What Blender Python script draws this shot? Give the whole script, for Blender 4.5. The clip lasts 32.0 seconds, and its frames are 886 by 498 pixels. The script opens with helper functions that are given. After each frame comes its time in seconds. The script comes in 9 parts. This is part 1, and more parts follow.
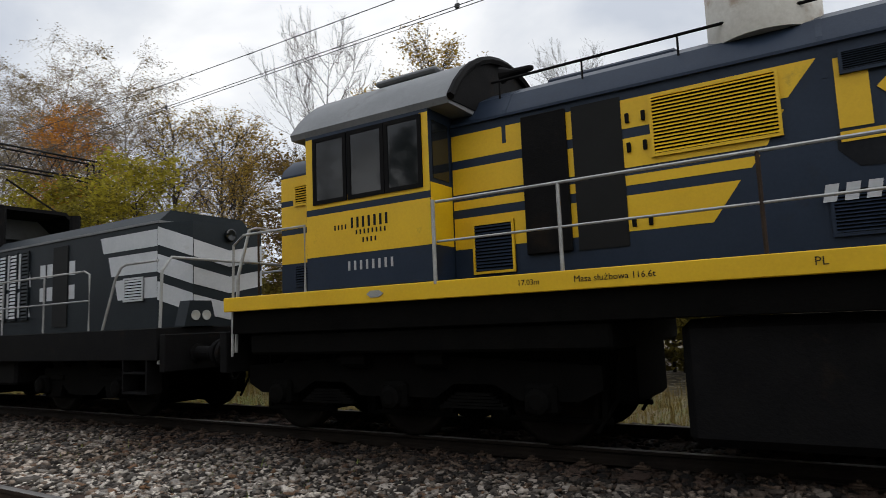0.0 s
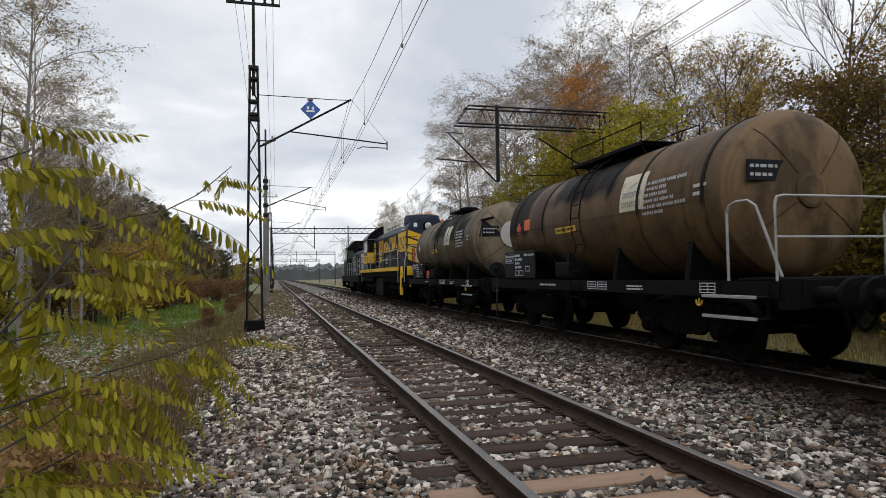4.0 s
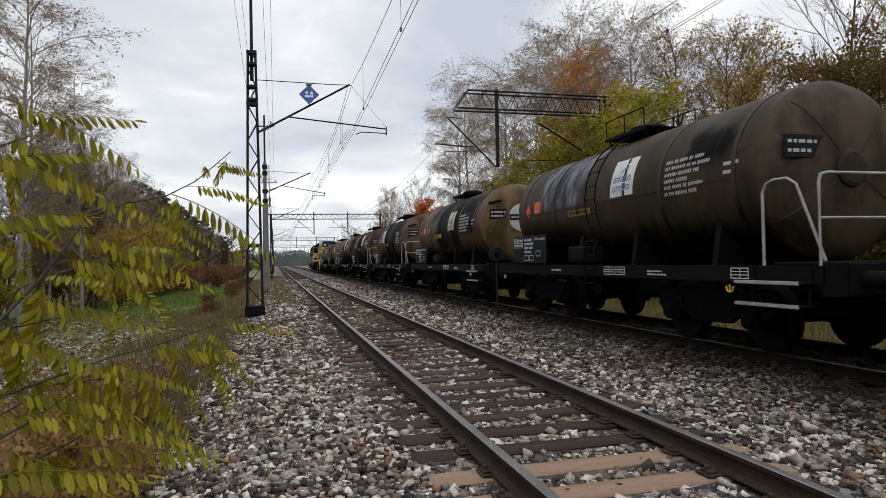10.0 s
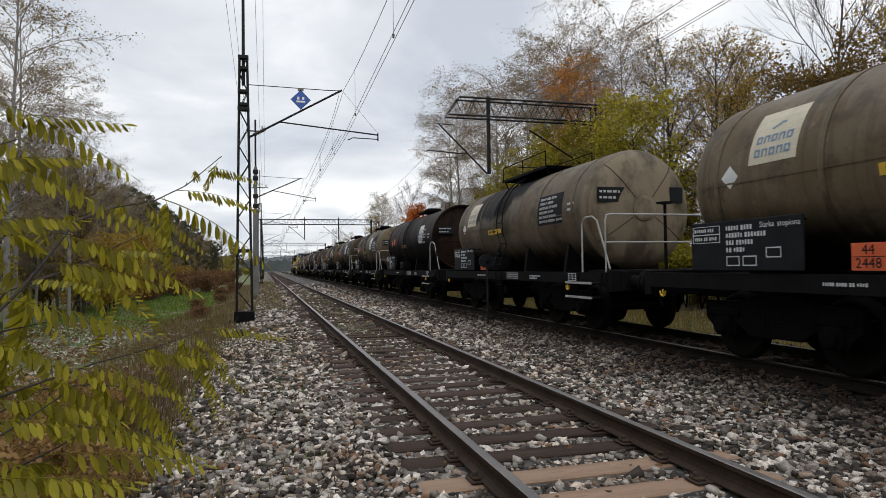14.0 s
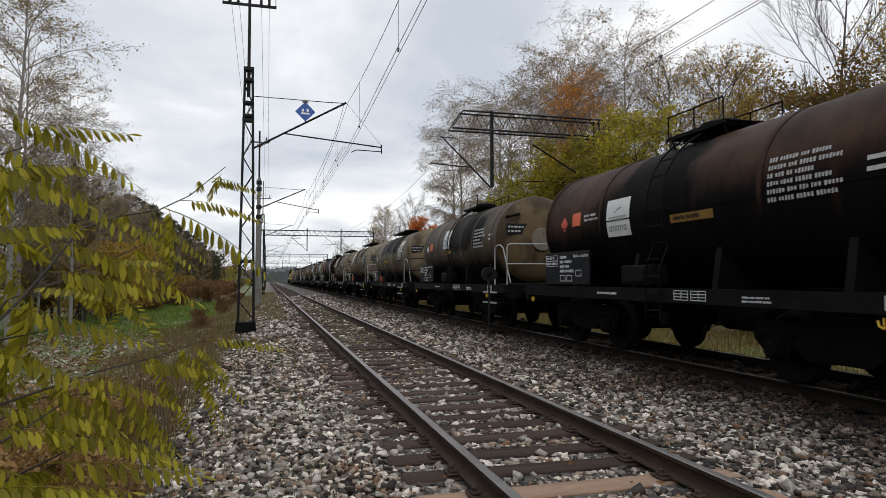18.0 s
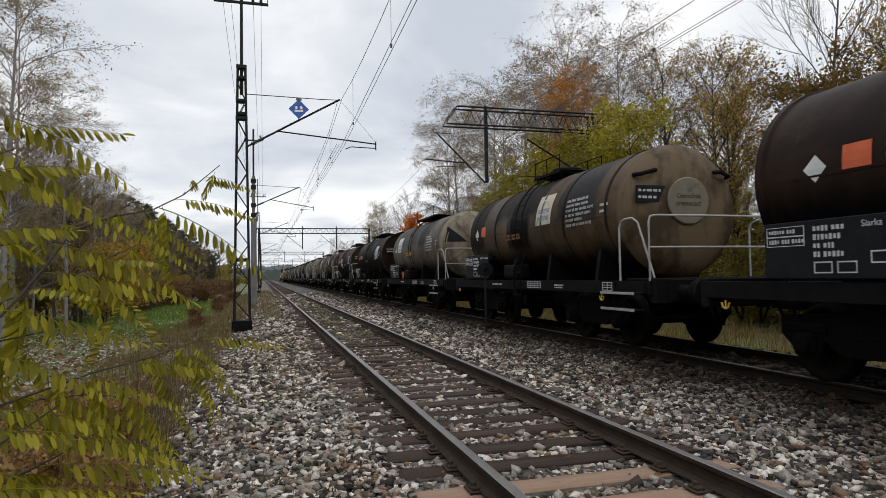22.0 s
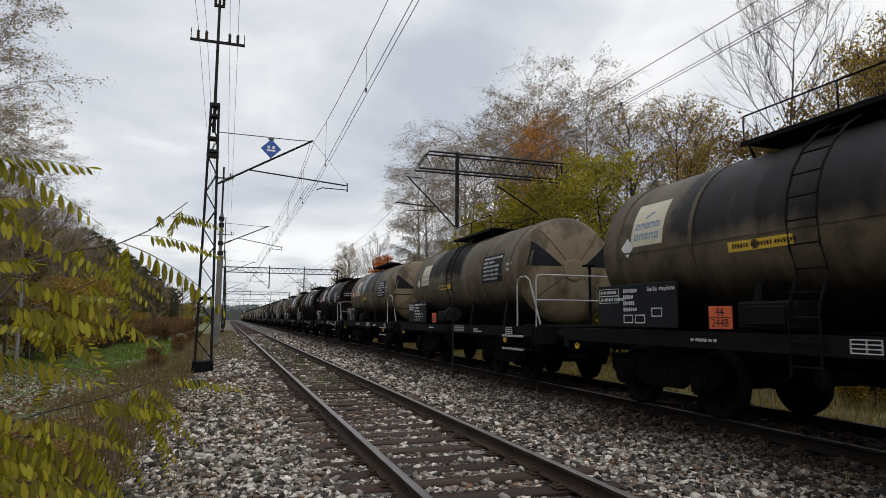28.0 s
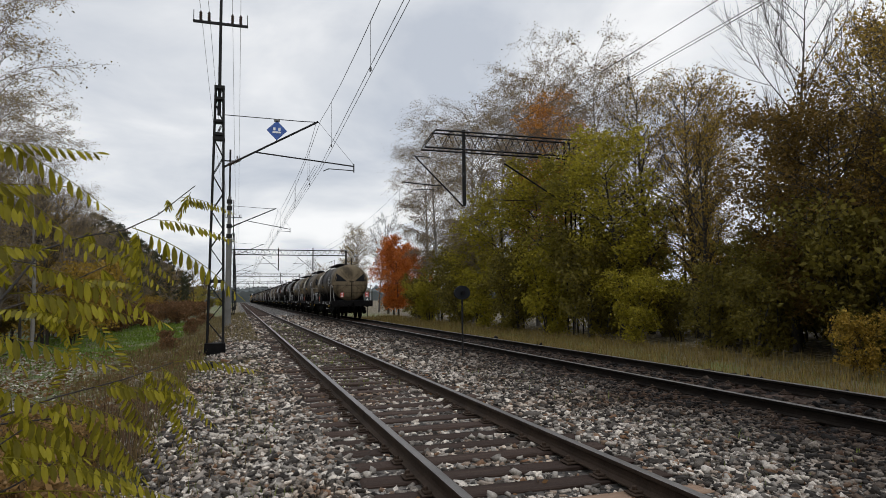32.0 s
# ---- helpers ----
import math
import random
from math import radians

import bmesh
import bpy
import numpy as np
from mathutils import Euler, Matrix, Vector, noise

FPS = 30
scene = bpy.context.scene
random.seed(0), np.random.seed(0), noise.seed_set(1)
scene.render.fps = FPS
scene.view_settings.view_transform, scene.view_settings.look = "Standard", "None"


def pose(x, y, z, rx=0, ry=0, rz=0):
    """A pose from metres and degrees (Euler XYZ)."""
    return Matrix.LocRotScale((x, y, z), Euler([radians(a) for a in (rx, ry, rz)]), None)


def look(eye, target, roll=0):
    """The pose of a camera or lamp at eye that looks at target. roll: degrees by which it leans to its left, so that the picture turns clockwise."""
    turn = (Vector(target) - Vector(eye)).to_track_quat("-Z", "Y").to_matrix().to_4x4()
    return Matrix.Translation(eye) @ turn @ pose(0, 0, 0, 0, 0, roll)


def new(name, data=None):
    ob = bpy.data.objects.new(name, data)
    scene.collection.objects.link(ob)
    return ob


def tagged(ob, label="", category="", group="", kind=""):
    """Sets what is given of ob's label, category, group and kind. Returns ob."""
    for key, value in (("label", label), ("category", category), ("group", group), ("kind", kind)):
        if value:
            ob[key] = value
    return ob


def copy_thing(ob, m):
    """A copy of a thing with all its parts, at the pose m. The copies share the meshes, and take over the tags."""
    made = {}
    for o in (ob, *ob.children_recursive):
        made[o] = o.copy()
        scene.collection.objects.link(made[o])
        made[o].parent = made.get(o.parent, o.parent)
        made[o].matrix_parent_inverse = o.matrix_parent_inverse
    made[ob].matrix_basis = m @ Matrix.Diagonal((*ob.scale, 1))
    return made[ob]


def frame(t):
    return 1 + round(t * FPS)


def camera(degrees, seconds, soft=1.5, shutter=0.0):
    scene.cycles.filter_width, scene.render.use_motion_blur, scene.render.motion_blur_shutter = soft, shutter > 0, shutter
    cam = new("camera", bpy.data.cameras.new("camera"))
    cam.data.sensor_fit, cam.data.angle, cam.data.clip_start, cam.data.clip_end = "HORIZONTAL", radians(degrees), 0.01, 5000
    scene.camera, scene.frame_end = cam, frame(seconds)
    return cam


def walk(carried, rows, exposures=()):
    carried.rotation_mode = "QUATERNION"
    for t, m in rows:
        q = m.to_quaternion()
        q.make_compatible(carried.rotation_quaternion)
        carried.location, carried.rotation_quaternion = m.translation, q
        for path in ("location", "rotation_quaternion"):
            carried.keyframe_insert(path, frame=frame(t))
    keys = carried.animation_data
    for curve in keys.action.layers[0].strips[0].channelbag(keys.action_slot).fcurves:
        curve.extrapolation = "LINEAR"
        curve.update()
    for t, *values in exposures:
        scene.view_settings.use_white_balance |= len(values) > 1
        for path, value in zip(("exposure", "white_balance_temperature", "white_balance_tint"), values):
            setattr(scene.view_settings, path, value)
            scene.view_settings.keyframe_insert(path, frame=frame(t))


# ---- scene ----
# The place: two tracks run along +y; rail tops lie at z = 0, the camera stands left of the near track.
cam = camera(69.55, 32.0, soft=0.65, shutter=0.06)
# seconds, yaw, pitch, roll of the hand-held camera, which turns on one spot
TURNS = """0 -58.00 6.58 2.33; 0.2 -48.14 6.23 1.73; 0.5 -39.63 6.02 0.66; 0.8 -32.06 3.95 0.46; 1 -27.78 3.23 0.41; 
1.5 -23.31 3.38 1.35; 2 -20.22 2.74 1.95; 2.5 -17.59 2.58 0.92; 3 -15.97 2.63 0.75; 3.5 -15.07 2.56 0.83; 
5.5 -14.22 1.67 1.04; 6 -13.78 1.72 0.94; 6.5 -13.58 1.75 0.97; 7 -13.48 1.19 0.97; 7.5 -14.34 1.08 1.36; 
8 -14.18 1.54 1.56; 8.5 -13.81 1.56 1.31; 9 -14.41 1.15 1.35; 9.5 -14.75 1.01 1.31; 10 -14.70 1.04 1.12; 
10.5 -14.58 1.05 1.23; 11 -14.44 0.91 1.27; 11.1 -14.43 0.71 0.73; 11.5 -14.12 0.87 1.26; 12 -14.23 0.89 1.37; 
12.5 -14.40 1.02 1.42; 13 -14.29 0.88 0.82; 13.5 -14.34 0.63 1.11; 14 -15.53 1.59 0.78; 14.5 -15.49 1.62 0.69; 
15 -15.31 1.92 0.32; 15.5 -15.53 2.41 0.25; 17.5 -15.42 2.62 0.24; 18 -15.36 2.74 0.11; 18.5 -15.12 2.65 -0.00; 
19 -15.18 2.49 0.23; 19.5 -15.17 2.75 0.36; 20 -15.35 3.08 0.53; 20.5 -15.57 2.97 0.45; 21 -15.46 2.72 0.34; 
21.5 -15.50 2.36 0.66; 22 -15.71 2.37 0.89; 22.5 -15.64 2.49 0.41; 23 -15.65 2.33 0.28; 23.5 -15.83 2.33 0.12; 
24 -15.80 2.81 0.22; 24.5 -16.10 2.95 0.17; 25 -16.79 3.14 0.12; 25.5 -17.31 3.92 -0.12; 26 -17.99 5.25 -0.56; 
26.5 -18.21 5.90 -0.23; 28.5 -18.69 6.28 -0.38; 29 -18.56 6.05 -0.07; 29.5 -18.17 5.56 0.45; 
30 -18.01 5.23 0.65; 30.5 -17.82 4.32 0.65; 31 -17.63 4.18 0.89; 31.5 -17.83 4.37 0.72; 32 -17.78 4.40 0.53"""
walk(cam, [(t, pose(0, 0, 1.342, 90 + p, r, y)) for t, y, p, r in
           ([float(v) for v in row.split()] for row in TURNS.split(";"))],
     exposures=[(0, -0.12), (24, -0.13), (26.5, -0.24), (32, -0.27)])

# ---- world and light: a grey, broken overcast ----
world = bpy.data.worlds.new("overcast_sky")
scene.world = world
world.use_nodes = True
wt = world.node_tree
wt.nodes.clear()


def wire(tree, a, b):
    tree.links.new(a, b)


def node(tree, kind, **values):
    n = tree.nodes.new(kind)
    for k, v in values.items():
        if k in n.inputs:
            n.inputs[k].default_value = v
    return n


w_out = node(wt, "ShaderNodeOutputWorld")
w_bg = node(wt, "ShaderNodeBackground", Strength=1.0)
w_sky = node(wt, "ShaderNodeTexSky")
w_sky.sky_type, w_sky.sun_disc = "NISHITA", False
w_sky.sun_elevation, w_sky.sun_rotation = radians(28), radians(200)
w_dim = node(wt, "ShaderNodeVectorMath")
w_dim.operation = "SCALE"
w_dim.inputs["Scale"].default_value = 0.08
w_co = node(wt, "ShaderNodeTexCoord")
w_sep = node(wt, "ShaderNodeSeparateXYZ")
w_max = node(wt, "ShaderNodeMath")
w_max.operation = "MAXIMUM"
w_max.inputs[1].default_value = 0.0
w_add = node(wt, "ShaderNodeMath")
w_add.operation = "ADD"
w_add.inputs[1].default_value = 0.22
w_div = node(wt, "ShaderNodeVectorMath")
w_div.operation = "DIVIDE"
w_comb = node(wt, "ShaderNodeCombineXYZ")
w_map = node(wt, "ShaderNodeMapping")
w_map.inputs["Scale"].default_value = (1.0, 1.0, 0.25)
w_map.inputs["Location"].default_value = (3.1, 0.7, 0.0)
w_noise = node(wt, "ShaderNodeTexNoise", Scale=1.5, Detail=6.0, Roughness=0.52, Distortion=0.35)
w_ramp = node(wt, "ShaderNodeValToRGB")
e = w_ramp.color_ramp.elements
e[0].position, e[0].color = 0.32, (0.60, 0.645, 0.725, 1)
e[1].position, e[1].color = 0.63, (1.06, 1.065, 1.075, 1)
mid = e.new(0.5)
mid.color = (0.83, 0.855, 0.895, 1)
w_mix = node(wt, "ShaderNodeMix")
w_mix.data_type = "RGBA"
w_mix.inputs["Factor"].default_value = 0.93
wire(wt, w_co.outputs["Generated"], w_sep.inputs[0])
wire(wt, w_sep.outputs["Z"], w_max.inputs[0])
wire(wt, w_max.outputs[0], w_add.inputs[0])
for k in ("X", "Y", "Z"):
    wire(wt, w_add.outputs[0], w_comb.inputs[k])
wire(wt, w_co.outputs["Generated"], w_div.inputs[0])
wire(wt, w_comb.outputs[0], w_div.inputs[1])
wire(wt, w_div.outputs[0], w_map.inputs["Vector"])
wire(wt, w_map.outputs[0], w_noise.inputs["Vector"])
wire(wt, w_noise.outputs["Fac"], w_ramp.inputs["Fac"])
wire(wt, w_sky.outputs[0], w_dim.inputs[0])
wire(wt, w_dim.outputs[0], w_mix.inputs["A"])
wire(wt, w_ramp.outputs["Color"], w_mix.inputs["B"])
# an overcast sky is brightest overhead
w_up = node(wt, "ShaderNodeMapRange")
w_up.interpolation_type = "SMOOTHSTEP"
w_up.inputs["From Min"].default_value, w_up.inputs["From Max"].default_value = 0.38, 0.95
w_up.inputs["To Min"].default_value, w_up.inputs["To Max"].default_value = 1.13, 2.05
w_top = node(wt, "ShaderNodeVectorMath")
w_top.operation = "SCALE"
wire(wt, w_sep.outputs["Z"], w_up.inputs["Value"])
wire(wt, w_mix.outputs["Result"], w_top.inputs[0])
wire(wt, w_up.outputs[0], w_top.inputs["Scale"])
wire(wt, w_top.outputs[0], w_bg.inputs["Color"])
wire(wt, w_bg.outputs[0], w_out.inputs["Surface"])

sun = new("sun", bpy.data.lights.new("sun", "SUN"))
sun.data.energy, sun.data.angle, sun.data.color = 0.6, radians(40), (1.0, 0.96, 0.9)
sun.matrix_world = look((0, 0, 60), (-8, 40, 26))
scene.view_settings.exposure = 0.0

# ---- materials ----
MATS = {}


def surface(name, c1, c2, rough=0.7, metal=0.0, scale=6.0, bump=0.15, fine=40.0, stain=None, stain_scale=1.3,
            stain_at=0.55, vary=0.0, island=0.0, stretch=(1, 1, 1), trans=0.0, spec=0.5):
    """Two-scale noise between two colours, an optional stain colour, random shade by object or by island."""
    if name in MATS:
        return MATS[name]
    m = bpy.data.materials.new(name)
    m.use_nodes = True
    t = m.node_tree
    b = t.nodes["Principled BSDF"]
    b.inputs["Roughness"].default_value, b.inputs["Metallic"].default_value = rough, metal
    b.inputs["Specular IOR Level"].default_value = spec
    co = node(t, "ShaderNodeTexCoord")
    mp = node(t, "ShaderNodeMapping")
    mp.inputs["Scale"].default_value = stretch
    wire(t, co.outputs["Object"], mp.inputs["Vector"])
    n1 = node(t, "ShaderNodeTexNoise", Scale=scale, Detail=5.0, Roughness=0.6)
    n2 = node(t, "ShaderNodeTexNoise", Scale=fine, Detail=4.0, Roughness=0.65)
    wire(t, mp.outputs[0], n1.inputs["Vector"])
    wire(t, mp.outputs[0], n2.inputs["Vector"])
    half = node(t, "ShaderNodeMath")
    half.operation = "MULTIPLY_ADD"
    half.inputs[1].default_value, half.inputs[2].default_value = 0.45, -0.06
    wire(t, n2.outputs["Fac"], half.inputs[0])
    tot = node(t, "ShaderNodeMath")
    tot.operation = "MULTIPLY_ADD"
    tot.inputs[1].default_value = 0.75
    wire(t, n1.outputs["Fac"], tot.inputs[0])
    wire(t, half.outputs[0], tot.inputs[2])
    rp = node(t, "ShaderNodeValToRGB")
    rp.color_ramp.elements[0].position, rp.color_ramp.elements[0].color = 0.3, (*c1, 1)
    rp.color_ramp.elements[1].position, rp.color_ramp.elements[1].color = 0.75, (*c2, 1)
    wire(t, tot.outputs[0], rp.inputs["Fac"])
    colour = rp.outputs["Color"]
    if stain:
        n3 = node(t, "ShaderNodeTexNoise", Scale=stain_scale, Detail=7.0, Roughness=0.65)
        wire(t, mp.outputs[0], n3.inputs["Vector"])
        mr = node(t, "ShaderNodeMapRange")
        mr.inputs["From Min"].default_value, mr.inputs["From Max"].default_value = stain_at, stain_at + 0.14
        wire(t, n3.outputs["Fac"], mr.inputs["Value"])
        mx = node(t, "ShaderNodeMix")
        mx.data_type = "RGBA"
        mx.inputs["B"].default_value = (*stain, 1)
        wire(t, mr.outputs[0], mx.inputs["Factor"])
        wire(t, colour, mx.inputs["A"])
        colour = mx.outputs["Result"]
    if vary or island:
        src = node(t, "ShaderNodeObjectInfo").outputs["Random"] if vary else node(t, "ShaderNodeNewGeometry").outputs["Random Per Island"]
        amount = vary or island
        mr = node(t, "ShaderNodeMapRange")
        mr.inputs["To Min"].default_value, mr.inputs["To Max"].default_value = 1 - amount, 1 + amount
        wire(t, src, mr.inputs["Value"])
        hs = node(t, "ShaderNodeHueSaturation")
        wire(t, mr.outputs[0], hs.inputs["Value"])
        wire(t, colour, hs.inputs["Color"])
        colour = hs.outputs["Color"]
    wire(t, colour, b.inputs["Base Color"])
    if bump:
        bp = node(t, "ShaderNodeBump", Strength=bump, Distance=0.02)
        wire(t, n2.outputs["Fac"], bp.inputs["Height"])
        wire(t, bp.outputs[0], b.inputs["Normal"])
    if trans:
        tr = node(t, "ShaderNodeBsdfTranslucent")
        wire(t, colour, tr.inputs["Color"])
        ms = node(t, "ShaderNodeMixShader")
        ms.inputs[0].default_value = trans
        out = t.nodes["Material Output"]
        wire(t, b.outputs[0], ms.inputs[1])
        wire(t, tr.outputs[0], ms.inputs[2])
        wire(t, ms.outputs[0], out.inputs["Surface"])
    MATS[name] = m
    return m


def stone_material():
    """Each stone its own grey, whitish or brown, with grain."""
    m = bpy.data.materials.new("ballast_stone")
    m.use_nodes = True
    t = m.node_tree
    b = t.nodes["Principled BSDF"]
    b.inputs["Roughness"].default_value, b.inputs["Specular IOR Level"].default_value = 0.85, 0.25
    g = node(t, "ShaderNodeNewGeometry")
    r = node(t, "ShaderNodeValToRGB")
    el = r.color_ramp.elements
    el[0].position, el[0].color = 0.0, (0.02, 0.018, 0.017, 1)
    el[1].position, el[1].color = 1.0, (0.74, 0.71, 0.68, 1)
    for at, c in ((0.25, (0.06, 0.055, 0.052)), (0.42, (0.12, 0.113, 0.106)), (0.49, (0.21, 0.125, 0.075)), (0.56, (0.20, 0.19, 0.18)), (0.68, (0.34, 0.33, 0.32)), (0.74, (0.25, 0.20, 0.165)), (0.80, (0.48, 0.47, 0.46))):
        el.new(at).color = (*c, 1)
    wire(t, g.outputs["Random Per Island"], r.inputs["Fac"])
    for q in el:
        q.color = (q.color[0] * 1.06, q.color[1] * 0.985, q.color[2] * 0.89, 1)
    co = node(t, "ShaderNodeTexCoord")
    n = node(t, "ShaderNodeTexNoise", Scale=45.0, Detail=5.0, Roughness=0.7)
    patch = node(t, "ShaderNodeTexNoise", Scale=0.55, Detail=4.0)
    wire(t, co.outputs["Object"], n.inputs["Vector"])
    wire(t, co.outputs["Object"], patch.inputs["Vector"])
    mul = node(t, "ShaderNodeMapRange")
    mul.inputs["From Min"].default_value, mul.inputs["From Max"].default_value = 0.3, 0.7
    mul.inputs["To Min"].default_value, mul.inputs["To Max"].default_value = 0.5, 1.3
    wire(t, n.outputs["Fac"], mul.inputs["Value"])
    hs = node(t, "ShaderNodeHueSaturation")
    wire(t, mul.outputs[0], hs.inputs["Value"])
    wire(t, r.outputs["Color"], hs.inputs["Color"])
    warm = node(t, "ShaderNodeMix")
    warm.data_type, warm.blend_type = "RGBA", "MULTIPLY"
    warm.inputs["B"].default_value = (0.80, 0.66, 0.54, 1)
    pr = node(t, "ShaderNodeMapRange")
    pr.inputs["From Min"].default_value, pr.inputs["From Max"].default_value = 0.52, 0.68
    wire(t, patch.outputs["Fac"], pr.inputs["Value"])
    wire(t, pr.outputs[0], warm.inputs["Factor"])
    wire(t, hs.outputs["Color"], warm.inputs["A"])
    # brake dust browns the stones along the track that carries the trains; shade beside the train is painted in too
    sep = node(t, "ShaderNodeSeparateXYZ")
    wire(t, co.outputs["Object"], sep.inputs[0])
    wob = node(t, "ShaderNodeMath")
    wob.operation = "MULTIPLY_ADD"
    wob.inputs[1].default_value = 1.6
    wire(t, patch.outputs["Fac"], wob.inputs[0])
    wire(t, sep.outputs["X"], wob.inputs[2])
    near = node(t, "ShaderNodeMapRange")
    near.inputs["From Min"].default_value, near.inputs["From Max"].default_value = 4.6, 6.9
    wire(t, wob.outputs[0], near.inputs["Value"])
    dust_shade = node(t, "ShaderNodeMix")
    dust_shade.data_type, dust_shade.blend_type = "RGBA", "MULTIPLY"
    dust_shade.inputs["B"].default_value = (0.11, 0.085, 0.07, 1)
    wire(t, near.outputs[0], dust_shade.inputs["Factor"])
    wire(t, warm.outputs["Result"], dust_shade.inputs["A"])
    wire(t, dust_shade.outputs["Result"], b.inputs["Base Color"])
    bp = node(t, "ShaderNodeBump", Strength=0.4, Distance=0.01)
    wire(t, n.outputs["Fac"], bp.inputs["Height"])
    wire(t, bp.outputs[0], b.inputs["Normal"])
    return m


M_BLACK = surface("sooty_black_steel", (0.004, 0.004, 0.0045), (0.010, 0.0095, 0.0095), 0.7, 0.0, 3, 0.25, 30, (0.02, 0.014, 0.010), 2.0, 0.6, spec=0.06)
# bogie and wheel blacks also carry the shade under the train
M_BOGIE = surface("oily_shaded_bogie", (0.0025, 0.0025, 0.0025), (0.006, 0.0055, 0.005), 0.8, 0.0, 4, 0.3, 25, spec=0.03)
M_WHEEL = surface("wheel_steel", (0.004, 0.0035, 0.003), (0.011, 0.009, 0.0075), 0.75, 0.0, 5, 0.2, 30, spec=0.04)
M_RAILSIDE = surface("rusty_rail", (0.018, 0.013, 0.010), (0.06, 0.04, 0.028), 0.85, 0.0, 3, 0.3, 50, spec=0.15)
M_RAILTOP = surface("worn_rail_head", (0.10, 0.092, 0.085), (0.22, 0.205, 0.19), 0.42, 0.6, 1.2, 0.05, 40, (0.06, 0.042, 0.032), 0.6, 0.56)
M_SLEEPER = surface("tarred_timber", (0.022, 0.014, 0.011), (0.075, 0.050, 0.039), 0.9, 0.0, 3, 0.5, 30, (0.085, 0.065, 0.05), 2.2, 0.62, vary=0.3, stretch=(0.35, 2.5, 1), spec=0.15)
M_SLEEPER_NEW = surface("pale_timber", (0.19, 0.12, 0.08), (0.33, 0.225, 0.155), 0.9, 0.0, 3, 0.4, 30, (0.10, 0.07, 0.05), 2.2, 0.64, vary=0.1, stretch=(0.35, 2.5, 1), spec=0.2)
M_STONE = stone_material()
M_STONE_ONE = surface("ballast_stone_single", (0.13, 0.115, 0.10), (0.42, 0.385, 0.34), 0.9, 0.0, 9, 0.35, 60, (0.20, 0.12, 0.08), 3.0, 0.62, vary=0.6, spec=0.2)
M_WHITE = surface("chalky_white_paint", (0.22, 0.22, 0.21), (0.40, 0.40, 0.385), 0.6, 0, 6, 0.1, 40, (0.15, 0.13, 0.11), 4, 0.64)
M_SIGNWHITE = surface("sign_white", (0.70, 0.72, 0.74), (0.82, 0.83, 0.84), 0.5, 0, 6, 0.02, 40)
M_BARS = surface("stencil_white", (0.30, 0.30, 0.30), (0.48, 0.48, 0.48), 0.7, 0, 15, 0.0, 60)
M_DATA = surface("board_white", (0.42, 0.43, 0.44), (0.62, 0.63, 0.64), 0.7, 0, 15, 0.0, 60)
M_BOARD = surface("data_board_black", (0.007, 0.008, 0.010), (0.016, 0.017, 0.020), 0.65, 0, 4, 0.1, 30, spec=0.1)
M_ORANGE = surface("hazard_orange", (0.50, 0.075, 0.022), (0.62, 0.12, 0.035), 0.6, 0, 6, 0.05, 40, (0.12, 0.05, 0.03), 5, 0.68)
M_RED = surface("hazard_red", (0.45, 0.045, 0.03), (0.58, 0.08, 0.05), 0.6, 0, 6, 0.05, 40, (0.1, 0.03, 0.02), 5, 0.68)
M_SAFETY = surface("grimy_yellow_paint", (0.48, 0.29, 0.02), (0.66, 0.42, 0.035), 0.6, 0, 6, 0.05, 40, (0.14, 0.09, 0.03), 5, 0.64)
M_SAFETY_OLD = surface("dirty_orange_yellow_paint", (0.14, 0.07, 0.008), (0.24, 0.13, 0.015), 0.7, 0, 6, 0.05, 40, (0.05, 0.03, 0.015), 5, 0.6)
M_LOGO = surface("logo_ground", (0.50, 0.51, 0.50), (0.66, 0.67, 0.66), 0.55, 0, 5, 0.03, 40, (0.28, 0.25, 0.2), 3, 0.66)
M_LOGO_OLD = surface("logo_ground_yellowed", (0.42, 0.38, 0.28), (0.58, 0.53, 0.40), 0.6, 0, 5, 0.03, 40, (0.28, 0.13, 0.05), 3, 0.6)
M_LOGO_INK = surface("logo_blue_grey", (0.10, 0.17, 0.27), (0.16, 0.25, 0.36), 0.6, 0, 8, 0.0, 40)
M_LOGO_INK_G = surface("logo_faded_grey", (0.16, 0.17, 0.18), (0.26, 0.27, 0.27), 0.6, 0, 8, 0.0, 40)
M_NAVY = surface("loco_slate_blue", (0.009, 0.017, 0.034), (0.017, 0.028, 0.050), 0.5, 0, 1.4, 0.04, 30, (0.016, 0.018, 0.022), 1.1, 0.6, spec=0.25)
M_YELLOW = surface("loco_yellow", (0.62, 0.37, 0.003), (0.75, 0.47, 0.006), 0.5, 0, 1.4, 0.04, 30, (0.30, 0.19, 0.02), 2.2, 0.66)
M_GREYROOF = surface("loco_grey_roof", (0.10, 0.105, 0.11), (0.17, 0.175, 0.18), 0.6, 0, 2, 0.06, 30, (0.06, 0.055, 0.05), 1.5, 0.58)
M_CHARCOAL = surface("loco_charcoal", (0.010, 0.014, 0.018), (0.019, 0.025, 0.030), 0.55, 0, 1.5, 0.04, 30, spec=0.2)
M_LOCOWHITE = surface("loco_white", (0.40, 0.42, 0.44), (0.54, 0.55, 0.57), 0.5, 0, 2, 0.04, 30, (0.34, 0.34, 0.34), 2, 0.63)
M_GLASS = surface("dark_cab_glass", (0.008, 0.010, 0.011), (0.012, 0.014, 0.016), 0.06, 0, 2, 0.0, 30)
M_LAMP = surface("lamp_lens", (0.42, 0.44, 0.44), (0.6, 0.62, 0.62), 0.12, 0.3, 6, 0.0, 30)
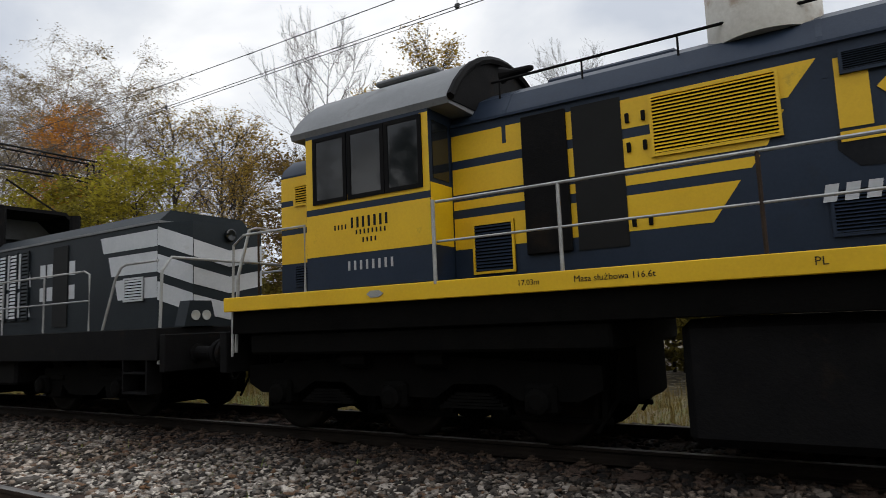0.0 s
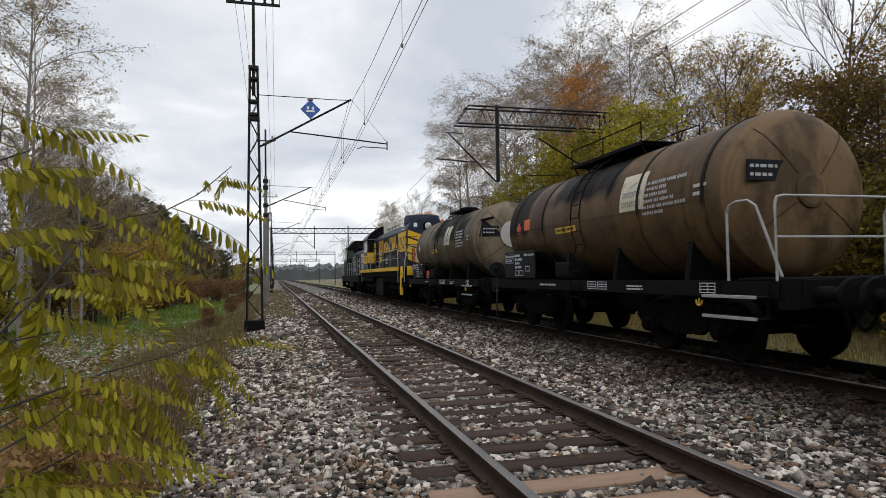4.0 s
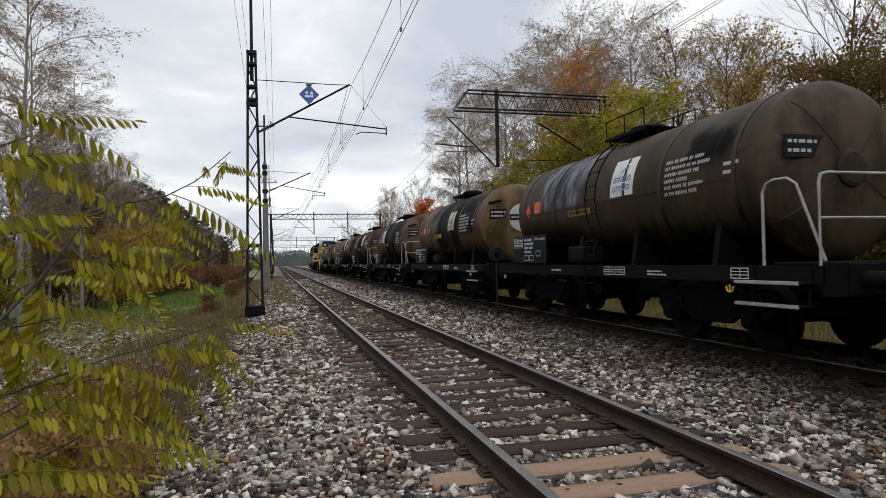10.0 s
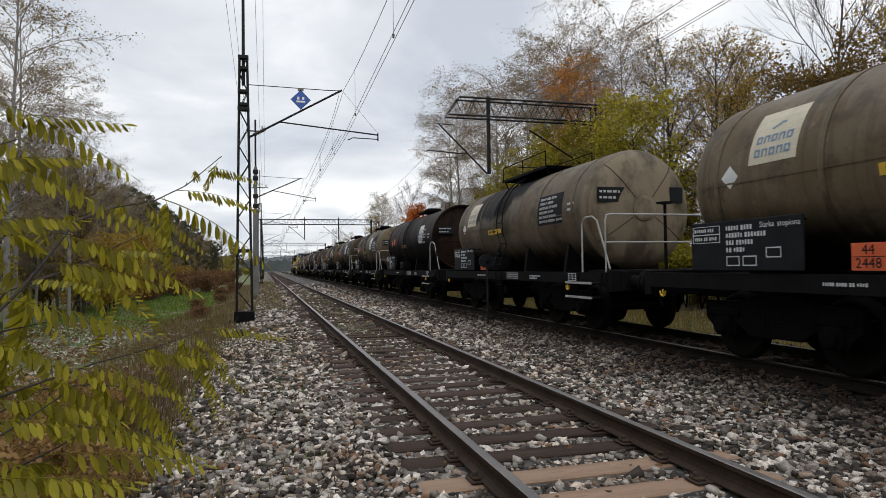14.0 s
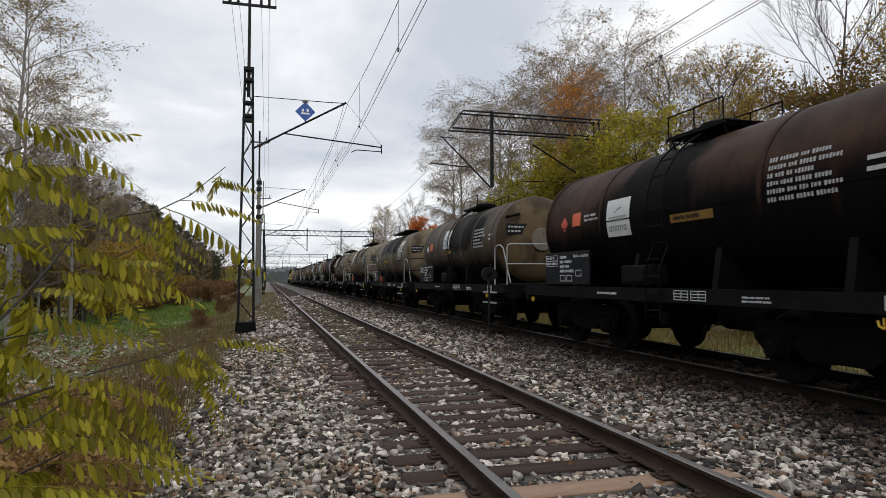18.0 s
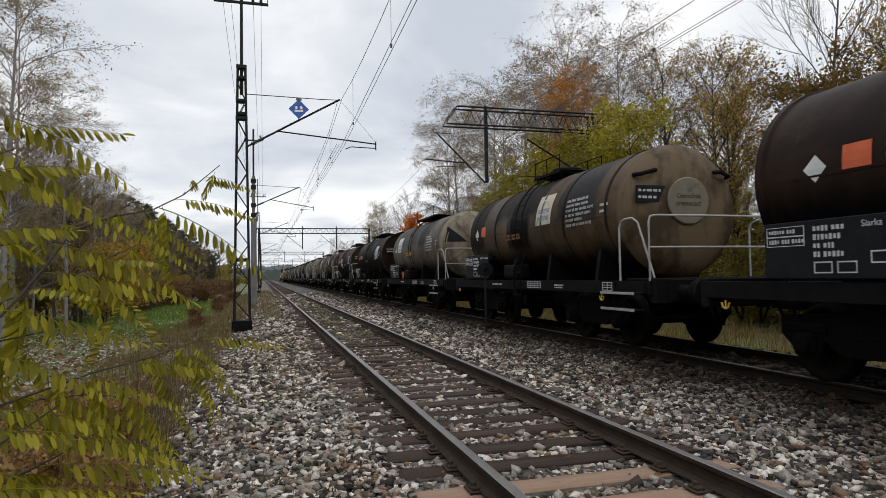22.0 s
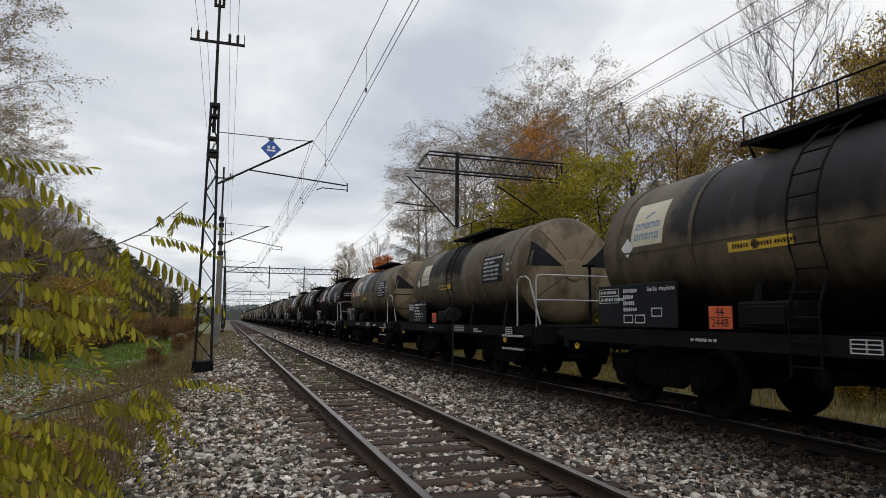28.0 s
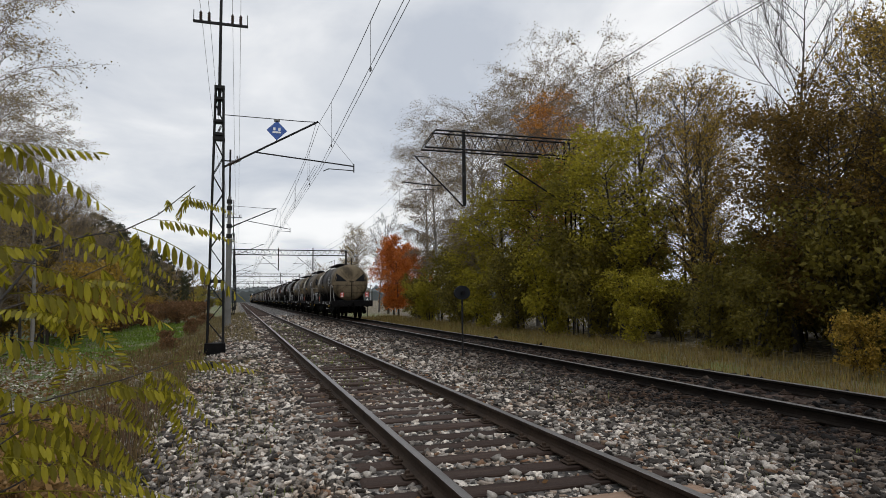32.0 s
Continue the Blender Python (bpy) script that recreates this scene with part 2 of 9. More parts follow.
M_SILVER = surface("galvanised_steel", (0.28, 0.28, 0.275), (0.42, 0.42, 0.41), 0.5, 0.5, 8, 0.1, 40, (0.16, 0.1, 0.07), 3, 0.64)
M_MAST = surface("black_mast_paint", (0.007, 0.007, 0.008), (0.02, 0.019, 0.019), 0.65, 0.0, 3, 0.15, 30, (0.07, 0.045, 0.03), 2.5, 0.66, spec=0.2)
M_CONCRETE = surface("weathered_concrete", (0.11, 0.107, 0.10), (0.20, 0.195, 0.185), 0.9, 0, 2, 0.2, 25, (0.14, 0.135, 0.13), 1.5, 0.6)
M_PORCELAIN = surface("brown_insulator", (0.03, 0.018, 0.014), (0.06, 0.035, 0.026), 0.25, 0, 6, 0.0, 30)
M_WIRE = surface("catenary_wire", (0.03, 0.03, 0.032), (0.07, 0.07, 0.07), 0.5, 0.5, 4, 0.0, 30)
M_SIGNBLUE = surface("sign_blue", (0.015, 0.07, 0.30), (0.022, 0.095, 0.38), 0.4, 0, 4, 0.0, 30)


# ---- mesh helpers ----
def box(bm, x0, x1, y0, y1, z0, z1, bevel=0.0):
    vs = [bm.verts.new((x, y, z)) for x in (x0, x1) for y in (y0, y1) for z in (z0, z1)]
    fs = [bm.faces.new([vs[i] for i in q]) for q in ((0, 1, 3, 2), (4, 6, 7, 5), (0, 4, 5, 1), (2, 3, 7, 6), (0, 2, 6, 4), (1, 5, 7, 3))]
    if bevel:
        bmesh.ops.bevel(bm, geom=list({ed for f in fs for ed in f.edges}), offset=bevel, segments=1, affect="EDGES")
    return bm


def prism(bm, outline, axis, lo, hi):
    """A flat outline (pairs) pushed along an axis: 0 gives (y, z), 1 gives (x, z), 2 gives (x, y)."""
    def at(p, d):
        return ((d, p[0], p[1]), (p[0], d, p[1]), (p[0], p[1], d))[axis]
    a = [bm.verts.new(at(p, lo)) for p in outline]
    b = [bm.verts.new(at(p, hi)) for p in outline]
    n = len(outline)
    bm.faces.new(a)
    bm.faces.new(b[::-1])
    for i in range(n):
        bm.faces.new((a[i], b[i], b[(i + 1) % n], a[(i + 1) % n]))
    return bm


def tube(bm, points, r, n=6, closed=False, r_end=None):
    """A round bar along a line of points."""
    pts = [Vector(p) for p in points]
    rings = []
    for i, p in enumerate(pts):
        d = (pts[min(i + 1, len(pts) - 1)] - pts[max(i - 1, 0)]).normalized()
        side = d.cross(Vector((0, 0, 1)))
        if side.length < 1e-3:
            side = d.cross(Vector((0, 1, 0)))
        side.normalize()
        up = side.cross(d)
        rr = r if r_end is None else r + (r_end - r) * i / max(1, len(pts) - 1)
        rings.append([bm.verts.new(p + (side * math.cos(a) + up * math.sin(a)) * rr) for a in (2 * math.pi * k / n for k in range(n))])
    for a, b in zip(rings, rings[1:]):
        for k in range(n):
            bm.faces.new((a[k], a[(k + 1) % n], b[(k + 1) % n], b[k]))
    bm.faces.new(rings[0][::-1])
    bm.faces.new(rings[-1])
    return bm


def lathe(bm, profile, n=32, axis="Y", centre=(0, 0, 0)):
    """Turns (along, radius) pairs round an axis."""
    c = Vector(centre)
    rings = []
    for s, r in profile:
        ring = []
        for k in range(n):
            a = 2 * math.pi * k / n
            u, v = r * math.cos(a), r * math.sin(a)
            ring.append(bm.verts.new(c + Vector({"Y": (u, s, v), "X": (s, u, v), "Z": (u, v, s)}[axis])))
        rings.append(ring)
    for a, b in zip(rings, rings[1:]):
        for k in range(n):
            bm.faces.new((a[k], a[(k + 1) % n], b[(k + 1) % n], b[k]))
    bm.faces.new(rings[0])
    bm.faces.new(rings[-1][::-1])
    return bm


def mesh_of(bm, name, material, smooth=False):
    bmesh.ops.recalc_face_normals(bm, faces=bm.faces)
    me = bpy.data.meshes.new(name)
    bm.to_mesh(me)
    bm.free()
    if material:
        me.materials.append(material)
    if smooth:
        me.shade_smooth()
    return me


def part(name, bm, material, parent=None, label="", smooth=False, at=None):
    """One mesh object, from a bmesh or from a mesh that is shared, under a thing or a part."""
    me = bm if isinstance(bm, bpy.types.Mesh) else mesh_of(bm, name, material, smooth)
    ob = new(name, me)
    if parent:
        ob.parent = parent
    if at is not None:
        ob.matrix_basis = at
    if label:
        ob["label"] = label
    return ob


def paint(ob, material):
    ob.material_slots[0].link = "OBJECT"
    ob.material_slots[0].material = material


SHARED = {}


def shared(key, build, material, smooth=False):
    """A mesh that alike parts share."""
    if key not in SHARED:
        bm = bmesh.new()
        build(bm)
        SHARED[key] = mesh_of(bm, key if isinstance(key, str) else key[0], material, smooth)
    return SHARED[key]


def soft_edges(me, angle=35):
    me.shade_smooth()
    me.set_sharp_from_angle(angle=radians(angle))
    return me


def text_mesh(words, size, material, thick=0.002):
    """Flat lettering in the x-z plane that reads along +x when seen from -y."""
    cu = bpy.data.curves.new("lettering", "FONT")
    cu.body, cu.size, cu.extrude, cu.align_x, cu.align_y = words, size, thick, "CENTER", "CENTER"
    cu.resolution_u = 2
    ob = bpy.data.objects.new("lettering", cu)
    scene.collection.objects.link(ob)
    me = bpy.data.meshes.new_from_object(ob)
    bpy.data.objects.remove(ob)
    me.transform(Matrix.Rotation(radians(90), 4, "X"))
    me.materials.append(material)
    return me

# ---- ground: one sheet to the horizon ----
TRACK = (2.253, 7.33)       # track centres
rng = np.random.default_rng(7)


def ground_height(x, y):
    knots_x = (-900, -60, -14, -6.5, -3.2, -1.7, -0.9, -0.3, 0.3, 3.6, 4.6, 5.8, 9.0, 9.7, 10.6, 12.5, 16, 60, 900)
    knots_z = (-1.3, -1.0, -0.95, -0.85, -0.72, -0.50, -0.30, -0.22, -0.19, -0.19, -0.22, -0.19, -0.20, -0.42, -0.55, -0.45, -0.3, 0.1, 0.6)
    z = float(np.interp(x, knots_x, knots_z))
    rough = 0.035 if -1.2 < x < 9.4 else 0.10
    return z + rough * (noise.noise((x * 0.9, y * 0.9, 0.3)) + 0.5 * noise.noise((x * 2.7, y * 2.7, 5.0)))


def ground_material():
    m = bpy.data.materials.new("ballast_grass_and_leaf_litter")
    m.use_nodes = True
    t = m.node_tree
    b = t.nodes["Principled BSDF"]
    b.inputs["Roughness"].default_value = 0.95
    co = node(t, "ShaderNodeTexCoord")
    sep = node(t, "ShaderNodeSeparateXYZ")
    wire(t, co.outputs["Object"], sep.inputs[0])
    wob = node(t, "ShaderNodeTexNoise", Scale=0.9, Detail=5.0)
    wire(t, co.outputs["Object"], wob.inputs["Vector"])
    shift = node(t, "ShaderNodeMath")
    shift.operation = "MULTIPLY_ADD"
    shift.inputs[1].default_value = 1.6
    wire(t, wob.outputs["Fac"], shift.inputs[0])
    # the verge grows over the ballast's edge further down the line
    grown = node(t, "ShaderNodeMapRange")
    grown.inputs["From Min"].default_value, grown.inputs["From Max"].default_value = 20.0, 70.0
    grown.inputs["To Min"].default_value, grown.inputs["To Max"].default_value = 0.0, -1.5
    wire(t, sep.outputs["Y"], grown.inputs["Value"])
    moved = node(t, "ShaderNodeMath")
    moved.operation = "ADD"
    wire(t, sep.outputs["X"], moved.inputs[0])
    wire(t, grown.outputs[0], moved.inputs[1])
    wire(t, moved.outputs[0], shift.inputs[2])

    def band(lo, hi):
        r = node(t, "ShaderNodeMapRange")
        r.inputs["From Min"].default_value, r.inputs["From Max"].default_value = lo, hi
        wire(t, shift.outputs[0], r.inputs["Value"])
        return r.outputs[0]

    def mixed(factor, a, bb):
        x = node(t, "ShaderNodeMix")
        x.data_type = "RGBA"
        wire(t, factor, x.inputs["Factor"])
        wire(t, a, x.inputs["A"])
        wire(t, bb, x.inputs["B"])
        return x.outputs["Result"]

    def ramp(src, *stops):
        r = node(t, "ShaderNodeValToRGB")
        el = r.color_ramp.elements
        el[0].position, el[0].color = stops[0][0], (*stops[0][1], 1)
        el[1].position, el[1].color = stops[-1][0], (*stops[-1][1], 1)
        for p, c in stops[1:-1]:
            el.new(p).color = (*c, 1)
        wire(t, src, r.inputs["Fac"])
        return r.outputs["Color"]

    vor = node(t, "ShaderNodeTexVoronoi", Scale=16.0)
    wire(t, co.outputs["Object"], vor.inputs["Vector"])
    vs = node(t, "ShaderNodeSeparateColor")
    wire(t, vor.outputs["Color"], vs.inputs[0])
    gravel = ramp(vs.outputs[0], (0.0, (0.012, 0.011, 0.010)), (0.35, (0.035, 0.030, 0.026)), (0.7, (0.10, 0.088, 0.076)), (1.0, (0.28, 0.255, 0.23)))
    big = node(t, "ShaderNodeTexNoise", Scale=0.45, Detail=6.0, Roughness=0.6)
    wire(t, co.outputs["Object"], big.inputs["Vector"])
    fine = node(t, "ShaderNodeTexNoise", Scale=9.0, Detail=6.0, Roughness=0.7)
    wire(t, co.outputs["Object"], fine.inputs["Vector"])
    green = ramp(fine.outputs["Fac"], (0.3, (0.055, 0.085, 0.018)), (0.7, (0.12, 0.17, 0.04)))
    dry = ramp(fine.outputs["Fac"], (0.3, (0.075, 0.057, 0.028)), (0.7, (0.19, 0.15, 0.08)))
    leaf = node(t, "ShaderNodeTexVoronoi", Scale=9.0)
    wire(t, co.outputs["Object"], leaf.inputs["Vector"])
    ls = node(t, "ShaderNodeSeparateColor")
    wire(t, leaf.outputs["Color"], ls.inputs[0])
    litter = ramp(ls.outputs[1], (0.0, (0.05, 0.04, 0.022)), (0.62, (0.12, 0.095, 0.05)), (0.86, (0.22, 0.17, 0.09)), (1.0, (0.36, 0.33, 0.27)))
    pick = node(t, "ShaderNodeMapRange")
    pick.inputs["From Min"].default_value, pick.inputs["From Max"].default_value = 0.43, 0.57
    wire(t, big.outputs["Fac"], pick.inputs["Value"])
    meadow = mixed(pick.outputs[0], green, litter)
    verge_l = mixed(band(-3.6, -1.6), meadow, dry)
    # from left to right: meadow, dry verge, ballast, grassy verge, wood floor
    # gravel by the train: dust, with the shade there mixed into the colour
    dusty_shaded = ramp(vs.outputs[0], (0.0, (0.006, 0.005, 0.004)), (0.5, (0.018, 0.014, 0.011)), (1.0, (0.06, 0.047, 0.038)))
    c = mixed(band(-0.9, -0.1), verge_l, mixed(band(6.0, 7.2), gravel, dusty_shaded))
    verge = mixed(pick.outputs[0], ramp(fine.outputs["Fac"], (0.3, (0.08, 0.10, 0.025)), (0.7, (0.17, 0.19, 0.055))), dry)
    c = mixed(band(9.9, 10.5), c, verge)
    c = mixed(band(13.2, 15.0), c, litter)
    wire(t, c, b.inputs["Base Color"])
    bp = node(t, "ShaderNodeBump", Strength=0.8, Distance=0.04)
    wire(t, vs.outputs[0], bp.inputs["Height"])
    wire(t, bp.outputs[0], b.inputs["Normal"])
    return m


def build_ground():
    xs = [-900, -400, -150, -80, -50, -35, -25, -19, -15, -12, -10, -8.5, -7, -6, -5, -4.3, -3.6, -3, -2.5, -2.1, -1.7, -1.4, -1.1,
          -0.8, -0.5, -0.2, 0.1, 0.5, 1, 1.5, 2, 2.5, 3, 3.5, 4, 4.5, 5, 5.5, 6, 6.6, 7.3, 8, 8.6, 9, 9.3, 9.6, 9.9, 10.3, 10.8, 11.4, 12,
          12.8, 13.8, 15, 17, 20, 25, 35, 50, 80, 150, 400, 900]
    ys = [-900, -450, -200, -100, -50, -25, -12] + [-6 + 0.5 * i for i in range(92)] + [42, 45, 49, 54, 60, 68, 78, 90, 110, 140, 180, 240, 350, 600, 1200, 3000]
    verts = [(x, y, ground_height(x, y)) for y in ys for x in xs]
    w = len(xs)
    faces = [(j * w + i, j * w + i + 1, (j + 1) * w + i + 1, (j + 1) * w + i) for j in range(len(ys) - 1) for i in range(w - 1)]
    me = bpy.data.meshes.new("ground")
    me.from_pydata(verts, [], faces)
    me.materials.append(ground_material())
    me.shade_smooth()
    return tagged(new("ground", me), "ballast bed between grassy verges strewn with leaves", "ground", kind="structure")


ground = build_ground()

# ---- tracks ----
RAIL_SHAPE = [(-0.066, -0.158), (0.066, -0.158), (0.066, -0.146), (0.016, -0.126), (0.009, -0.10), (0.009, -0.05), (0.034, -0.036),
              (0.036, -0.006), (0.026, 0.0), (-0.026, 0.0), (-0.036, -0.006), (-0.034, -0.036), (-0.009, -0.05), (-0.009, -0.10), (-0.016, -0.126), (-0.066, -0.146)]


def build_rail(bm):
    prism(bm, RAIL_SHAPE, 1, -430.0, 900.0)


def rail_mesh():
    bm = bmesh.new()
    build_rail(bm)
    me = mesh_of(bm, "rail", M_RAILSIDE)
    me.materials.append(M_RAILTOP)
    for p in me.polygons:
        if p.normal.z > 0.5 and p.center.z > -0.02:
            p.material_index = 1
    return me


def sleeper_mesh(seed):
    r = random.Random(seed)
    bm = bmesh.new()
    box(bm, -1.27, 1.27, -0.12, 0.12, -0.31, -0.158, 0.012)
    for v in bm.verts:
        v.co.x += r.uniform(-0.03, 0.03)
        v.co.y += r.uniform(-0.012, 0.012)
        if v.co.z > -0.2:
            v.co.z += r.uniform(-0.012, 0.0)
    return mesh_of(bm, "sleeper", M_SLEEPER)


def chair(bm):
    box(bm, -0.17, 0.17, -0.08, 0.08, -0.158, -0.144, 0.004)
    for s in (-1, 1):
        box(bm, s * 0.115 - 0.035, s * 0.115 + 0.035, -0.05, 0.05, -0.144, -0.122, 0.006)
        lathe(bm, [(-0.13, 0.022), (-0.098, 0.022), (-0.092, 0.014)], 6, "Z", (s * 0.125, 0, 0))


SLEEPERS = [sleeper_mesh(s) for s in range(5)]
sleeper_new = SLEEPERS[0].copy()
sleeper_new.materials[0] = M_SLEEPER_NEW
RAIL = rail_mesh()
# the train's rails: oil and the shade beneath it are both in the colour
RAIL_OILY_SHADED = RAIL.copy()
RAIL_OILY_SHADED.materials[0] = surface("oily_shaded_rail", (0.005, 0.004, 0.0035), (0.016, 0.012, 0.009), 0.8, 0.0, 3, 0.3, 50, spec=0.08)
CHAIR = shared("rail_chair", chair, M_RAILSIDE)


def build_track(name, x, label, first, count, step, near, pale):
    track = tagged(new(name), label, "railway track", kind="structure")
    track.location = (x, 0, 0)
    for s in (-0.7525, 0.7525):
        part("rail", RAIL if x < 5 else RAIL_OILY_SHADED, None, track, at=pose(s, 0, 0), label="rust-sided rail with a worn bright head" if x < 5 else "rail blackened by oil and painted-in shade")
    far = bmesh.new()
    for i in range(count):
        y = first + i * step + random.uniform(-0.03, 0.03)
        if near[0] <= y <= near[1]:
            me = sleeper_new if i in pale else random.choice(SLEEPERS)
            sl = part("sleeper", me, None, track, at=pose(random.uniform(-0.04, 0.04), y, random.uniform(-0.012, 0.004), 0, 0, random.uniform(-1.2, 1.2)),
                      label="pale replaced timber sleeper" if i in pale else "")
            if -1 < y < 22:
                for s in (-0.7525, 0.7525):
                    part("rail_chair", CHAIR, None, sl, at=pose(s, 0, 0))
        else:
            box(far, -1.25, 1.25, y - 0.12, y + 0.12, -0.31, -0.165)
    ob = part("far_sleepers", far, M_SLEEPER, track)
    ob["kind"] = "stuff"
    return track


build_track("track_1", TRACK[0], "empty straight track on dark timber sleepers in pale ballast", -40.0 + 0.27, 760, 0.512, (-4, 70), (85, 86))
build_track("track_2", TRACK[1], "straight track under the train, sleepers half buried", -60.0, 560, 0.6, (-3, 60), ())


def stone_shapes(count):
    """Angular flat stones: a box with its corners pulled out of true and its top cut askew."""
    base = np.array([(x, y, z) for x in (-1, 1) for y in (-1, 1) for z in (-1, 1)], dtype=float)
    quads = ((0, 1, 3, 2), (4, 6, 7, 5), (0, 4, 5, 1), (2, 3, 7, 6), (0, 2, 6, 4), (1, 5, 7, 3))
    tri = np.array([t for q in quads for t in ((q[0], q[1], q[2]), (q[0], q[2], q[3]))])
    out = []
    for _ in range(count):
        v = base * rng.uniform(0.55, 1.15, (8, 3))
        out.append(v * np.array([rng.uniform(0.85, 1.5), rng.uniform(0.55, 0.95), rng.uniform(0.38, 0.66)]))
    return out, tri


STONES, STONE_TRI = stone_shapes(24)


def random_turns(n):
    """Any heading, with a modest tilt."""
    yaw, tilt, lean = rng.uniform(0, 2 * np.pi, n), rng.normal(0, 0.55, n), rng.uniform(0, 2 * np.pi, n)
    q = np.stack([np.cos(yaw / 2) * np.cos(tilt / 2), np.cos(yaw / 2) * np.sin(tilt / 2) * np.cos(lean) + np.sin(yaw / 2) * np.sin(tilt / 2) * np.sin(lean),
                  np.cos(yaw / 2) * np.sin(tilt / 2) * np.sin(lean), np.sin(yaw / 2) * np.cos(tilt / 2)], -1)
    q /= np.linalg.norm(q, axis=1)[:, None]
    w, x, y, z = q.T
    return np.stack([1 - 2 * (y * y + z * z), 2 * (x * y - z * w), 2 * (x * z + y * w), 2 * (x * y + z * w), 1 - 2 * (x * x + z * z), 2 * (y * z - x * w),
                     2 * (x * z - y * w), 2 * (y * z + x * w), 1 - 2 * (x * x + y * y)], -1).reshape(n, 3, 3)


def joined(name, verts, tris, material):
    me = bpy.data.meshes.new(name)
    me.vertices.add(len(verts))
    me.vertices.foreach_set("co", verts.astype(np.float32).ravel())
    n = len(tris)
    me.loops.add(n * 3)
    me.loops.foreach_set("vertex_index", tris.astype(np.int32).ravel())
    me.polygons.add(n)
    me.polygons.foreach_set("loop_start", np.arange(0, n * 3, 3, dtype=np.int32))
    me.update(calc_edges=True)
    me.materials.append(material)
    return me


def scatter_stones(name, x0, x1, y0, y1, per_m2, size, skip=lambda x, y: False):
    n = int((x1 - x0) * (y1 - y0) * per_m2)
    xs, ys = rng.uniform(x0, x1, n), rng.uniform(y0, y1, n)
    keep = np.array([not skip(x, y) for x, y in zip(xs, ys)])
    xs, ys = xs[keep], ys[keep]
    n = len(xs)
    zs = np.array([ground_height(x, y) - (0.022 if abs(x - TRACK[0]) < 1.25 else 0.0) for x, y in zip(xs, ys)]) + rng.uniform(-0.022, 0.030, n)
    turn = random_turns(n) * (size * rng.lognormal(0, 0.32, n))[:, None, None]
    shape = np.array(STONES)[rng.integers(0, len(STONES), n)]
    verts = np.einsum("nij,nkj->nki", turn, shape) + np.stack([xs, ys, zs], -1)[:, None, :]
    tris = STONE_TRI[None] + (np.arange(n) * 8)[:, None, None]
    ob = part(name, joined(name, verts.reshape(-1, 3), tris.reshape(-1, 3), M_STONE), None, ground)
    ob["kind"] = "stuff"
    ob["label"] = "loose grey and whitish crushed ballast stones"
    return ob


def off_track(x, y):
    """Keeps stones off the rails, and thins them over the near track's sleepers and the verge."""
    if abs(abs(x - TRACK[0]) - 0.7525) < 0.10 or abs(abs(x - TRACK[1]) - 0.7525) < 0.10:
        return True
    if abs(x - TRACK[0]) < 1.3:
        s = (y + 39.73) / 0.512
        if abs(s - round(s)) < 0.29:
            return rng.random() < 0.975
    if x < -0.4:
        return rng.random() < (-0.4 - x) / 1.1 + 0.25 * noise.noise((x * 1.5, y * 1.5, 9))
    return False


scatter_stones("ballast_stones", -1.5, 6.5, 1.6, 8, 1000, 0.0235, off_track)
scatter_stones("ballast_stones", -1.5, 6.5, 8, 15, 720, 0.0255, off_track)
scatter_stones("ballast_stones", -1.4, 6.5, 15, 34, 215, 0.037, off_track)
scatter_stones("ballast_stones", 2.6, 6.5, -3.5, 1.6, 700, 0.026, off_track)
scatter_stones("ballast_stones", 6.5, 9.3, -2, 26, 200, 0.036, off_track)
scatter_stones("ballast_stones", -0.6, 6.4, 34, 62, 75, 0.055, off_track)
SINGLE = [joined("ballast_stone", s * 0.030, STONE_TRI, M_STONE_ONE) for s in STONES[:10]]
placed = 0
while placed < 280:
    sx, sy = random.uniform(-0.9, 4.4), random.uniform(2.3, 7.5)
    if off_track(sx, sy):
        continue
    ob = part("ballast_stone", random.choice(SINGLE), None, ground,
              at=Matrix.Translation((sx, sy, ground_height(sx, sy) + 0.03)) @ Euler((random.gauss(0, 0.35), random.gauss(0, 0.35), random.uniform(0, 6))).to_matrix().to_4x4())
    ob.scale = (random.uniform(0.8, 1.5),) * 3
    placed += 1

# ---- the train ----
# Way of the train: place along the track of the first wagon's reference line plus one wagon length, in metres
def train_at(t):
    return 1.857 + 9.277 * t + 0.06207 * t ** 2 - 0.001774 * t ** 3 + 0.00002289 * t ** 4


WAGON = 12.0                # length over buffers
TANK_R, TANK_Z, TANK_F, TANK_B = 1.235, 2.46, 0.22, -8.52
MOVING = []                 # things of the train with their offset along it
SPINNING = []               # wheelsets with their thing's offset and their place in it


def curved(bm, y0, y1, z0, z1, r=None, side=-1, n=5, lift=0.004):
    """A thin plate bent round the tank's side between two heights."""
    r = (r or TANK_R) + lift
    a0, a1 = math.asin(max(-1, min(1, (z0 - TANK_Z) / r))), math.asin(max(-1, min(1, (z1 - TANK_Z) / r)))
    rows = []
    for k in range(n + 1):
        a = a0 + (a1 - a0) * k / n
        for rr in (r, r - 0.003):
            rows.append([bm.verts.new((side * rr * math.cos(a), y, TANK_Z + rr * math.sin(a))) for y in (y0, y1)])
    for k in range(n):
        o0, i0, o1, i1 = rows[2 * k:2 * k + 4]
        bm.faces.new((o0[0], o0[1], o1[1], o1[0]))
        bm.faces.new((o0[0], o1[0], i1[0], i0[0]))
        bm.faces.new((o0[1], i0[1], i1[1], o1[1]))
    bm.faces.new((rows[0][0], rows[1][0], rows[1][1], rows[0][1]))
    bm.faces.new((rows[-2][0], rows[-2][1], rows[-1][1], rows[-1][0]))
    return bm


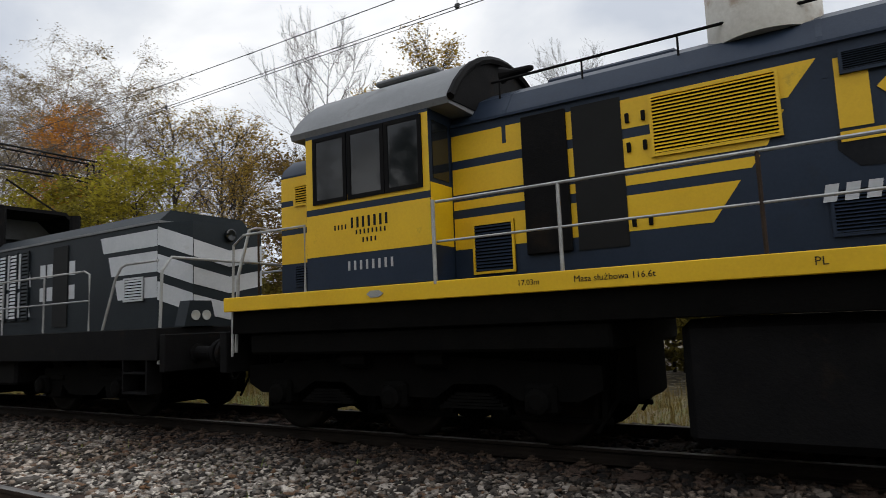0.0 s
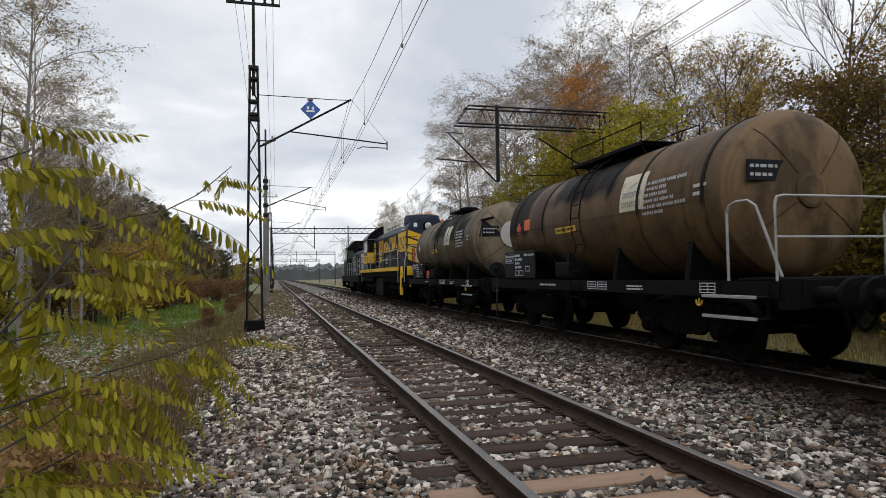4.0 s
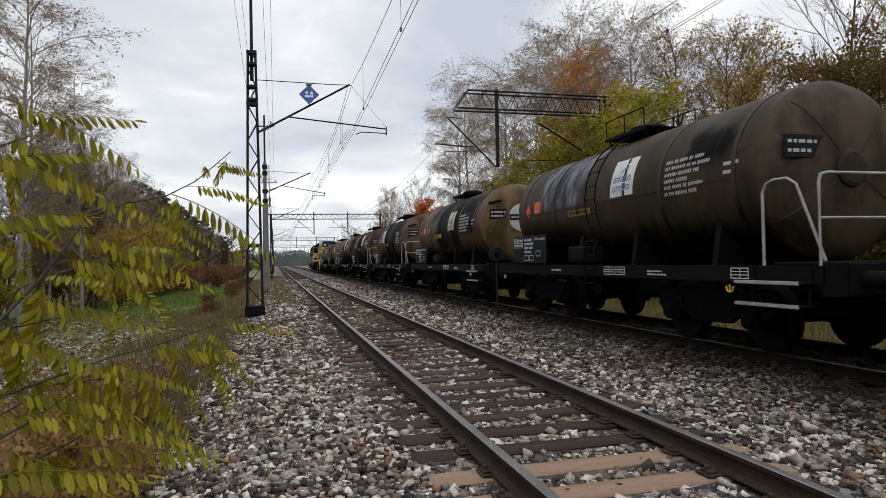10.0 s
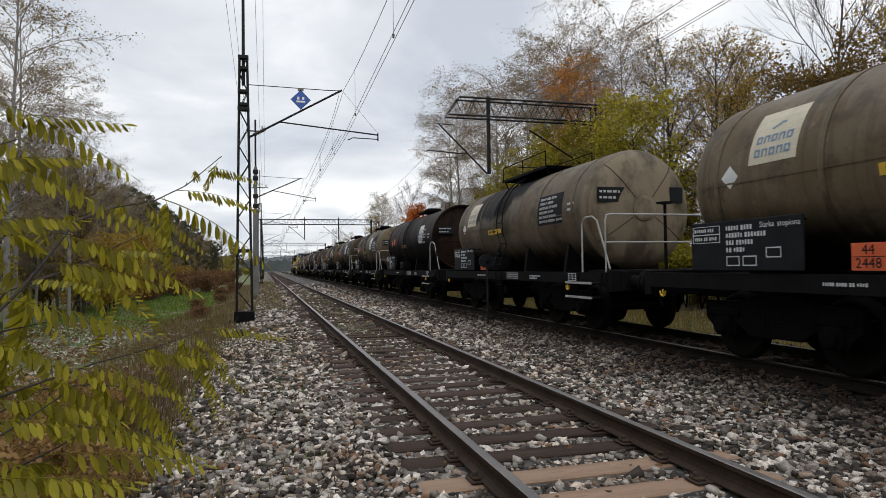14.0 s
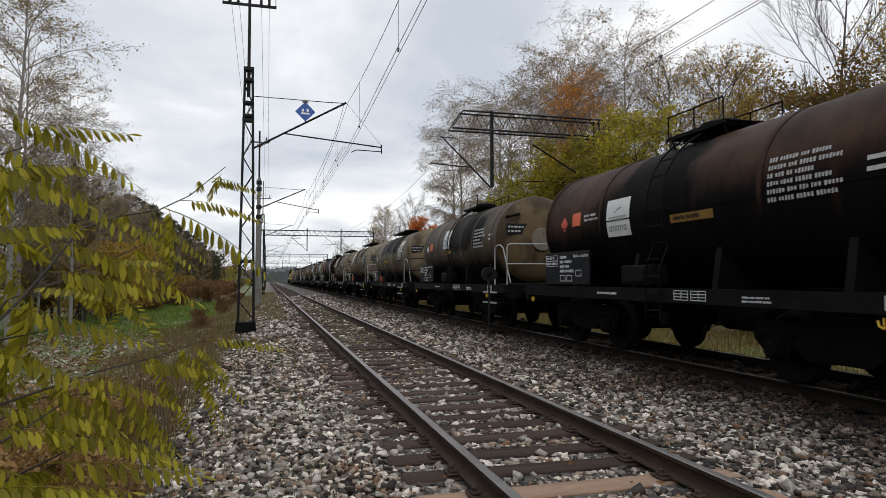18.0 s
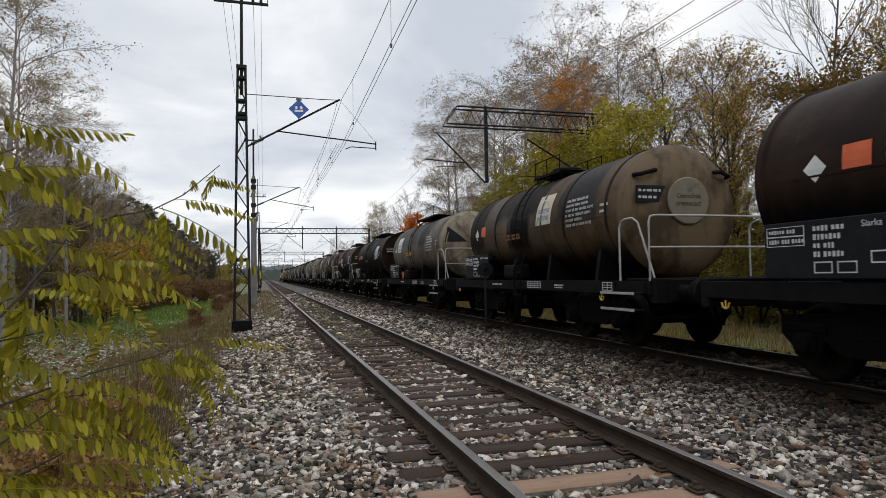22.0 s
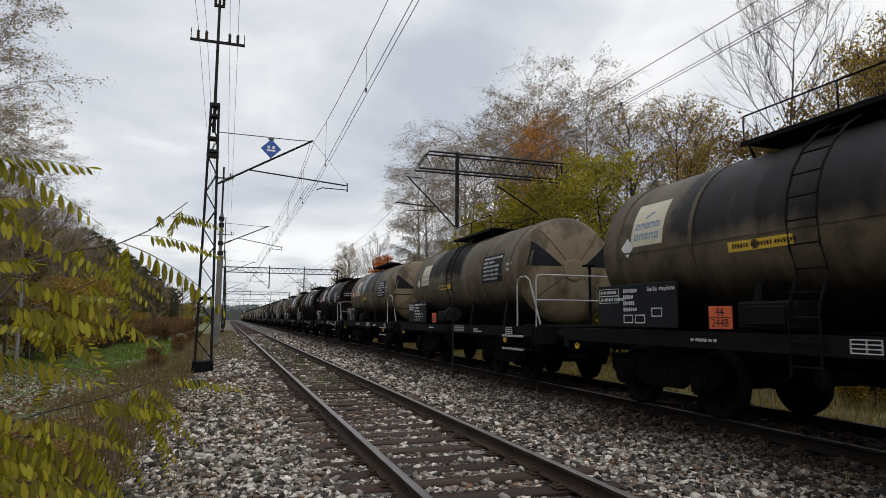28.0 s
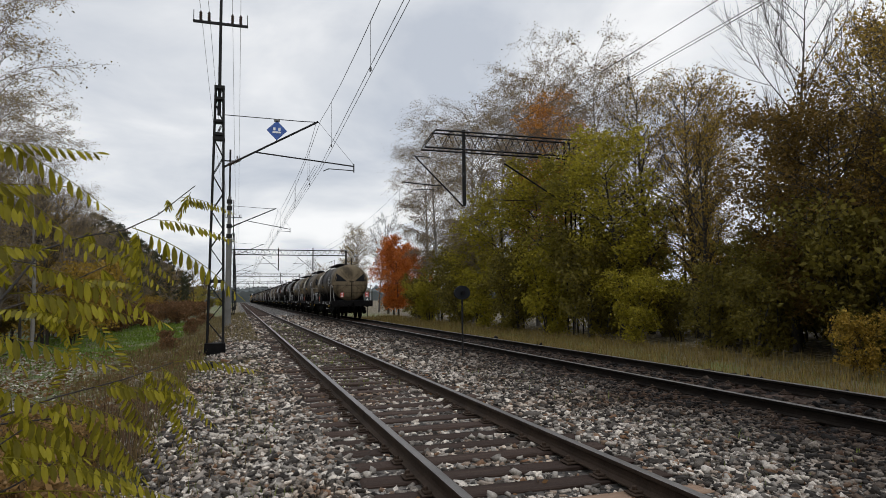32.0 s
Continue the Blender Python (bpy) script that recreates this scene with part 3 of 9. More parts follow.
# the soot and dull tones also paint the shade of the tanks' bellies
SOOT_AND_SHADE, BLUEBLACK = (0.0065, 0.0058, 0.006), (0.016, 0.020, 0.034)
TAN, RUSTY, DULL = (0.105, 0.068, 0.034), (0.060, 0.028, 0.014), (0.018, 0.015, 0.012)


def tank_material(name, base, dark, end, patches, streak, sheen):
    """Old tank paint: a mottled coat, run-down streaks, ragged patches of spilt or newer paint and low ones for the
    belly's shade, in the tank's own space.
    """
    m = bpy.data.materials.new(name)
    m.use_nodes = True
    t = m.node_tree
    b = t.nodes["Principled BSDF"]
    b.inputs["Roughness"].default_value, b.inputs["Specular IOR Level"].default_value = 0.5, sheen
    co = node(t, "ShaderNodeTexCoord")
    sep = node(t, "ShaderNodeSeparateXYZ")
    wire(t, co.outputs["Object"], sep.inputs[0])

    def noisy(scale, stretch=(1, 1, 1), detail=5.0, shift=0.0):
        mp = node(t, "ShaderNodeMapping")
        mp.inputs["Scale"].default_value = stretch
        mp.inputs["Location"].default_value = (shift, shift * 1.7, 0)
        wire(t, co.outputs["Object"], mp.inputs["Vector"])
        n = node(t, "ShaderNodeTexNoise", Scale=scale, Detail=detail, Roughness=0.62)
        wire(t, mp.outputs[0], n.inputs["Vector"])
        return n.outputs["Fac"]

    def ranged(src, lo, hi):
        r = node(t, "ShaderNodeMapRange")
        r.inputs["From Min"].default_value, r.inputs["From Max"].default_value = lo, hi
        wire(t, src, r.inputs["Value"])
        return r.outputs[0]

    def calc(op, a, bb):
        n = node(t, "ShaderNodeMath")
        n.operation = op
        for i, v in enumerate((a, bb)):
            if isinstance(v, (int, float)):
                n.inputs[i].default_value = v
            else:
                wire(t, v, n.inputs[i])
        return n.outputs[0]

    def mixed(f, a, bb):
        x = node(t, "ShaderNodeMix")
        x.data_type = "RGBA"
        if isinstance(f, float):
            x.inputs["Factor"].default_value = f
        else:
            wire(t, f, x.inputs["Factor"])
        for k, v in (("A", a), ("B", bb)):
            if isinstance(v, tuple):
                x.inputs[k].default_value = (*v, 1)
            else:
                wire(t, v, x.inputs[k])
        return x.outputs["Result"]

    seed = sum(map(ord, name)) % 37
    blotch, fine = noisy(0.9, shift=seed), noisy(22.0, shift=seed)
    base, dark, end = (tuple(v * w for v, w in zip(q, (0.62, 0.545, 0.45))) for q in (base, dark, end))
    c = mixed(ranged(blotch, 0.42, 0.60), base, dark)
    c = mixed(calc("MULTIPLY", ranged(fine, 0.45, 0.75), 0.45), c, tuple(v * 0.55 for v in base))
    grime = ranged(noisy(2.6, (1, 0.8, 1), 7.0, seed + 21), 0.50, 0.62)
    c = mixed(calc("MULTIPLY", grime, 0.5), c, tuple(min(v * 0.45, w) for v, w in zip(base, (0.03, 0.021, 0.015))))
    scuff = ranged(noisy(5.0, (1, 1, 0.5), 8.0, seed + 27), 0.64, 0.72)
    c = mixed(calc("MULTIPLY", scuff, 0.5), c, tuple(v * 1.6 for v in base))
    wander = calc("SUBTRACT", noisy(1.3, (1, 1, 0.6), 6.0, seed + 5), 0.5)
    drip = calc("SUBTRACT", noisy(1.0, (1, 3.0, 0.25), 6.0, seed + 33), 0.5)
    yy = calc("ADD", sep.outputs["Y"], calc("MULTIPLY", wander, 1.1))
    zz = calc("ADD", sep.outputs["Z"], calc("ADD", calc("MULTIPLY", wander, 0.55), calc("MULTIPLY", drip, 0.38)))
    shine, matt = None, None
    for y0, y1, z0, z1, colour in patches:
        # belly shade, painted up from low 0, ends more softly
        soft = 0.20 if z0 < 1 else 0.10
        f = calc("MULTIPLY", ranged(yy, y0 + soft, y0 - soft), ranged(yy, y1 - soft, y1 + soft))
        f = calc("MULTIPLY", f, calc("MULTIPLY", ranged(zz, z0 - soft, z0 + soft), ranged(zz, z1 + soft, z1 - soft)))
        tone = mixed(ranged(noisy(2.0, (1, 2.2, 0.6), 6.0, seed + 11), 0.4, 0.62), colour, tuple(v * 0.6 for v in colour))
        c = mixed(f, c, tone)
        if colour == SOOT_AND_SHADE or colour == DULL:
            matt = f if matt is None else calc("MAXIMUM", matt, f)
        if colour == BLUEBLACK:
            patchy = calc("MULTIPLY", f, ranged(noisy(1.0, (0.6, 2.0, 0.5), 5.0, seed + 17), 0.40, 0.56))
            shine = patchy if shine is None else calc("MAXIMUM", shine, patchy)
    f_end = ranged(sep.outputs["Y"], TANK_B + 0.22, TANK_B + 0.14)
    c = mixed(f_end, c, mixed(ranged(noisy(1.5, (1, 1, 0.6), 6.0, seed + 9), 0.46, 0.60), end, tuple(v * 0.42 for v in end)))
    run = ranged(noisy(1.0, (0.6, 5.0, 0.22), 6.0, seed + 2), 0.56, 0.70)
    c = mixed(calc("MULTIPLY", run, streak), c, tuple(min(v * 0.4, 0.014) for v in base))
    rust = ranged(noisy(1.1, (0.7, 3.0, 0.35), 6.0, seed + 14), 0.58, 0.72)
    c = mixed(calc("MULTIPLY", rust, 0.6), c, tuple(min(v * 0.8, w) for v, w in zip(base, (0.085, 0.042, 0.02))))
    wire(t, c, b.inputs["Base Color"])
    rough = calc("ADD", calc("MULTIPLY", blotch, 0.30), 0.42)
    gloss = calc("MULTIPLY", calc("SUBTRACT", 1.0, calc("MULTIPLY", matt, 0.7)), sheen * 0.75)
    if shine is not None:
        rough = calc("SUBTRACT", rough, calc("MULTIPLY", shine, 0.36))
        gloss = calc("ADD", calc("MULTIPLY", shine, 0.6), gloss)
    wire(t, gloss, b.inputs["Specular IOR Level"])
    wire(t, rough, b.inputs["Roughness"])
    bp = node(t, "ShaderNodeBump", Strength=0.06, Distance=0.02)
    wire(t, fine, bp.inputs["Height"])
    wire(t, bp.outputs[0], b.inputs["Normal"])
    return m


def tank_round(bm):
    F, B, R = TANK_F, TANK_B, TANK_R
    prof = [(F + 0.16, 0.02), (F + 0.155, 0.35), (F + 0.12, 0.75), (F + 0.05, 1.02), (F - 0.05, R - 0.07), (F - 0.17, R), (F - 3.4, R), (F - 3.42, R + 0.006), (F - 3.5, R + 0.006),
            (F - 3.52, R), (B + 3.5, R), (B + 3.48, R + 0.006), (B + 3.4, R + 0.006), (B + 3.38, R), (B + 0.17, R), (B + 0.05, R - 0.07), (B - 0.05, 1.02), (B - 0.12, 0.75), (B - 0.155, 0.35), (B - 0.16, 0.02)]
    lathe(bm, prof, 48, "Y", (0, 0, TANK_Z))


def tank_lipped(bm):
    F, B, R = TANK_F, TANK_B, TANK_R
    prof = [(F - 0.02, 0.02), (F - 0.04, 0.9), (F - 0.10, R - 0.06), (F + 0.06, R - 0.03), (F + 0.06, R + 0.03), (F - 0.03, R + 0.03), (F - 0.05, R), (F - 4.3, R), (B + 0.05, R),
            (B + 0.03, R + 0.03), (B - 0.06, R + 0.03), (B - 0.06, R - 0.03), (B + 0.10, R - 0.06), (B + 0.04, 0.9), (B + 0.02, 0.02)]
    lathe(bm, prof, 48, "Y", (0, 0, TANK_Z))


def band(bm):
    lathe(bm, [(-0.04, TANK_R + 0.001), (-0.04, TANK_R + 0.012), (0.04, TANK_R + 0.012), (0.04, TANK_R + 0.001)], 48, "Y", (0, 0, TANK_Z))


def sole_bar(bm):
    prism(bm, [(-1.36, 0.98), (-1.22, 0.98), (-1.22, 1.0), (-1.34, 1.0), (-1.34, 1.18), (-1.22, 1.18), (-1.22, 1.2), (-1.36, 1.2)], 1, -9.5, 1.2)
    for k in range(14):
        y = 0.9 - k * 0.77
        box(bm, -1.345, -1.23, y - 0.012, y + 0.012, 1.0, 1.18)


def sole_bar_far(bm):
    prism(bm, [(1.36, 0.98), (1.22, 0.98), (1.22, 1.0), (1.34, 1.0), (1.34, 1.18), (1.22, 1.18), (1.22, 1.2), (1.36, 1.2)], 1, -9.5, 1.2)


def centre_sill(bm):
    box(bm, -0.32, 0.32, -9.4, 1.1, 0.80, 1.18, 0.01)


def cross_member(bm):
    box(bm, -1.22, 1.22, -0.05, 0.05, 0.98, 1.17)


def headstock(bm):
    box(bm, -1.33, 1.33, -0.09, 0.09, 0.84, 1.24, 0.012)
    for s in (-1, 1):
        box(bm, s * 0.875 - 0.24, s * 0.875 + 0.24, -0.12, -0.085, 0.86, 1.22, 0.01)


def buffer(bm):
    lathe(bm, [(0.0, 0.15), (0.02, 0.15), (0.03, 0.11), (0.32, 0.10), (0.33, 0.085), (0.50, 0.085), (0.51, 0.20), (0.55, 0.215), (0.58, 0.20), (0.592, 0.12)], 20, "Y", (0, 0, 1.03))


def coupling(bm):
    box(bm, -0.05, 0.05, 0.0, 0.20, 0.96, 1.10, 0.015)
    tube(bm, [(0, 0.16, 1.05), (0, 0.34, 1.0), (0, 0.42, 1.06), (0, 0.38, 1.14), (0, 0.32, 1.12)], 0.035, 8)
    tube(bm, [(-0.06, 0.2, 0.98), (-0.06, 0.34, 0.72), (0, 0.38, 0.55), (0.06, 0.34, 0.72), (0.06, 0.2, 0.98)], 0.02, 6)
    tube(bm, [(-0.10, 0.36, 0.80), (0.10, 0.36, 0.80)], 0.025, 6)


def brake_hose(bm):
    pts = [(0.30 + 0.05 * math.sin(i * 0.5), 0.02 + 0.34 * i / 9, 0.92 - 0.34 * math.sin(math.pi * i / 9)) for i in range(10)]
    tube(bm, pts, 0.024, 7)
    lathe(bm, [(0.30, 0.03), (0.42, 0.045), (0.44, 0.03)], 8, "Y", (0.33, 0, 0.92))


def bogie_side(bm):
    """A cast side frame with two pedestals and a dropped middle, at x = 0."""
    prism(bm, [(-1.28, 0.56), (-1.28, 0.80), (-0.55, 0.82), (-0.30, 0.90), (0.30, 0.90), (0.55, 0.82), (1.28, 0.80), (1.28, 0.56), (1.12, 0.42), (1.08, 0.32), (0.72, 0.32), (0.66, 0.52),
                (0.42, 0.36), (-0.42, 0.36), (-0.66, 0.52), (-0.72, 0.32), (-1.08, 0.32), (-1.12, 0.42)], 0, -0.05, 0.05)
    for s in (-1, 1):
        box(bm, -0.085, 0.085, s * 0.9 - 0.30, s * 0.9 + 0.30, 0.60, 0.70, 0.01)


def axle_box(bm):
    box(bm, -0.10, 0.08, -0.15, 0.15, 0.33, 0.60, 0.03)
    lathe(bm, [(-0.16, 0.07), (-0.15, 0.11), (-0.09, 0.12)], 12, "X", (0, 0, 0.46))


def spring_nest(bm):
    for y in (-0.15, 0.0, 0.15):
        for z in range(5):
            lathe(bm, [(0.50 + z * 0.055, 0.052), (0.525 + z * 0.055, 0.068), (0.55 + z * 0.055, 0.052)], 8, "Z", (0, y, 0))


def bolster(bm):
    box(bm, -1.0, 1.0, -0.20, 0.20, 0.50, 0.80, 0.03)
    for s in (-1, 1):
        box(bm, -0.9, 0.9, s * 1.22 - 0.05, s * 1.22 + 0.05, 0.55, 0.68, 0.01)


def brake_block(bm):
    box(bm, -0.05, 0.05, -0.03, 0.03, 0.30, 0.62, 0.01)
    box(bm, -0.02, 0.02, -0.02, 0.02, 0.60, 0.85)


def wheelset(bm):
    tube(bm, [(-1.0, 0, 0), (1.0, 0, 0)], 0.075, 10)
    for s in (-1, 1):
        c = s * 0.7525
        lathe(bm, [(c - 0.068 * s, 0.02), (c - 0.068 * s, 0.16), (c - 0.02 * s, 0.18), (c - 0.02 * s, 0.38), (c - 0.068 * s, 0.40), (c - 0.072 * s, 0.487), (c - 0.045 * s, 0.488), (c - 0.035 * s, 0.463),
                   (c + 0.06 * s, 0.457), (c + 0.06 * s, 0.40), (c + 0.02 * s, 0.38), (c + 0.02 * s, 0.18), (c + 0.075 * s, 0.16), (c + 0.075 * s, 0.02)], 28, "X")
        for k in range(4):
            a = k * math.pi / 2
            tube(bm, [(c + s * 0.024, 0.28 * math.cos(a), 0.28 * math.sin(a)), (c + s * 0.034, 0.28 * math.cos(a), 0.28 * math.sin(a))], 0.03, 8)


def saddle(bm):
    prism(bm, [(-1.15, 1.18), (-1.08, 1.62)] + [(TANK_R * 0.998 * math.sin(a), TANK_Z - TANK_R * 0.998 * math.cos(a)) for a in [radians(-58 + 8 * i) for i in range(15)]] + [(1.08, 1.62), (1.15, 1.18)], 1, -0.06, 0.06)


def step_irons(bm):
    for y in (-8.45, -9.35):
        tube(bm, [(-1.37, y, 1.18), (-1.40, y, 0.72)], 0.016, 6)
    for z in (1.0, 0.73):
        box(bm, -1.62, -1.36, -9.40, -8.40, z - 0.012, z + 0.012, 0.004)


def step_edge(bm):
    for z in (1.0, 0.73):
        box(bm, -1.632, -1.60, -9.41, -8.39, z - 0.02, z + 0.022, 0.004)


def side_rail(bm):
    tube(bm, [(-1.36, -8.62, 1.2), (-1.36, -8.62, 2.12), (-1.36, -8.68, 2.22), (-1.36, -8.8, 2.26), (-1.34, -9.0, 2.26), (-1.30, -9.1, 2.18), (-1.22, -9.42, 1.25)], 0.018, 8)


def end_rail(bm):
    tube(bm, [(-1.33, -9.46, 1.2), (-1.33, -9.46, 2.16), (-1.30, -9.46, 2.25), (-1.2, -9.46, 2.27), (1.2, -9.46, 2.27), (1.30, -9.46, 2.25), (1.33, -9.46, 2.16), (1.33, -9.46, 1.2)], 0.018, 8)
    tube(bm, [(-1.33, -9.46, 1.75), (1.33, -9.46, 1.75)], 0.018, 6)


def end_post(bm):
    tube(bm, [(-0.05, -9.44, 1.2), (-0.05, -9.44, 2.5)], 0.03, 8)
    lathe(bm, [(2.46, 0.03), (2.48, 0.16), (2.51, 0.16), (2.52, 0.02)], 14, "Z", (-0.05, -9.44, 0))


def end_deck(bm):
    box(bm, -1.30, 1.30, -9.44, -8.72, 1.205, 1.24, 0.006)


def data_board(bm):
    box(bm, -1.40, -1.365, -1.98, 0.0, 1.24, 1.90, 0.008)


def board_bracket(bm):
    tube(bm, [(-1.34, 0, 1.2), (-1.34, 0, 1.82), (-1.08, 0, 1.86)], 0.02, 6)


def side_ladder(bm):
    pts = []
    for i in range(9):
        a = radians(-25 + i * 13)
        pts.append((-(TANK_R + 0.13) * math.cos(a), TANK_Z + (TANK_R + 0.13) * math.sin(a)))
    pts = [(-1.40, 0.72), (-1.40, 1.5)] + pts
    for y in (-3.85, -4.25):
        tube(bm, [(x, y, z) for x, z in pts], 0.016, 6)


def ladder_rung(bm):
    tube(bm, [(0, -0.2, 0), (0, 0.2, 0)], 0.012, 5)


def platform(bm, y0, y1, half):
    """A roof platform: chequer plate on a shallow frame that stands on the tank's back."""
    box(bm, -half, half, y0, y1, 3.795, 3.815, 0.004)
    for x in (-half, half - 0.04):
        box(bm, x, x + 0.04, y0, y1, 3.75, 3.795)
    n = max(2, int((y1 - y0) / 0.9))
    for i in range(n + 1):
        y = y0 + 0.1 + (y1 - y0 - 0.2) * i / n
        box(bm, -half + 0.045, half - 0.045, y - 0.02, y + 0.02, 3.75, 3.793)
        for s in (-1, 1):
            tube(bm, [(s * (half - 0.05), y, 3.76), (s * (half - 0.18), y, 3.54)], 0.018, 5)


def platform_rail(bm, y0, y1, half):
    for x in (-half + 0.02,):
        for y in (y0 + 0.05, (y0 + y1) / 2, y1 - 0.05):
            tube(bm, [(x, y, 3.81), (x, y, 4.17)], 0.013, 5)
        tube(bm, [(x, y0 + 0.05, 4.17), (x, y1 - 0.05, 4.17)], 0.013, 5)


def walkway(bm):
    platform(bm, -5.5, -2.5, 0.66)


def walkway_rail(bm):
    platform_rail(bm, -5.5, -2.5, 0.66)


def walkway_short(bm):
    platform(bm, -4.8, -3.3, 0.58)


def walkway_short_rail(bm):
    platform_rail(bm, -4.8, -3.3, 0.58)


def weld_seam(bm):
    curved(bm, -0.1, -8.2, 2.40, 2.425, n=1, lift=0.007)


def equipment_box(bm):
    box(bm, -1.37, -1.02, -3.95, -3.05, 1.24, 1.58, 0.03)
    box(bm, -1.40, -1.369, -3.80, -3.20, 1.30, 1.52, 0.01)


def tie_hook(bm):
    tube(bm, [(-1.38, -0.07, 0.06), (-1.38, -0.05, 0.0), (-1.38, 0.0, -0.02), (-1.38, 0.05, 0.0), (-1.38, 0.07, 0.06)], 0.014, 6)
    tube(bm, [(-1.38, 0, -0.02), (-1.38, 0, 0.09)], 0.012, 6)


def end_hub(bm):
    lathe(bm, [(TANK_B - 0.12, 0.02), (TANK_B - 0.12, 0.27), (TANK_B - 0.185, 0.25), (TANK_B - 0.20, 0.20), (TANK_B - 0.20, 0.02)], 20, "Y", (0, 0, TANK_Z))


def end_panel(bm):
    box(bm, 0.62, 0.92, TANK_B - 0.135, TANK_B - 0.10, TANK_Z + 0.12, TANK_Z + 0.44, 0.004)


def end_seam(bm):
    """One weld line over the dished end, from its middle outwards."""
    tube(bm, [(0.3, TANK_B - 0.160, TANK_Z), (0.75, TANK_B - 0.122, TANK_Z), (1.02, TANK_B - 0.052, TANK_Z), (1.16, TANK_B + 0.045, TANK_Z)], 0.009, 4)


def long_rail(bm):
    for x in (-0.45,):
        for k in range(8):
            tube(bm, [(x, 0.0 - k * 1.17, 3.55), (x, 0.0 - k * 1.17, 4.02)], 0.012, 5)
        tube(bm, [(x, 0.0, 4.02), (x, -8.2, 4.02)], 0.014, 5)


def manhole(bm):
    lathe(bm, [(3.5, 0.30), (3.86, 0.30), (3.87, 0.36), (3.93, 0.36), (3.97, 0.28), (3.99, 0.02)], 20, "Z", (0, -4.05, 0))


def outlet_pipe(bm):
    tube(bm, [(0, -4.1, 1.25), (0, -4.1, 0.78), (0, -4.1, 0.70)], 0.12, 10)
    tube(bm, [(-1.2, -4.1, 0.72), (1.2, -4.1, 0.72)], 0.075, 10)
    for s in (-1, 1):
        lathe(bm, [(s * 1.17, 0.08), (s * 1.19, 0.12), (s * 1.24, 0.12), (s * 1.25, 0.03)], 12, "X", (0, -4.1, 0.72))


def air_tank(bm):
    lathe(bm, [(-4.9, 0.02), (-4.95, 0.14), (-5.0, 0.17), (-5.75, 0.17), (-5.8, 0.14), (-5.85, 0.02)], 14, "Y", (-0.75, 0, 0.78))


def brake_rod(bm):
    tube(bm, [(-0.45, -1.6, 0.66), (-0.45, -6.6, 0.62)], 0.02, 6)
    tube(bm, [(-0.2, -3.0, 0.75), (-0.2, -4.0, 0.70)], 0.09, 8)


def end_disc(bm):
    lathe(bm, [(TANK_B - 0.10, 0.02), (TANK_B - 0.10, 0.40), (TANK_B - 0.185, 0.43), (TANK_B - 0.20, 0.41), (TANK_B - 0.20, 0.02)], 28, "Y", (0, 0, TANK_Z + 0.15))


def grab(bm):
    for s in (-1,):
        tube(bm, [(s * 0.98, TANK_B + 0.02, TANK_Z + 0.62), (s * 0.92, TANK_B - 0.14, TANK_Z + 0.62), (s * 0.68, TANK_B - 0.22, TANK_Z + 0.68), (s * 0.62, TANK_B - 0.02, TANK_Z + 0.70)], 0.04, 7)


def triangle_mark(bm, sides):
    """A dark painted wedge on the tank's end, laid on its dish."""
    for s in sides:
        pts = [(s * 1.09, TANK_Z + 0.08), (s * 0.26, TANK_Z + 0.08), (s * 0.95, TANK_Z + 0.64)]
        rows = []
        n = 8
        for i in range(n + 1):
            for j in range(n + 1 - i):
                a, b_ = i / n, j / n
                c = 1 - a - b_
                x = pts[0][0] * a + pts[1][0] * b_ + pts[2][0] * c
                z = pts[0][1] * a + pts[1][1] * b_ + pts[2][1] * c
                r = math.hypot(x, z - TANK_Z)
                y = float(np.interp(r, (0.02, 0.35, 0.75, 1.02, TANK_R - 0.07, TANK_R), (TANK_B - 0.16, TANK_B - 0.155, TANK_B - 0.12, TANK_B - 0.05, TANK_B + 0.05, TANK_B + 0.17))) - 0.006
                rows.append(((i, j), bm.verts.new((x, y, z))))
        at = dict(rows)
        for i in range(n):
            for j in range(n - i):
                bm.faces.new((at[i, j], at[i + 1, j], at[i, j + 1]))
                if (i + 1, j + 1) in at:
                    bm.faces.new((at[i + 1, j], at[i + 1, j + 1], at[i, j + 1]))


def wedge_near(bm):
    triangle_mark(bm, (-1,))


def wedge_far(bm):
    triangle_mark(bm, (1,))


def end_board(bm):
    box(bm, -1.02, -0.42, TANK_B - 0.135, TANK_B - 0.10, TANK_Z + 0.12, TANK_Z + 0.42, 0.004)


def tail_board(bm):
    box(bm, -0.11, 0.11, -0.012, 0.012, -0.15, 0.15, 0.004)


def tail_white(bm):
    for s in (-1, 1):
        prism(bm, [(-0.09, s * 0.13), (0.09, s * 0.13), (0.0, s * 0.015)], 1, -0.018, -0.0125)


def bars(bm, cells, place):
    """Rows of short bars for lettering that cannot be read: cells of y, z, width and height."""
    for y, z, w, h_ in cells:
        place(bm, y, y - w, z - h_ / 2, z + h_ / 2)


def words(seed, y0, z0, lines, width, height, gap=1.7):
    r = random.Random(seed)
    out = []
    for i in range(lines):
        y, end = y0, y0 - width * r.uniform(0.6, 1.0)
        while y > end:
            for _ in range(r.randint(2, 7)):
                w = r.uniform(0.38, 0.62) * height
                out.append((y, z0 - i * height * gap, w, height * r.choice((1.0, 1.0, 0.8))))
                y -= w + height * 0.34
            y -= height * 0.5
    return out


def on_tank(bm, y0, y1, z0, z1):
    curved(bm, y0, y1, z0, z1, n=1, lift=0.008)


def on_board(bm, y0, y1, z0, z1):
    box(bm, -1.404, -1.4005, y1, y0, z0, z1)


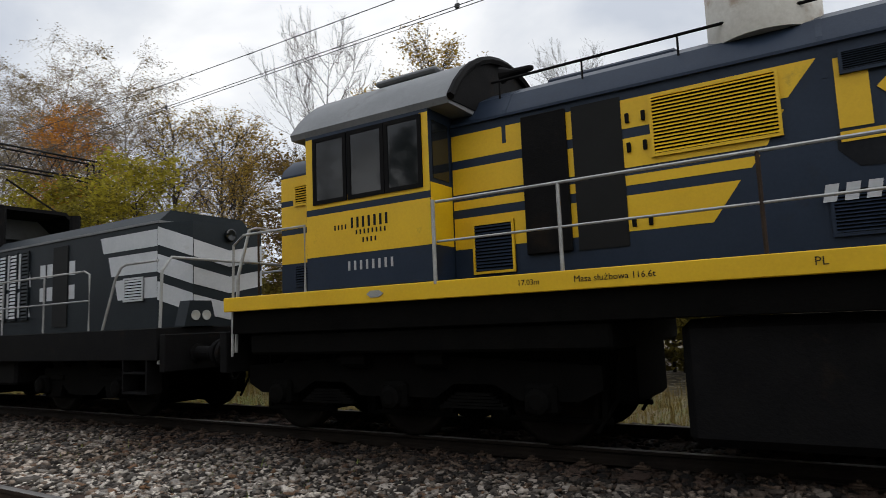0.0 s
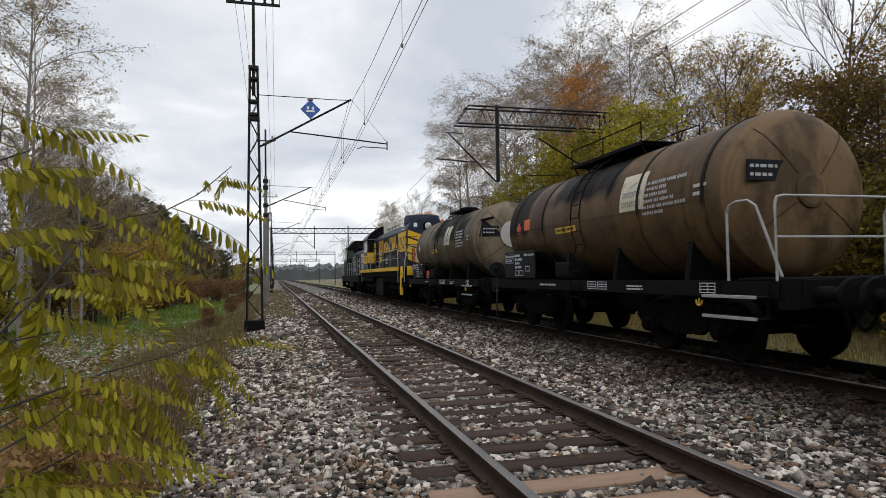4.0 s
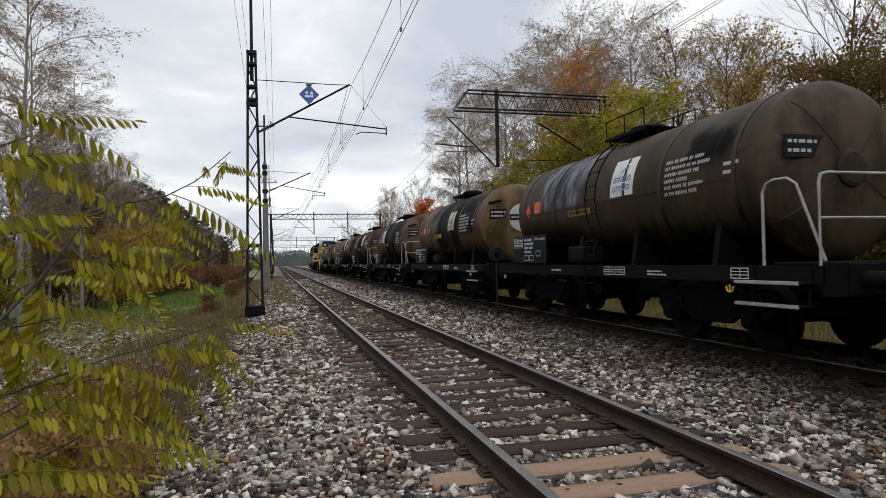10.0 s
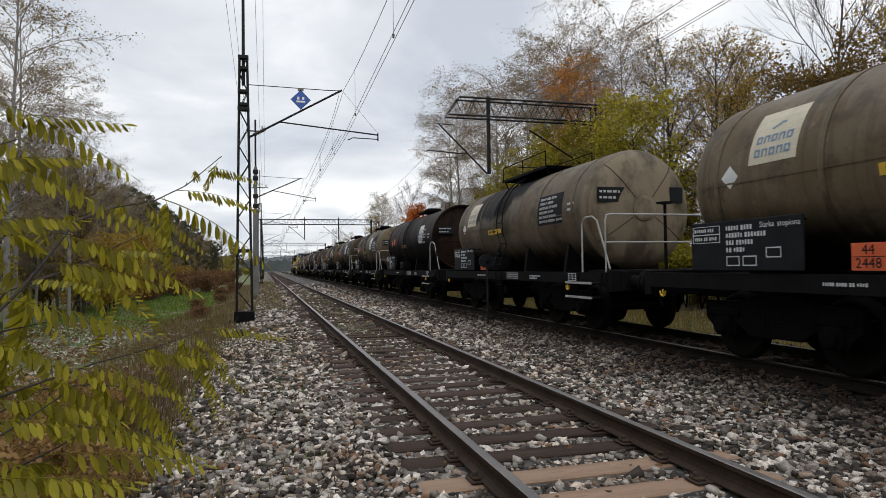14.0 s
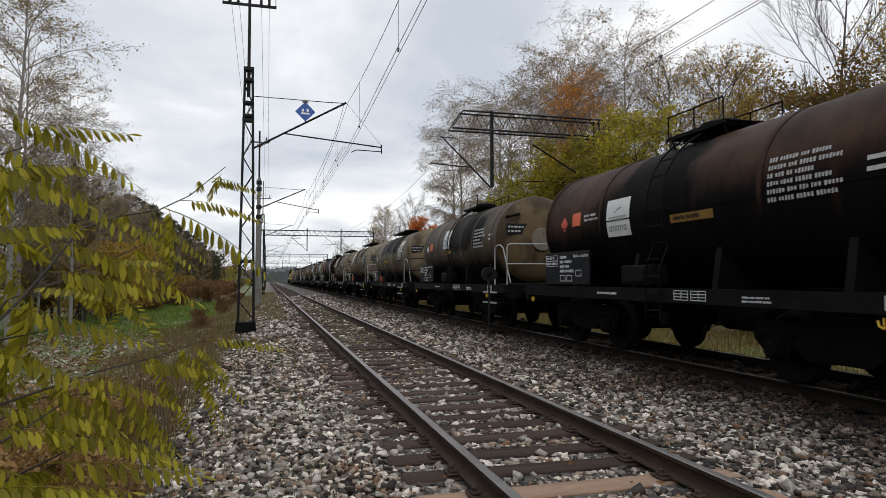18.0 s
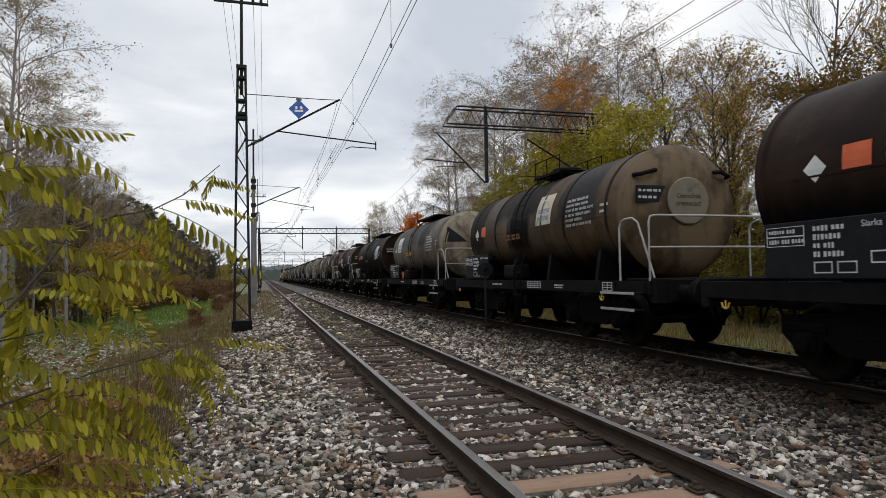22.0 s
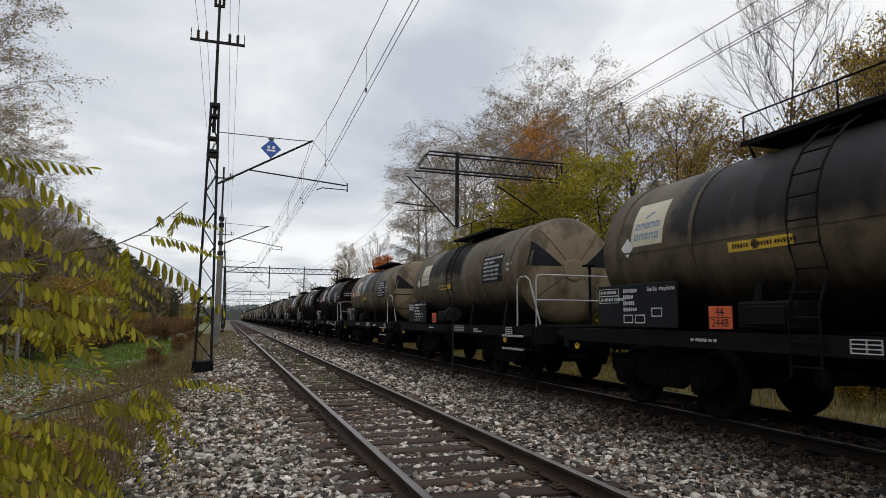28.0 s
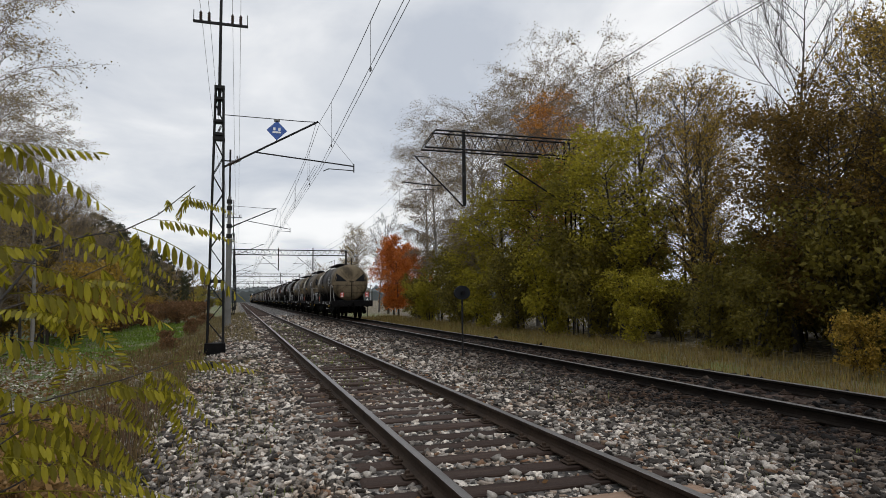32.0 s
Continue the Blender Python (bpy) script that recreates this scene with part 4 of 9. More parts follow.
def on_sole(bm, y0, y1, z0, z1):
    box(bm, -1.3645, -1.3605, y1, y0, z0, z1)


def diamond(bm, y, z, s):
    r = TANK_R + 0.006
    def at(dy, dz):
        a = math.asin(min(1, (z + dz - TANK_Z) / r))
        return (-r * math.cos(a), y + dy, TANK_Z + r * math.sin(a))
    c = bm.verts.new(at(0, 0))
    p = [bm.verts.new(at(*q)) for q in ((s, 0), (0, s), (-s, 0), (0, -s))]
    for i in range(4):
        bm.faces.new((c, p[i], p[(i + 1) % 4]))


def logo_ink(bm, y0, z0, w, h_):
    """Two rows of hollow rounded blocks and a small swoosh in place of the firm's mark."""
    def bar(a, b, c, d):
        curved(bm, y0 - w * a, y0 - w * b, z0 + h_ * c, z0 + h_ * d, n=1, lift=0.009)
    for row, low in ((0.39, 0.0), (0.14, 0.0)):
        for i in range(5):
            a = 0.12 + 0.158 * i
            bar(a, a + 0.115, row + 0.115, row + 0.145)
            bar(a, a + 0.028, row, row + 0.112)
            bar(a + 0.087, a + 0.115, row, row + 0.112)
            if i % 2 == 0:
                bar(a + 0.03, a + 0.085, row, row + 0.03)
    for i in range(5):
        bar(0.38 + 0.05 * i, 0.44 + 0.05 * i, 0.64 + 0.028 * min(i, 3), 0.68 + 0.028 * min(i, 3))


KHAKI, BROWN, DARK, GREY = (0.165, 0.14, 0.10), (0.12, 0.085, 0.055), (0.034, 0.020, 0.015), (0.215, 0.195, 0.162)
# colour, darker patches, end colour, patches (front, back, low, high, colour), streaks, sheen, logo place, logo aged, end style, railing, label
# long patches from low 0 put the belly's shade into the paint
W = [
    (KHAKI, (0.13, 0.11, 0.08), (0.30, 0.275, 0.23), ((-2.7, -6.6, 2.75, 4, SOOT_AND_SHADE), (-5.6, -7.4, 2.5, 3.3, SOOT_AND_SHADE), (-0.4, -8, 0, 1.75, DULL)), 0.5, 0.2, (-5.15, 2.45), 1, "disc", 0, "khaki tank wagon with a black spill and pale round plate"),
    ((0.19, 0.13, 0.07), BROWN, (0.24, 0.175, 0.11), ((1, -1.2, 2.3, 4, DULL), (-1.5, -2.2, 2.2, 4, RUSTY), (-2.5, -5.3, 2.85, 4, SOOT_AND_SHADE), (0, -2.6, 0, 2.0, SOOT_AND_SHADE)), 0.5, 0.2, (-6.0, 2.4), 1, "plain", 1, "tan and rust coloured tank wagon with a dark front"),
    ((0.085, 0.06, 0.042), (0.04, 0.03, 0.025), (0.12, 0.085, 0.055), ((-2.6, -6.2, 1.0, 3.3, SOOT_AND_SHADE), (-3.0, -5.0, 3.1, 4, BLUEBLACK), (1, -9, 0, 1.9, SOOT_AND_SHADE), (-7.2, -8.1, 2.5, 3.1, TAN)), 0.6, 0.16, (-4.9, 2.4), 0, "disc", 0, "sooty brown tank wagon with a round end plate"),
    ((0.10, 0.072, 0.046), (0.065, 0.045, 0.03), (0.19, 0.11, 0.06), ((-2.0, -4.3, 0, 3.45, SOOT_AND_SHADE), (1, -2.2, 0, 2.3, SOOT_AND_SHADE), (-4.2, -8.3, 0, 2.05, SOOT_AND_SHADE), (1, -9, 3.3, 4, DULL), (-6.4, -7.6, 2.5, 3.2, SOOT_AND_SHADE)), 0.4, 0.14, (-4.95, 2.55), 0, "plain", 1, "dark khaki tank wagon with a rust-brown end and white railing"),
    ((0.15, 0.108, 0.062), (0.10, 0.07, 0.045), (0.19, 0.14, 0.09), ((-3.1, -5.8, 1.6, 4, SOOT_AND_SHADE), (-5.6, -7.6, 2.4, 3.5, SOOT_AND_SHADE), (0.3, -9, 0, 1.8, SOOT_AND_SHADE), (0.2, -1.6, 2.4, 4, DULL)), 0.5, 0.16, (-2.3, 2.45), 0, "small_disc", 1, "khaki-brown tank wagon with a black middle and tan end"),
    ((0.13, 0.092, 0.055), (0.085, 0.06, 0.04), (0.22, 0.165, 0.10), ((-2.9, -6.0, 1.8, 4, SOOT_AND_SHADE), (-1.8, -2.9, 2.9, 4, DULL), (0.3, -9, 0, 1.75, SOOT_AND_SHADE), (-6.0, -7.9, 2.2, 3.5, SOOT_AND_SHADE)), 0.5, 0.16, (-5.2, 2.4), 1, "disc", 0, "khaki tank wagon with a large round end plate and grab irons"),
    ((0.095, 0.075, 0.05), (0.06, 0.05, 0.036), (0.10, 0.082, 0.058), ((-1.3, -3.4, 2.5, 4, BLUEBLACK), (0.4, -3.3, 0, 2.1, SOOT_AND_SHADE), (-3.3, -9, 0, 1.85, SOOT_AND_SHADE), (-6.8, -7.8, 2.7, 3.2, SOOT_AND_SHADE)), 0.55, 0.16, (-5.0, 2.45), 1, "plain", 1, "dark khaki tank wagon with bluish runs from the dome"),
    ((0.165, 0.145, 0.105), (0.125, 0.11, 0.08), (0.20, 0.175, 0.13), ((-0.8, -2.5, 2.7, 4, SOOT_AND_SHADE), (0.3, -2.4, 0, 2.3, SOOT_AND_SHADE), (-2.4, -9, 0, 1.75, DULL), (-6.2, -7.5, 2.5, 3.2, DULL)), 0.4, 0.2, (-5.4, 2.45), 0, "board", 1, "khaki-grey tank wagon with a black front patch and white railing"),
    ((0.030, 0.0165, 0.012), (0.019, 0.012, 0.010), (0.030, 0.018, 0.014), ((0.4, -8.3, 0, 2.5, SOOT_AND_SHADE), (-3.0, -4.6, 2.4, 4, SOOT_AND_SHADE)), 0.5, 0.12, (-6.5, 2.35), 0, "lip", 1, "very dark brown tank wagon with a rimmed end"),
    (GREY, (0.165, 0.145, 0.115), (0.30, 0.275, 0.23), ((-1.5, -4.3, 2.65, 4, SOOT_AND_SHADE), (-4.0, -5.0, 3.1, 4, SOOT_AND_SHADE), (0.3, -9, 0, 1.72, DULL), (-2.0, -4.4, 2.1, 2.6, (0.075, 0.062, 0.04))), 0.4, 0.2, (-1.3, 2.55), 1, "board", 1, "pale grey-khaki tank wagon with a black patch on its side"),
    ((0.235, 0.21, 0.165), (0.185, 0.15, 0.10), (0.36, 0.34, 0.30), ((-4.5, -5.8, 2.85, 4, SOOT_AND_SHADE), (-4.1, -4.5, 1.3, 4, DULL), (0.3, -2.6, 0, 1.9, DULL)), 0.5, 0.2, (-1.35, 2.6), 1, "board_post", 1, "pale grey tank wagon with rusty streaks and a railed end"),
    ((0.20, 0.178, 0.135), (0.155, 0.135, 0.10), (0.27, 0.24, 0.19), ((-1.7, -6.3, 2.65, 4, SOOT_AND_SHADE), (0.3, -9, 0, 1.75, DULL)), 0.45, 0.2, (-7.0, 2.5), 1, "board", 1, "grey-khaki tank wagon with a broad black spill"),
    ((0.12, 0.10, 0.075), (0.075, 0.062, 0.048), (0.17, 0.135, 0.09), ((-3.6, -6.0, 2.3, 4, DULL), (0.4, -8.2, 0, 2.0, SOOT_AND_SHADE), (-5.6, -7.0, 2.4, 3.3, SOOT_AND_SHADE)), 0.5, 0.16, (-3.2, 2.4), 0, "small_disc", 1, "grey-brown tank wagon with a mottled end"),
    ((0.080, 0.044, 0.029), (0.042, 0.025, 0.018), (0.07, 0.040, 0.028), ((-1.9, -4.9, 0, 3.0, SOOT_AND_SHADE), (-2.8, -4.7, 2.8, 4, SOOT_AND_SHADE), (0.4, -2.4, 0, 2.3, SOOT_AND_SHADE), (-4.6, -8.4, 0, 2.7, SOOT_AND_SHADE)), 0.4, 0.10, (-2.75, 2.12), 0, "lip", 1, "dark red-brown tank wagon with a sooty middle"),
    ((0.027, 0.016, 0.012), (0.016, 0.011, 0.009), (0.042, 0.026, 0.019), ((0.4, -8.4, 0, 2.9, SOOT_AND_SHADE), (-2.5, -4.6, 2.8, 4, SOOT_AND_SHADE)), 0.4, 0.08, (-7.0, 2.35), 0, "lip_box", 0, "black-brown tank wagon with a rimmed end and roof handrail"),
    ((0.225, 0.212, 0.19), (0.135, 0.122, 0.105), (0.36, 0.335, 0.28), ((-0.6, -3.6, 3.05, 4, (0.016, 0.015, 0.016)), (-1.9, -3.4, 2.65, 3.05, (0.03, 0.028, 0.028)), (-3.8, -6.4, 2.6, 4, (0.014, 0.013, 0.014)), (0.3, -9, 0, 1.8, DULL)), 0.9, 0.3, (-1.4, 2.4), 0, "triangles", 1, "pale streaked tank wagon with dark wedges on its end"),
    ((0.14, 0.10, 0.062), (0.085, 0.065, 0.045), (0.19, 0.155, 0.11), ((-2.0, -4.9, 2.75, 4, DULL), (0.4, -1.2, 2.1, 4, DULL), (-3.0, -4.4, 1.9, 2.8, SOOT_AND_SHADE), (0.3, -9, 0, 1.85, SOOT_AND_SHADE), (-5.9, -7.6, 2.4, 4, (0.02, 0.018, 0.018))), 0.5, 0.16, (-5.2, 2.45), 1, "disc", 1, "khaki-brown tank wagon with a dark band and a patched end"),
    ((0.044, 0.025, 0.018), (0.023, 0.015, 0.013), (0.058, 0.034, 0.024), ((-2.9, -4.9, 2.2, 3.75, BLUEBLACK), (0.4, -2.8, 0, 2.2, SOOT_AND_SHADE), (-4.8, -8.3, 0, 2.9, SOOT_AND_SHADE), (-2.8, -5.2, 0, 2.2, SOOT_AND_SHADE)), 0.4, 0.12, (-5.2, 2.4), 0, "lip_box", 0, "dark brown tank wagon with a glossy blue-black middle"),
    ((0.028, 0.018, 0.0145), (0.017, 0.012, 0.011), (0.013, 0.009, 0.008), ((-2.9, -4.8, 2.45, 3.8, BLUEBLACK), (0.4, -8.4, 0, 2.4, SOOT_AND_SHADE), (-6.0, -8.3, 2.4, 3.2, SOOT_AND_SHADE)), 0.4, 0.10, (-6.7, 2.45), 1, "lip_box", 0, "blackish tank wagon with a blue-black band and rimmed end"),
    ((0.022, 0.0155, 0.013), (0.014, 0.011, 0.010), (0.022, 0.015, 0.012), ((-2.9, -4.7, 2.4, 3.8, BLUEBLACK), (0.4, -8.4, 0, 2.5, SOOT_AND_SHADE)), 0.4, 0.10, (-1.95, 2.5), 0, "lip_rail", 1, "black-brown tank wagon with long roof handrails"),
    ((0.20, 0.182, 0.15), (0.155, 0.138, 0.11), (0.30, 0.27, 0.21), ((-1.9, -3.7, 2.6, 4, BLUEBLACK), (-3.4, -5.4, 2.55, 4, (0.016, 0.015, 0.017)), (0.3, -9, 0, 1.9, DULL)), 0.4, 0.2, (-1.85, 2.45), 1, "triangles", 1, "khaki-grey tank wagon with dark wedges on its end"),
    ((0.19, 0.17, 0.135), (0.14, 0.125, 0.10), (0.28, 0.25, 0.20), ((-1.8, -4.6, 2.6, 4, SOOT_AND_SHADE), (0.3, -9, 0, 1.9, DULL)), 0.5, 0.2, (-1.3, 2.4), 1, "triangles", 1, "khaki-grey tank wagon with a dark spill at the dome"),
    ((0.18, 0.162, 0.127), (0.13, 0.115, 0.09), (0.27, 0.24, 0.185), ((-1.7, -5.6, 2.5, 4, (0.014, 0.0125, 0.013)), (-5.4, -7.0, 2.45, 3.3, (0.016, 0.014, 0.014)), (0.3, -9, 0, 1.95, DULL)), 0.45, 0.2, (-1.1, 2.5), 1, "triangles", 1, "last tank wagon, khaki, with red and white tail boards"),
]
S_ = {}


def turned_end(degrees):
    """A turn about the tank's axis."""
    return pose(0, 0, TANK_Z, 0, -degrees, 0) @ pose(0, 0, -TANK_Z)


def build_wagon(k, spec):
    base, dark, end, patches, streak, sheen, logo, aged, style, railing, label = spec
    off = -WAGON * k + {2: 0.2, 7: 0.1, 19: 0.3, 20: -0.1, 21: -0.2, 22: -0.1}.get(k, 0.0)     # buffers take up a little slack
    wagon = tagged(new("tank_wagon"), label, "tank wagon", group="tank wagons of the train")
    MOVING.append((wagon, off))
    lipped = style.startswith("lip")
    me = shared("tank_lipped" if lipped else "tank", tank_lipped if lipped else tank_round, M_BLACK)
    soft_edges(me, 30)
    ext = 0.0 if railing else {1: 0.08, 19: 0.50}.get(k, 0.30)      # a tank without an end deck reaches further back
    longer = Matrix.Translation((0, TANK_F, 0)) @ Matrix.Diagonal((1, 1 + ext / (TANK_F - TANK_B), 1, 1)) @ Matrix.Translation((0, -TANK_F, 0))
    back = pose(0, -ext, 0)
    tank = part("tank", me, None, wagon, at=longer)
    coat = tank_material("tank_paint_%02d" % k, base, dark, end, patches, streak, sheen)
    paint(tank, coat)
    pale = base[0] > 0.15

    def add(name, build, material, at=None, parent=None, lab="", smooth=False):
        return part(name, shared((name, build), build, material, smooth), None, parent or wagon, lab, at=at)

    for y in (-0.35, -2.1, -6.2, -7.95):
        if not lipped or y in (-2.1, -6.2):
            paint(add("tank_band", band, M_BLACK, pose(0, y, 0)), coat)
    for y in (-0.9, -3.1, -5.2, -7.4):
        add("saddle", saddle, M_BLACK, pose(0, y, 0))
    add("sole_bar", sole_bar, M_BLACK)
    add("sole_bar", sole_bar_far, M_BLACK)
    add("centre_sill", centre_sill, M_BOGIE)
    for i in range(9):
        add("cross_member", cross_member, M_BOGIE, pose(0, 0.6 - i * 1.19, 0))
    for y, turn in ((1.23, 180), (-9.53, 0)):
        add("headstock", headstock, M_BLACK, pose(0, y, 0, 0, 0, turn))
        end_y, way = (1.26, 0) if turn else (-9.56, 180)
        for s in (-0.875, 0.875):
            add("buffer", buffer, M_BLACK, pose(s, end_y, 0, 0, 0, way))
        add("coupling", coupling, M_BOGIE, pose(0, end_y, 0, 0, 0, way))
        add("brake_hose", brake_hose, M_BOGIE, pose(0, end_y, 0, 0, 0, way))
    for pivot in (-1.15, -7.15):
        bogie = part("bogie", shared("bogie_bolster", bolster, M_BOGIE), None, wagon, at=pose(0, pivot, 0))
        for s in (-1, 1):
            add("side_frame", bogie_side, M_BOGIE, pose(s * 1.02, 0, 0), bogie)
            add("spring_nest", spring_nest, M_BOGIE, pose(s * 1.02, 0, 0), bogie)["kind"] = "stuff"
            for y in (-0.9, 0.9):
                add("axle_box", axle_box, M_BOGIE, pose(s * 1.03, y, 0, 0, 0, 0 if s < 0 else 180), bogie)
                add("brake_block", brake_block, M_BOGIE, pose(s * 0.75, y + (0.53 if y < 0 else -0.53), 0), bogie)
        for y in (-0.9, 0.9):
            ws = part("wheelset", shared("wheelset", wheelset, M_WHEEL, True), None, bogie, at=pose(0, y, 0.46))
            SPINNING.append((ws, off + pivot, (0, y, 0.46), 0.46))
    add("step_irons", step_irons, M_BLACK)
    add("step_edge", step_edge, M_WHITE, lab="white-painted step edges")
    if railing:
        add("side_railing", side_rail, M_WHITE)
        add("side_railing", side_rail, M_WHITE, Matrix.Diagonal((-1, 1, 1, 1)))
        paint(add("end_railing", end_rail, M_WHITE), M_BLACK if k == 23 or k % 3 == 0 else M_WHITE)
        add("end_deck", end_deck, M_BLACK)
    if k == 19:
        turned = pose(0, -8.3, 0) @ Matrix.Diagonal((1, -1, 1, 1))
        for m in (turned, turned @ Matrix.Diagonal((-1, 1, 1, 1))):
            add("side_railing", side_rail, M_WHITE, m)
        add("end_railing", end_rail, M_WHITE, turned)
        add("end_deck", end_deck, M_BLACK, turned)
    if railing:
        if style in ("board_post", "triangles", "board"):
            add("hand_brake_post", end_post, M_BLACK)
    add("data_board", data_board, M_BOARD)
    for y in (-0.25, -1.7):
        add("board_bracket", board_bracket, M_BLACK, pose(0, y, 0))
    if k % 3 != 0 or lipped:
        add("side_ladder", side_ladder, M_BLACK)
        for i in range(12):
            z = 0.85 + i * 0.27
            if z < 1.9:
                x = -1.40
            else:
                x = -(TANK_R + 0.13) * math.cos(math.asin(min(0.995, (z - TANK_Z) / (TANK_R + 0.13))))
            if z < 3.72:
                add("rung", ladder_rung, M_BLACK, pose(x, -4.05, z))
    long_deck = k in (2, 10, 11, 12, 15, 16, 19, 20, 21, 22, 23)
    add("walkway", walkway if long_deck else walkway_short, M_BLACK)
    for side in (-1, 1):
        add("walkway_railing", walkway_rail if long_deck else walkway_short_rail, M_BLACK, Matrix.Diagonal((-side, 1, 1, 1)))
    paint(add("weld_seam", weld_seam, M_BLACK), coat)
    add("equipment_box", equipment_box, M_BLACK)
    for y in (0.75, -8.0):
        add("tie_hook", tie_hook, M_SAFETY, pose(0, y, 0.86), lab="yellow-painted rope hook")
    if style == "lip_rail" or k in (15,):
        add("roof_handrail", long_rail, M_BLACK)
    add("manhole", manhole, M_BLACK)
    add("outlet_pipe", outlet_pipe, M_BOGIE)
    add("air_reservoir", air_tank, M_BOGIE)
    add("brake_rod", brake_rod, M_BOGIE)
    if "disc" in style:
        d = add("end_plate", end_disc, M_CONCRETE, back, lab="round plate on the tank end")
        if style == "small_disc":
            d.matrix_basis = back @ Matrix.Translation((0, -0.02, 0.15)) @ Matrix.Diagonal((0.75, 1.0, 0.75, 1)) @ Matrix.Translation((0, 0, 0.45))
        if k in (1, 6):
            paint(d, surface("pale_end_plate", (0.34, 0.33, 0.31), (0.46, 0.45, 0.43), 0.6, 0, 3, 0.05, 30, (0.2, 0.17, 0.13), 3, 0.6))
        else:
            paint(d, surface("grimy_end_plate", (0.10, 0.085, 0.06), (0.17, 0.145, 0.10), 0.6, 0, 3, 0.05, 30, (0.05, 0.04, 0.03), 3, 0.56))
        add("end_grab_iron", grab, M_BLACK, back)
        add("end_grab_iron", grab, M_BLACK, back @ Matrix.Diagonal((-1, 1, 1, 1)))
        if k in (3, 6):
            bm = bmesh.new()
            box(bm, -0.42, 0.42, TANK_B - 0.212, TANK_B - 0.2005, TANK_Z + 0.08, TANK_Z + 0.26, 0.002)
            strip = part("warning_strip", bm, M_BOARD, d, "black strip with white words")
            for s, x in (("Ostrożnie", -0.20), ("przetaczać", 0.21)):
                part("warning_words", text_mesh(s, 0.085, M_SIGNWHITE, 0.001), None, strip, at=pose(x, TANK_B - 0.2145, TANK_Z + 0.17))["kind"] = "stuff"
        elif k in (5, 17):
            for s, z in (("Ostrożnie", 0.23), ("przetaczać", 0.10)):
                part("warning_words", S_.setdefault(s + "_dark", text_mesh(s, 0.12, M_BOARD, 0.001)), None, d, at=pose(0, TANK_B - 0.2025, TANK_Z + z))["kind"] = "stuff"
    if style == "lip_box":
        d = add("end_plate", end_disc, M_BOARD, at=pose(0, 0.06 - ext, 0), lab="dark round plate with white words")
        paint(d, M_BOARD)
        for s, z in (("Ostrożnie", 0.30), ("przetaczać", 0.17)):
            part("warning_words", S_.setdefault(s, text_mesh(s, 0.12, M_DATA, 0.001)), None, d, at=pose(0, TANK_B - 0.2025, TANK_Z + z))["kind"] = "stuff"
    if style == "triangles":
        for build in (wedge_near, wedge_far):
            add("end_wedge_mark", build, M_BOARD, lab="dark painted wedge")
    if k == 1:
        add("end_wedge_mark", wedge_near, M_BOARD, back, lab="dark painted wedge")
        for a in (50, 130, 215, 325):
            add("weld_seam", end_seam, M_RAILSIDE, back @ turned_end(a))
    if style in ("triangles", "board", "board_post", "plain"):
        paint(add("end_hub", end_hub, M_BLACK), coat)
        for a in (50, 130, 215, 325):
            add("weld_seam", end_seam, M_RAILSIDE, turned_end(a))
    if style in ("board", "board_post"):
        add("end_panel", end_panel, M_BOARD)
    if style != "triangles":
        add("end_board", end_board, M_BOARD, at=pose(0, (0.05 if lipped else 0.0) - ext, 0))
    # markings
    bm = bmesh.new()
    lw, lh = 0.78, 0.68
    ly, lz = logo
    curved(bm, ly + lw / 2, ly - lw / 2, lz, lz + lh, n=6)
    part("sign_plate", bm, M_LOGO_OLD if aged and k not in (4, 7, 18) else M_LOGO, wagon, "weathered white sign with a firm's mark")
    bm = bmesh.new()
    logo_ink(bm, ly + lw / 2, lz, lw, lh)
    part("sign_mark", bm, M_LOGO_INK if k % 2 else M_LOGO_INK_G, wagon)["kind"] = "stuff"
    bm = bmesh.new()
    diamond(bm, -0.62, 2.50, 0.16)
    part("hazard_diamond", bm, M_RED if k in (2, 4, 5, 6, 7, 9, 14, 15) else M_LOGO, wagon, "diamond hazard label")
    if k not in (1, 10, 11, 12, 16, 22, 23):
        bm = bmesh.new()
        curved(bm, -0.98, -1.33, 2.43, 2.70, n=3)
        part("hazard_plate", bm, M_ORANGE, wagon, "orange hazard plate")
    else:
        bm = bmesh.new()
        box(bm, -1.40, -1.38, -3.0, -2.6, 1.24, 1.53, 0.004)
        part("hazard_plate", bm, M_ORANGE, wagon, "orange hazard plate with black numbers")
        for s, z in (("44", 1.455), ("2448", 1.315)):
            part("hazard_number", S_.setdefault(s, text_mesh(s, 0.15, M_BOARD, 0.001)), None, wagon, at=pose(-1.4025, -2.8, z, 0, 0, -90))
        bm = bmesh.new()
        box(bm, -1.403, -1.4002, -2.99, -2.61, 1.382, 1.39)
        part("hazard_line", bm, M_BOARD, wagon)
    bm = bmesh.new()
    ys = -4.3 if k in (14, 18, 19, 20) else -2.8
    curved(bm, ys, ys - 1.0, 2.22, 2.35, n=1)
    strip = part("yellow_label", bm, M_SAFETY if pale or k in (4, 5, 6) else M_SAFETY_OLD, wagon, "yellow strip with dark lettering")
    bm = bmesh.new()
    bars(bm, words(k * 7 + 9, ys - 0.08, 2.287, 1, 0.8, 0.055), on_tank)
    part("strip_lettering", bm, M_BOARD, strip)["kind"] = "stuff"
    bm = bmesh.new()
    bars(bm, words(k * 7 + 1, -6.35, 2.84, 6, 1.0, 0.058, 1.75), on_tank)
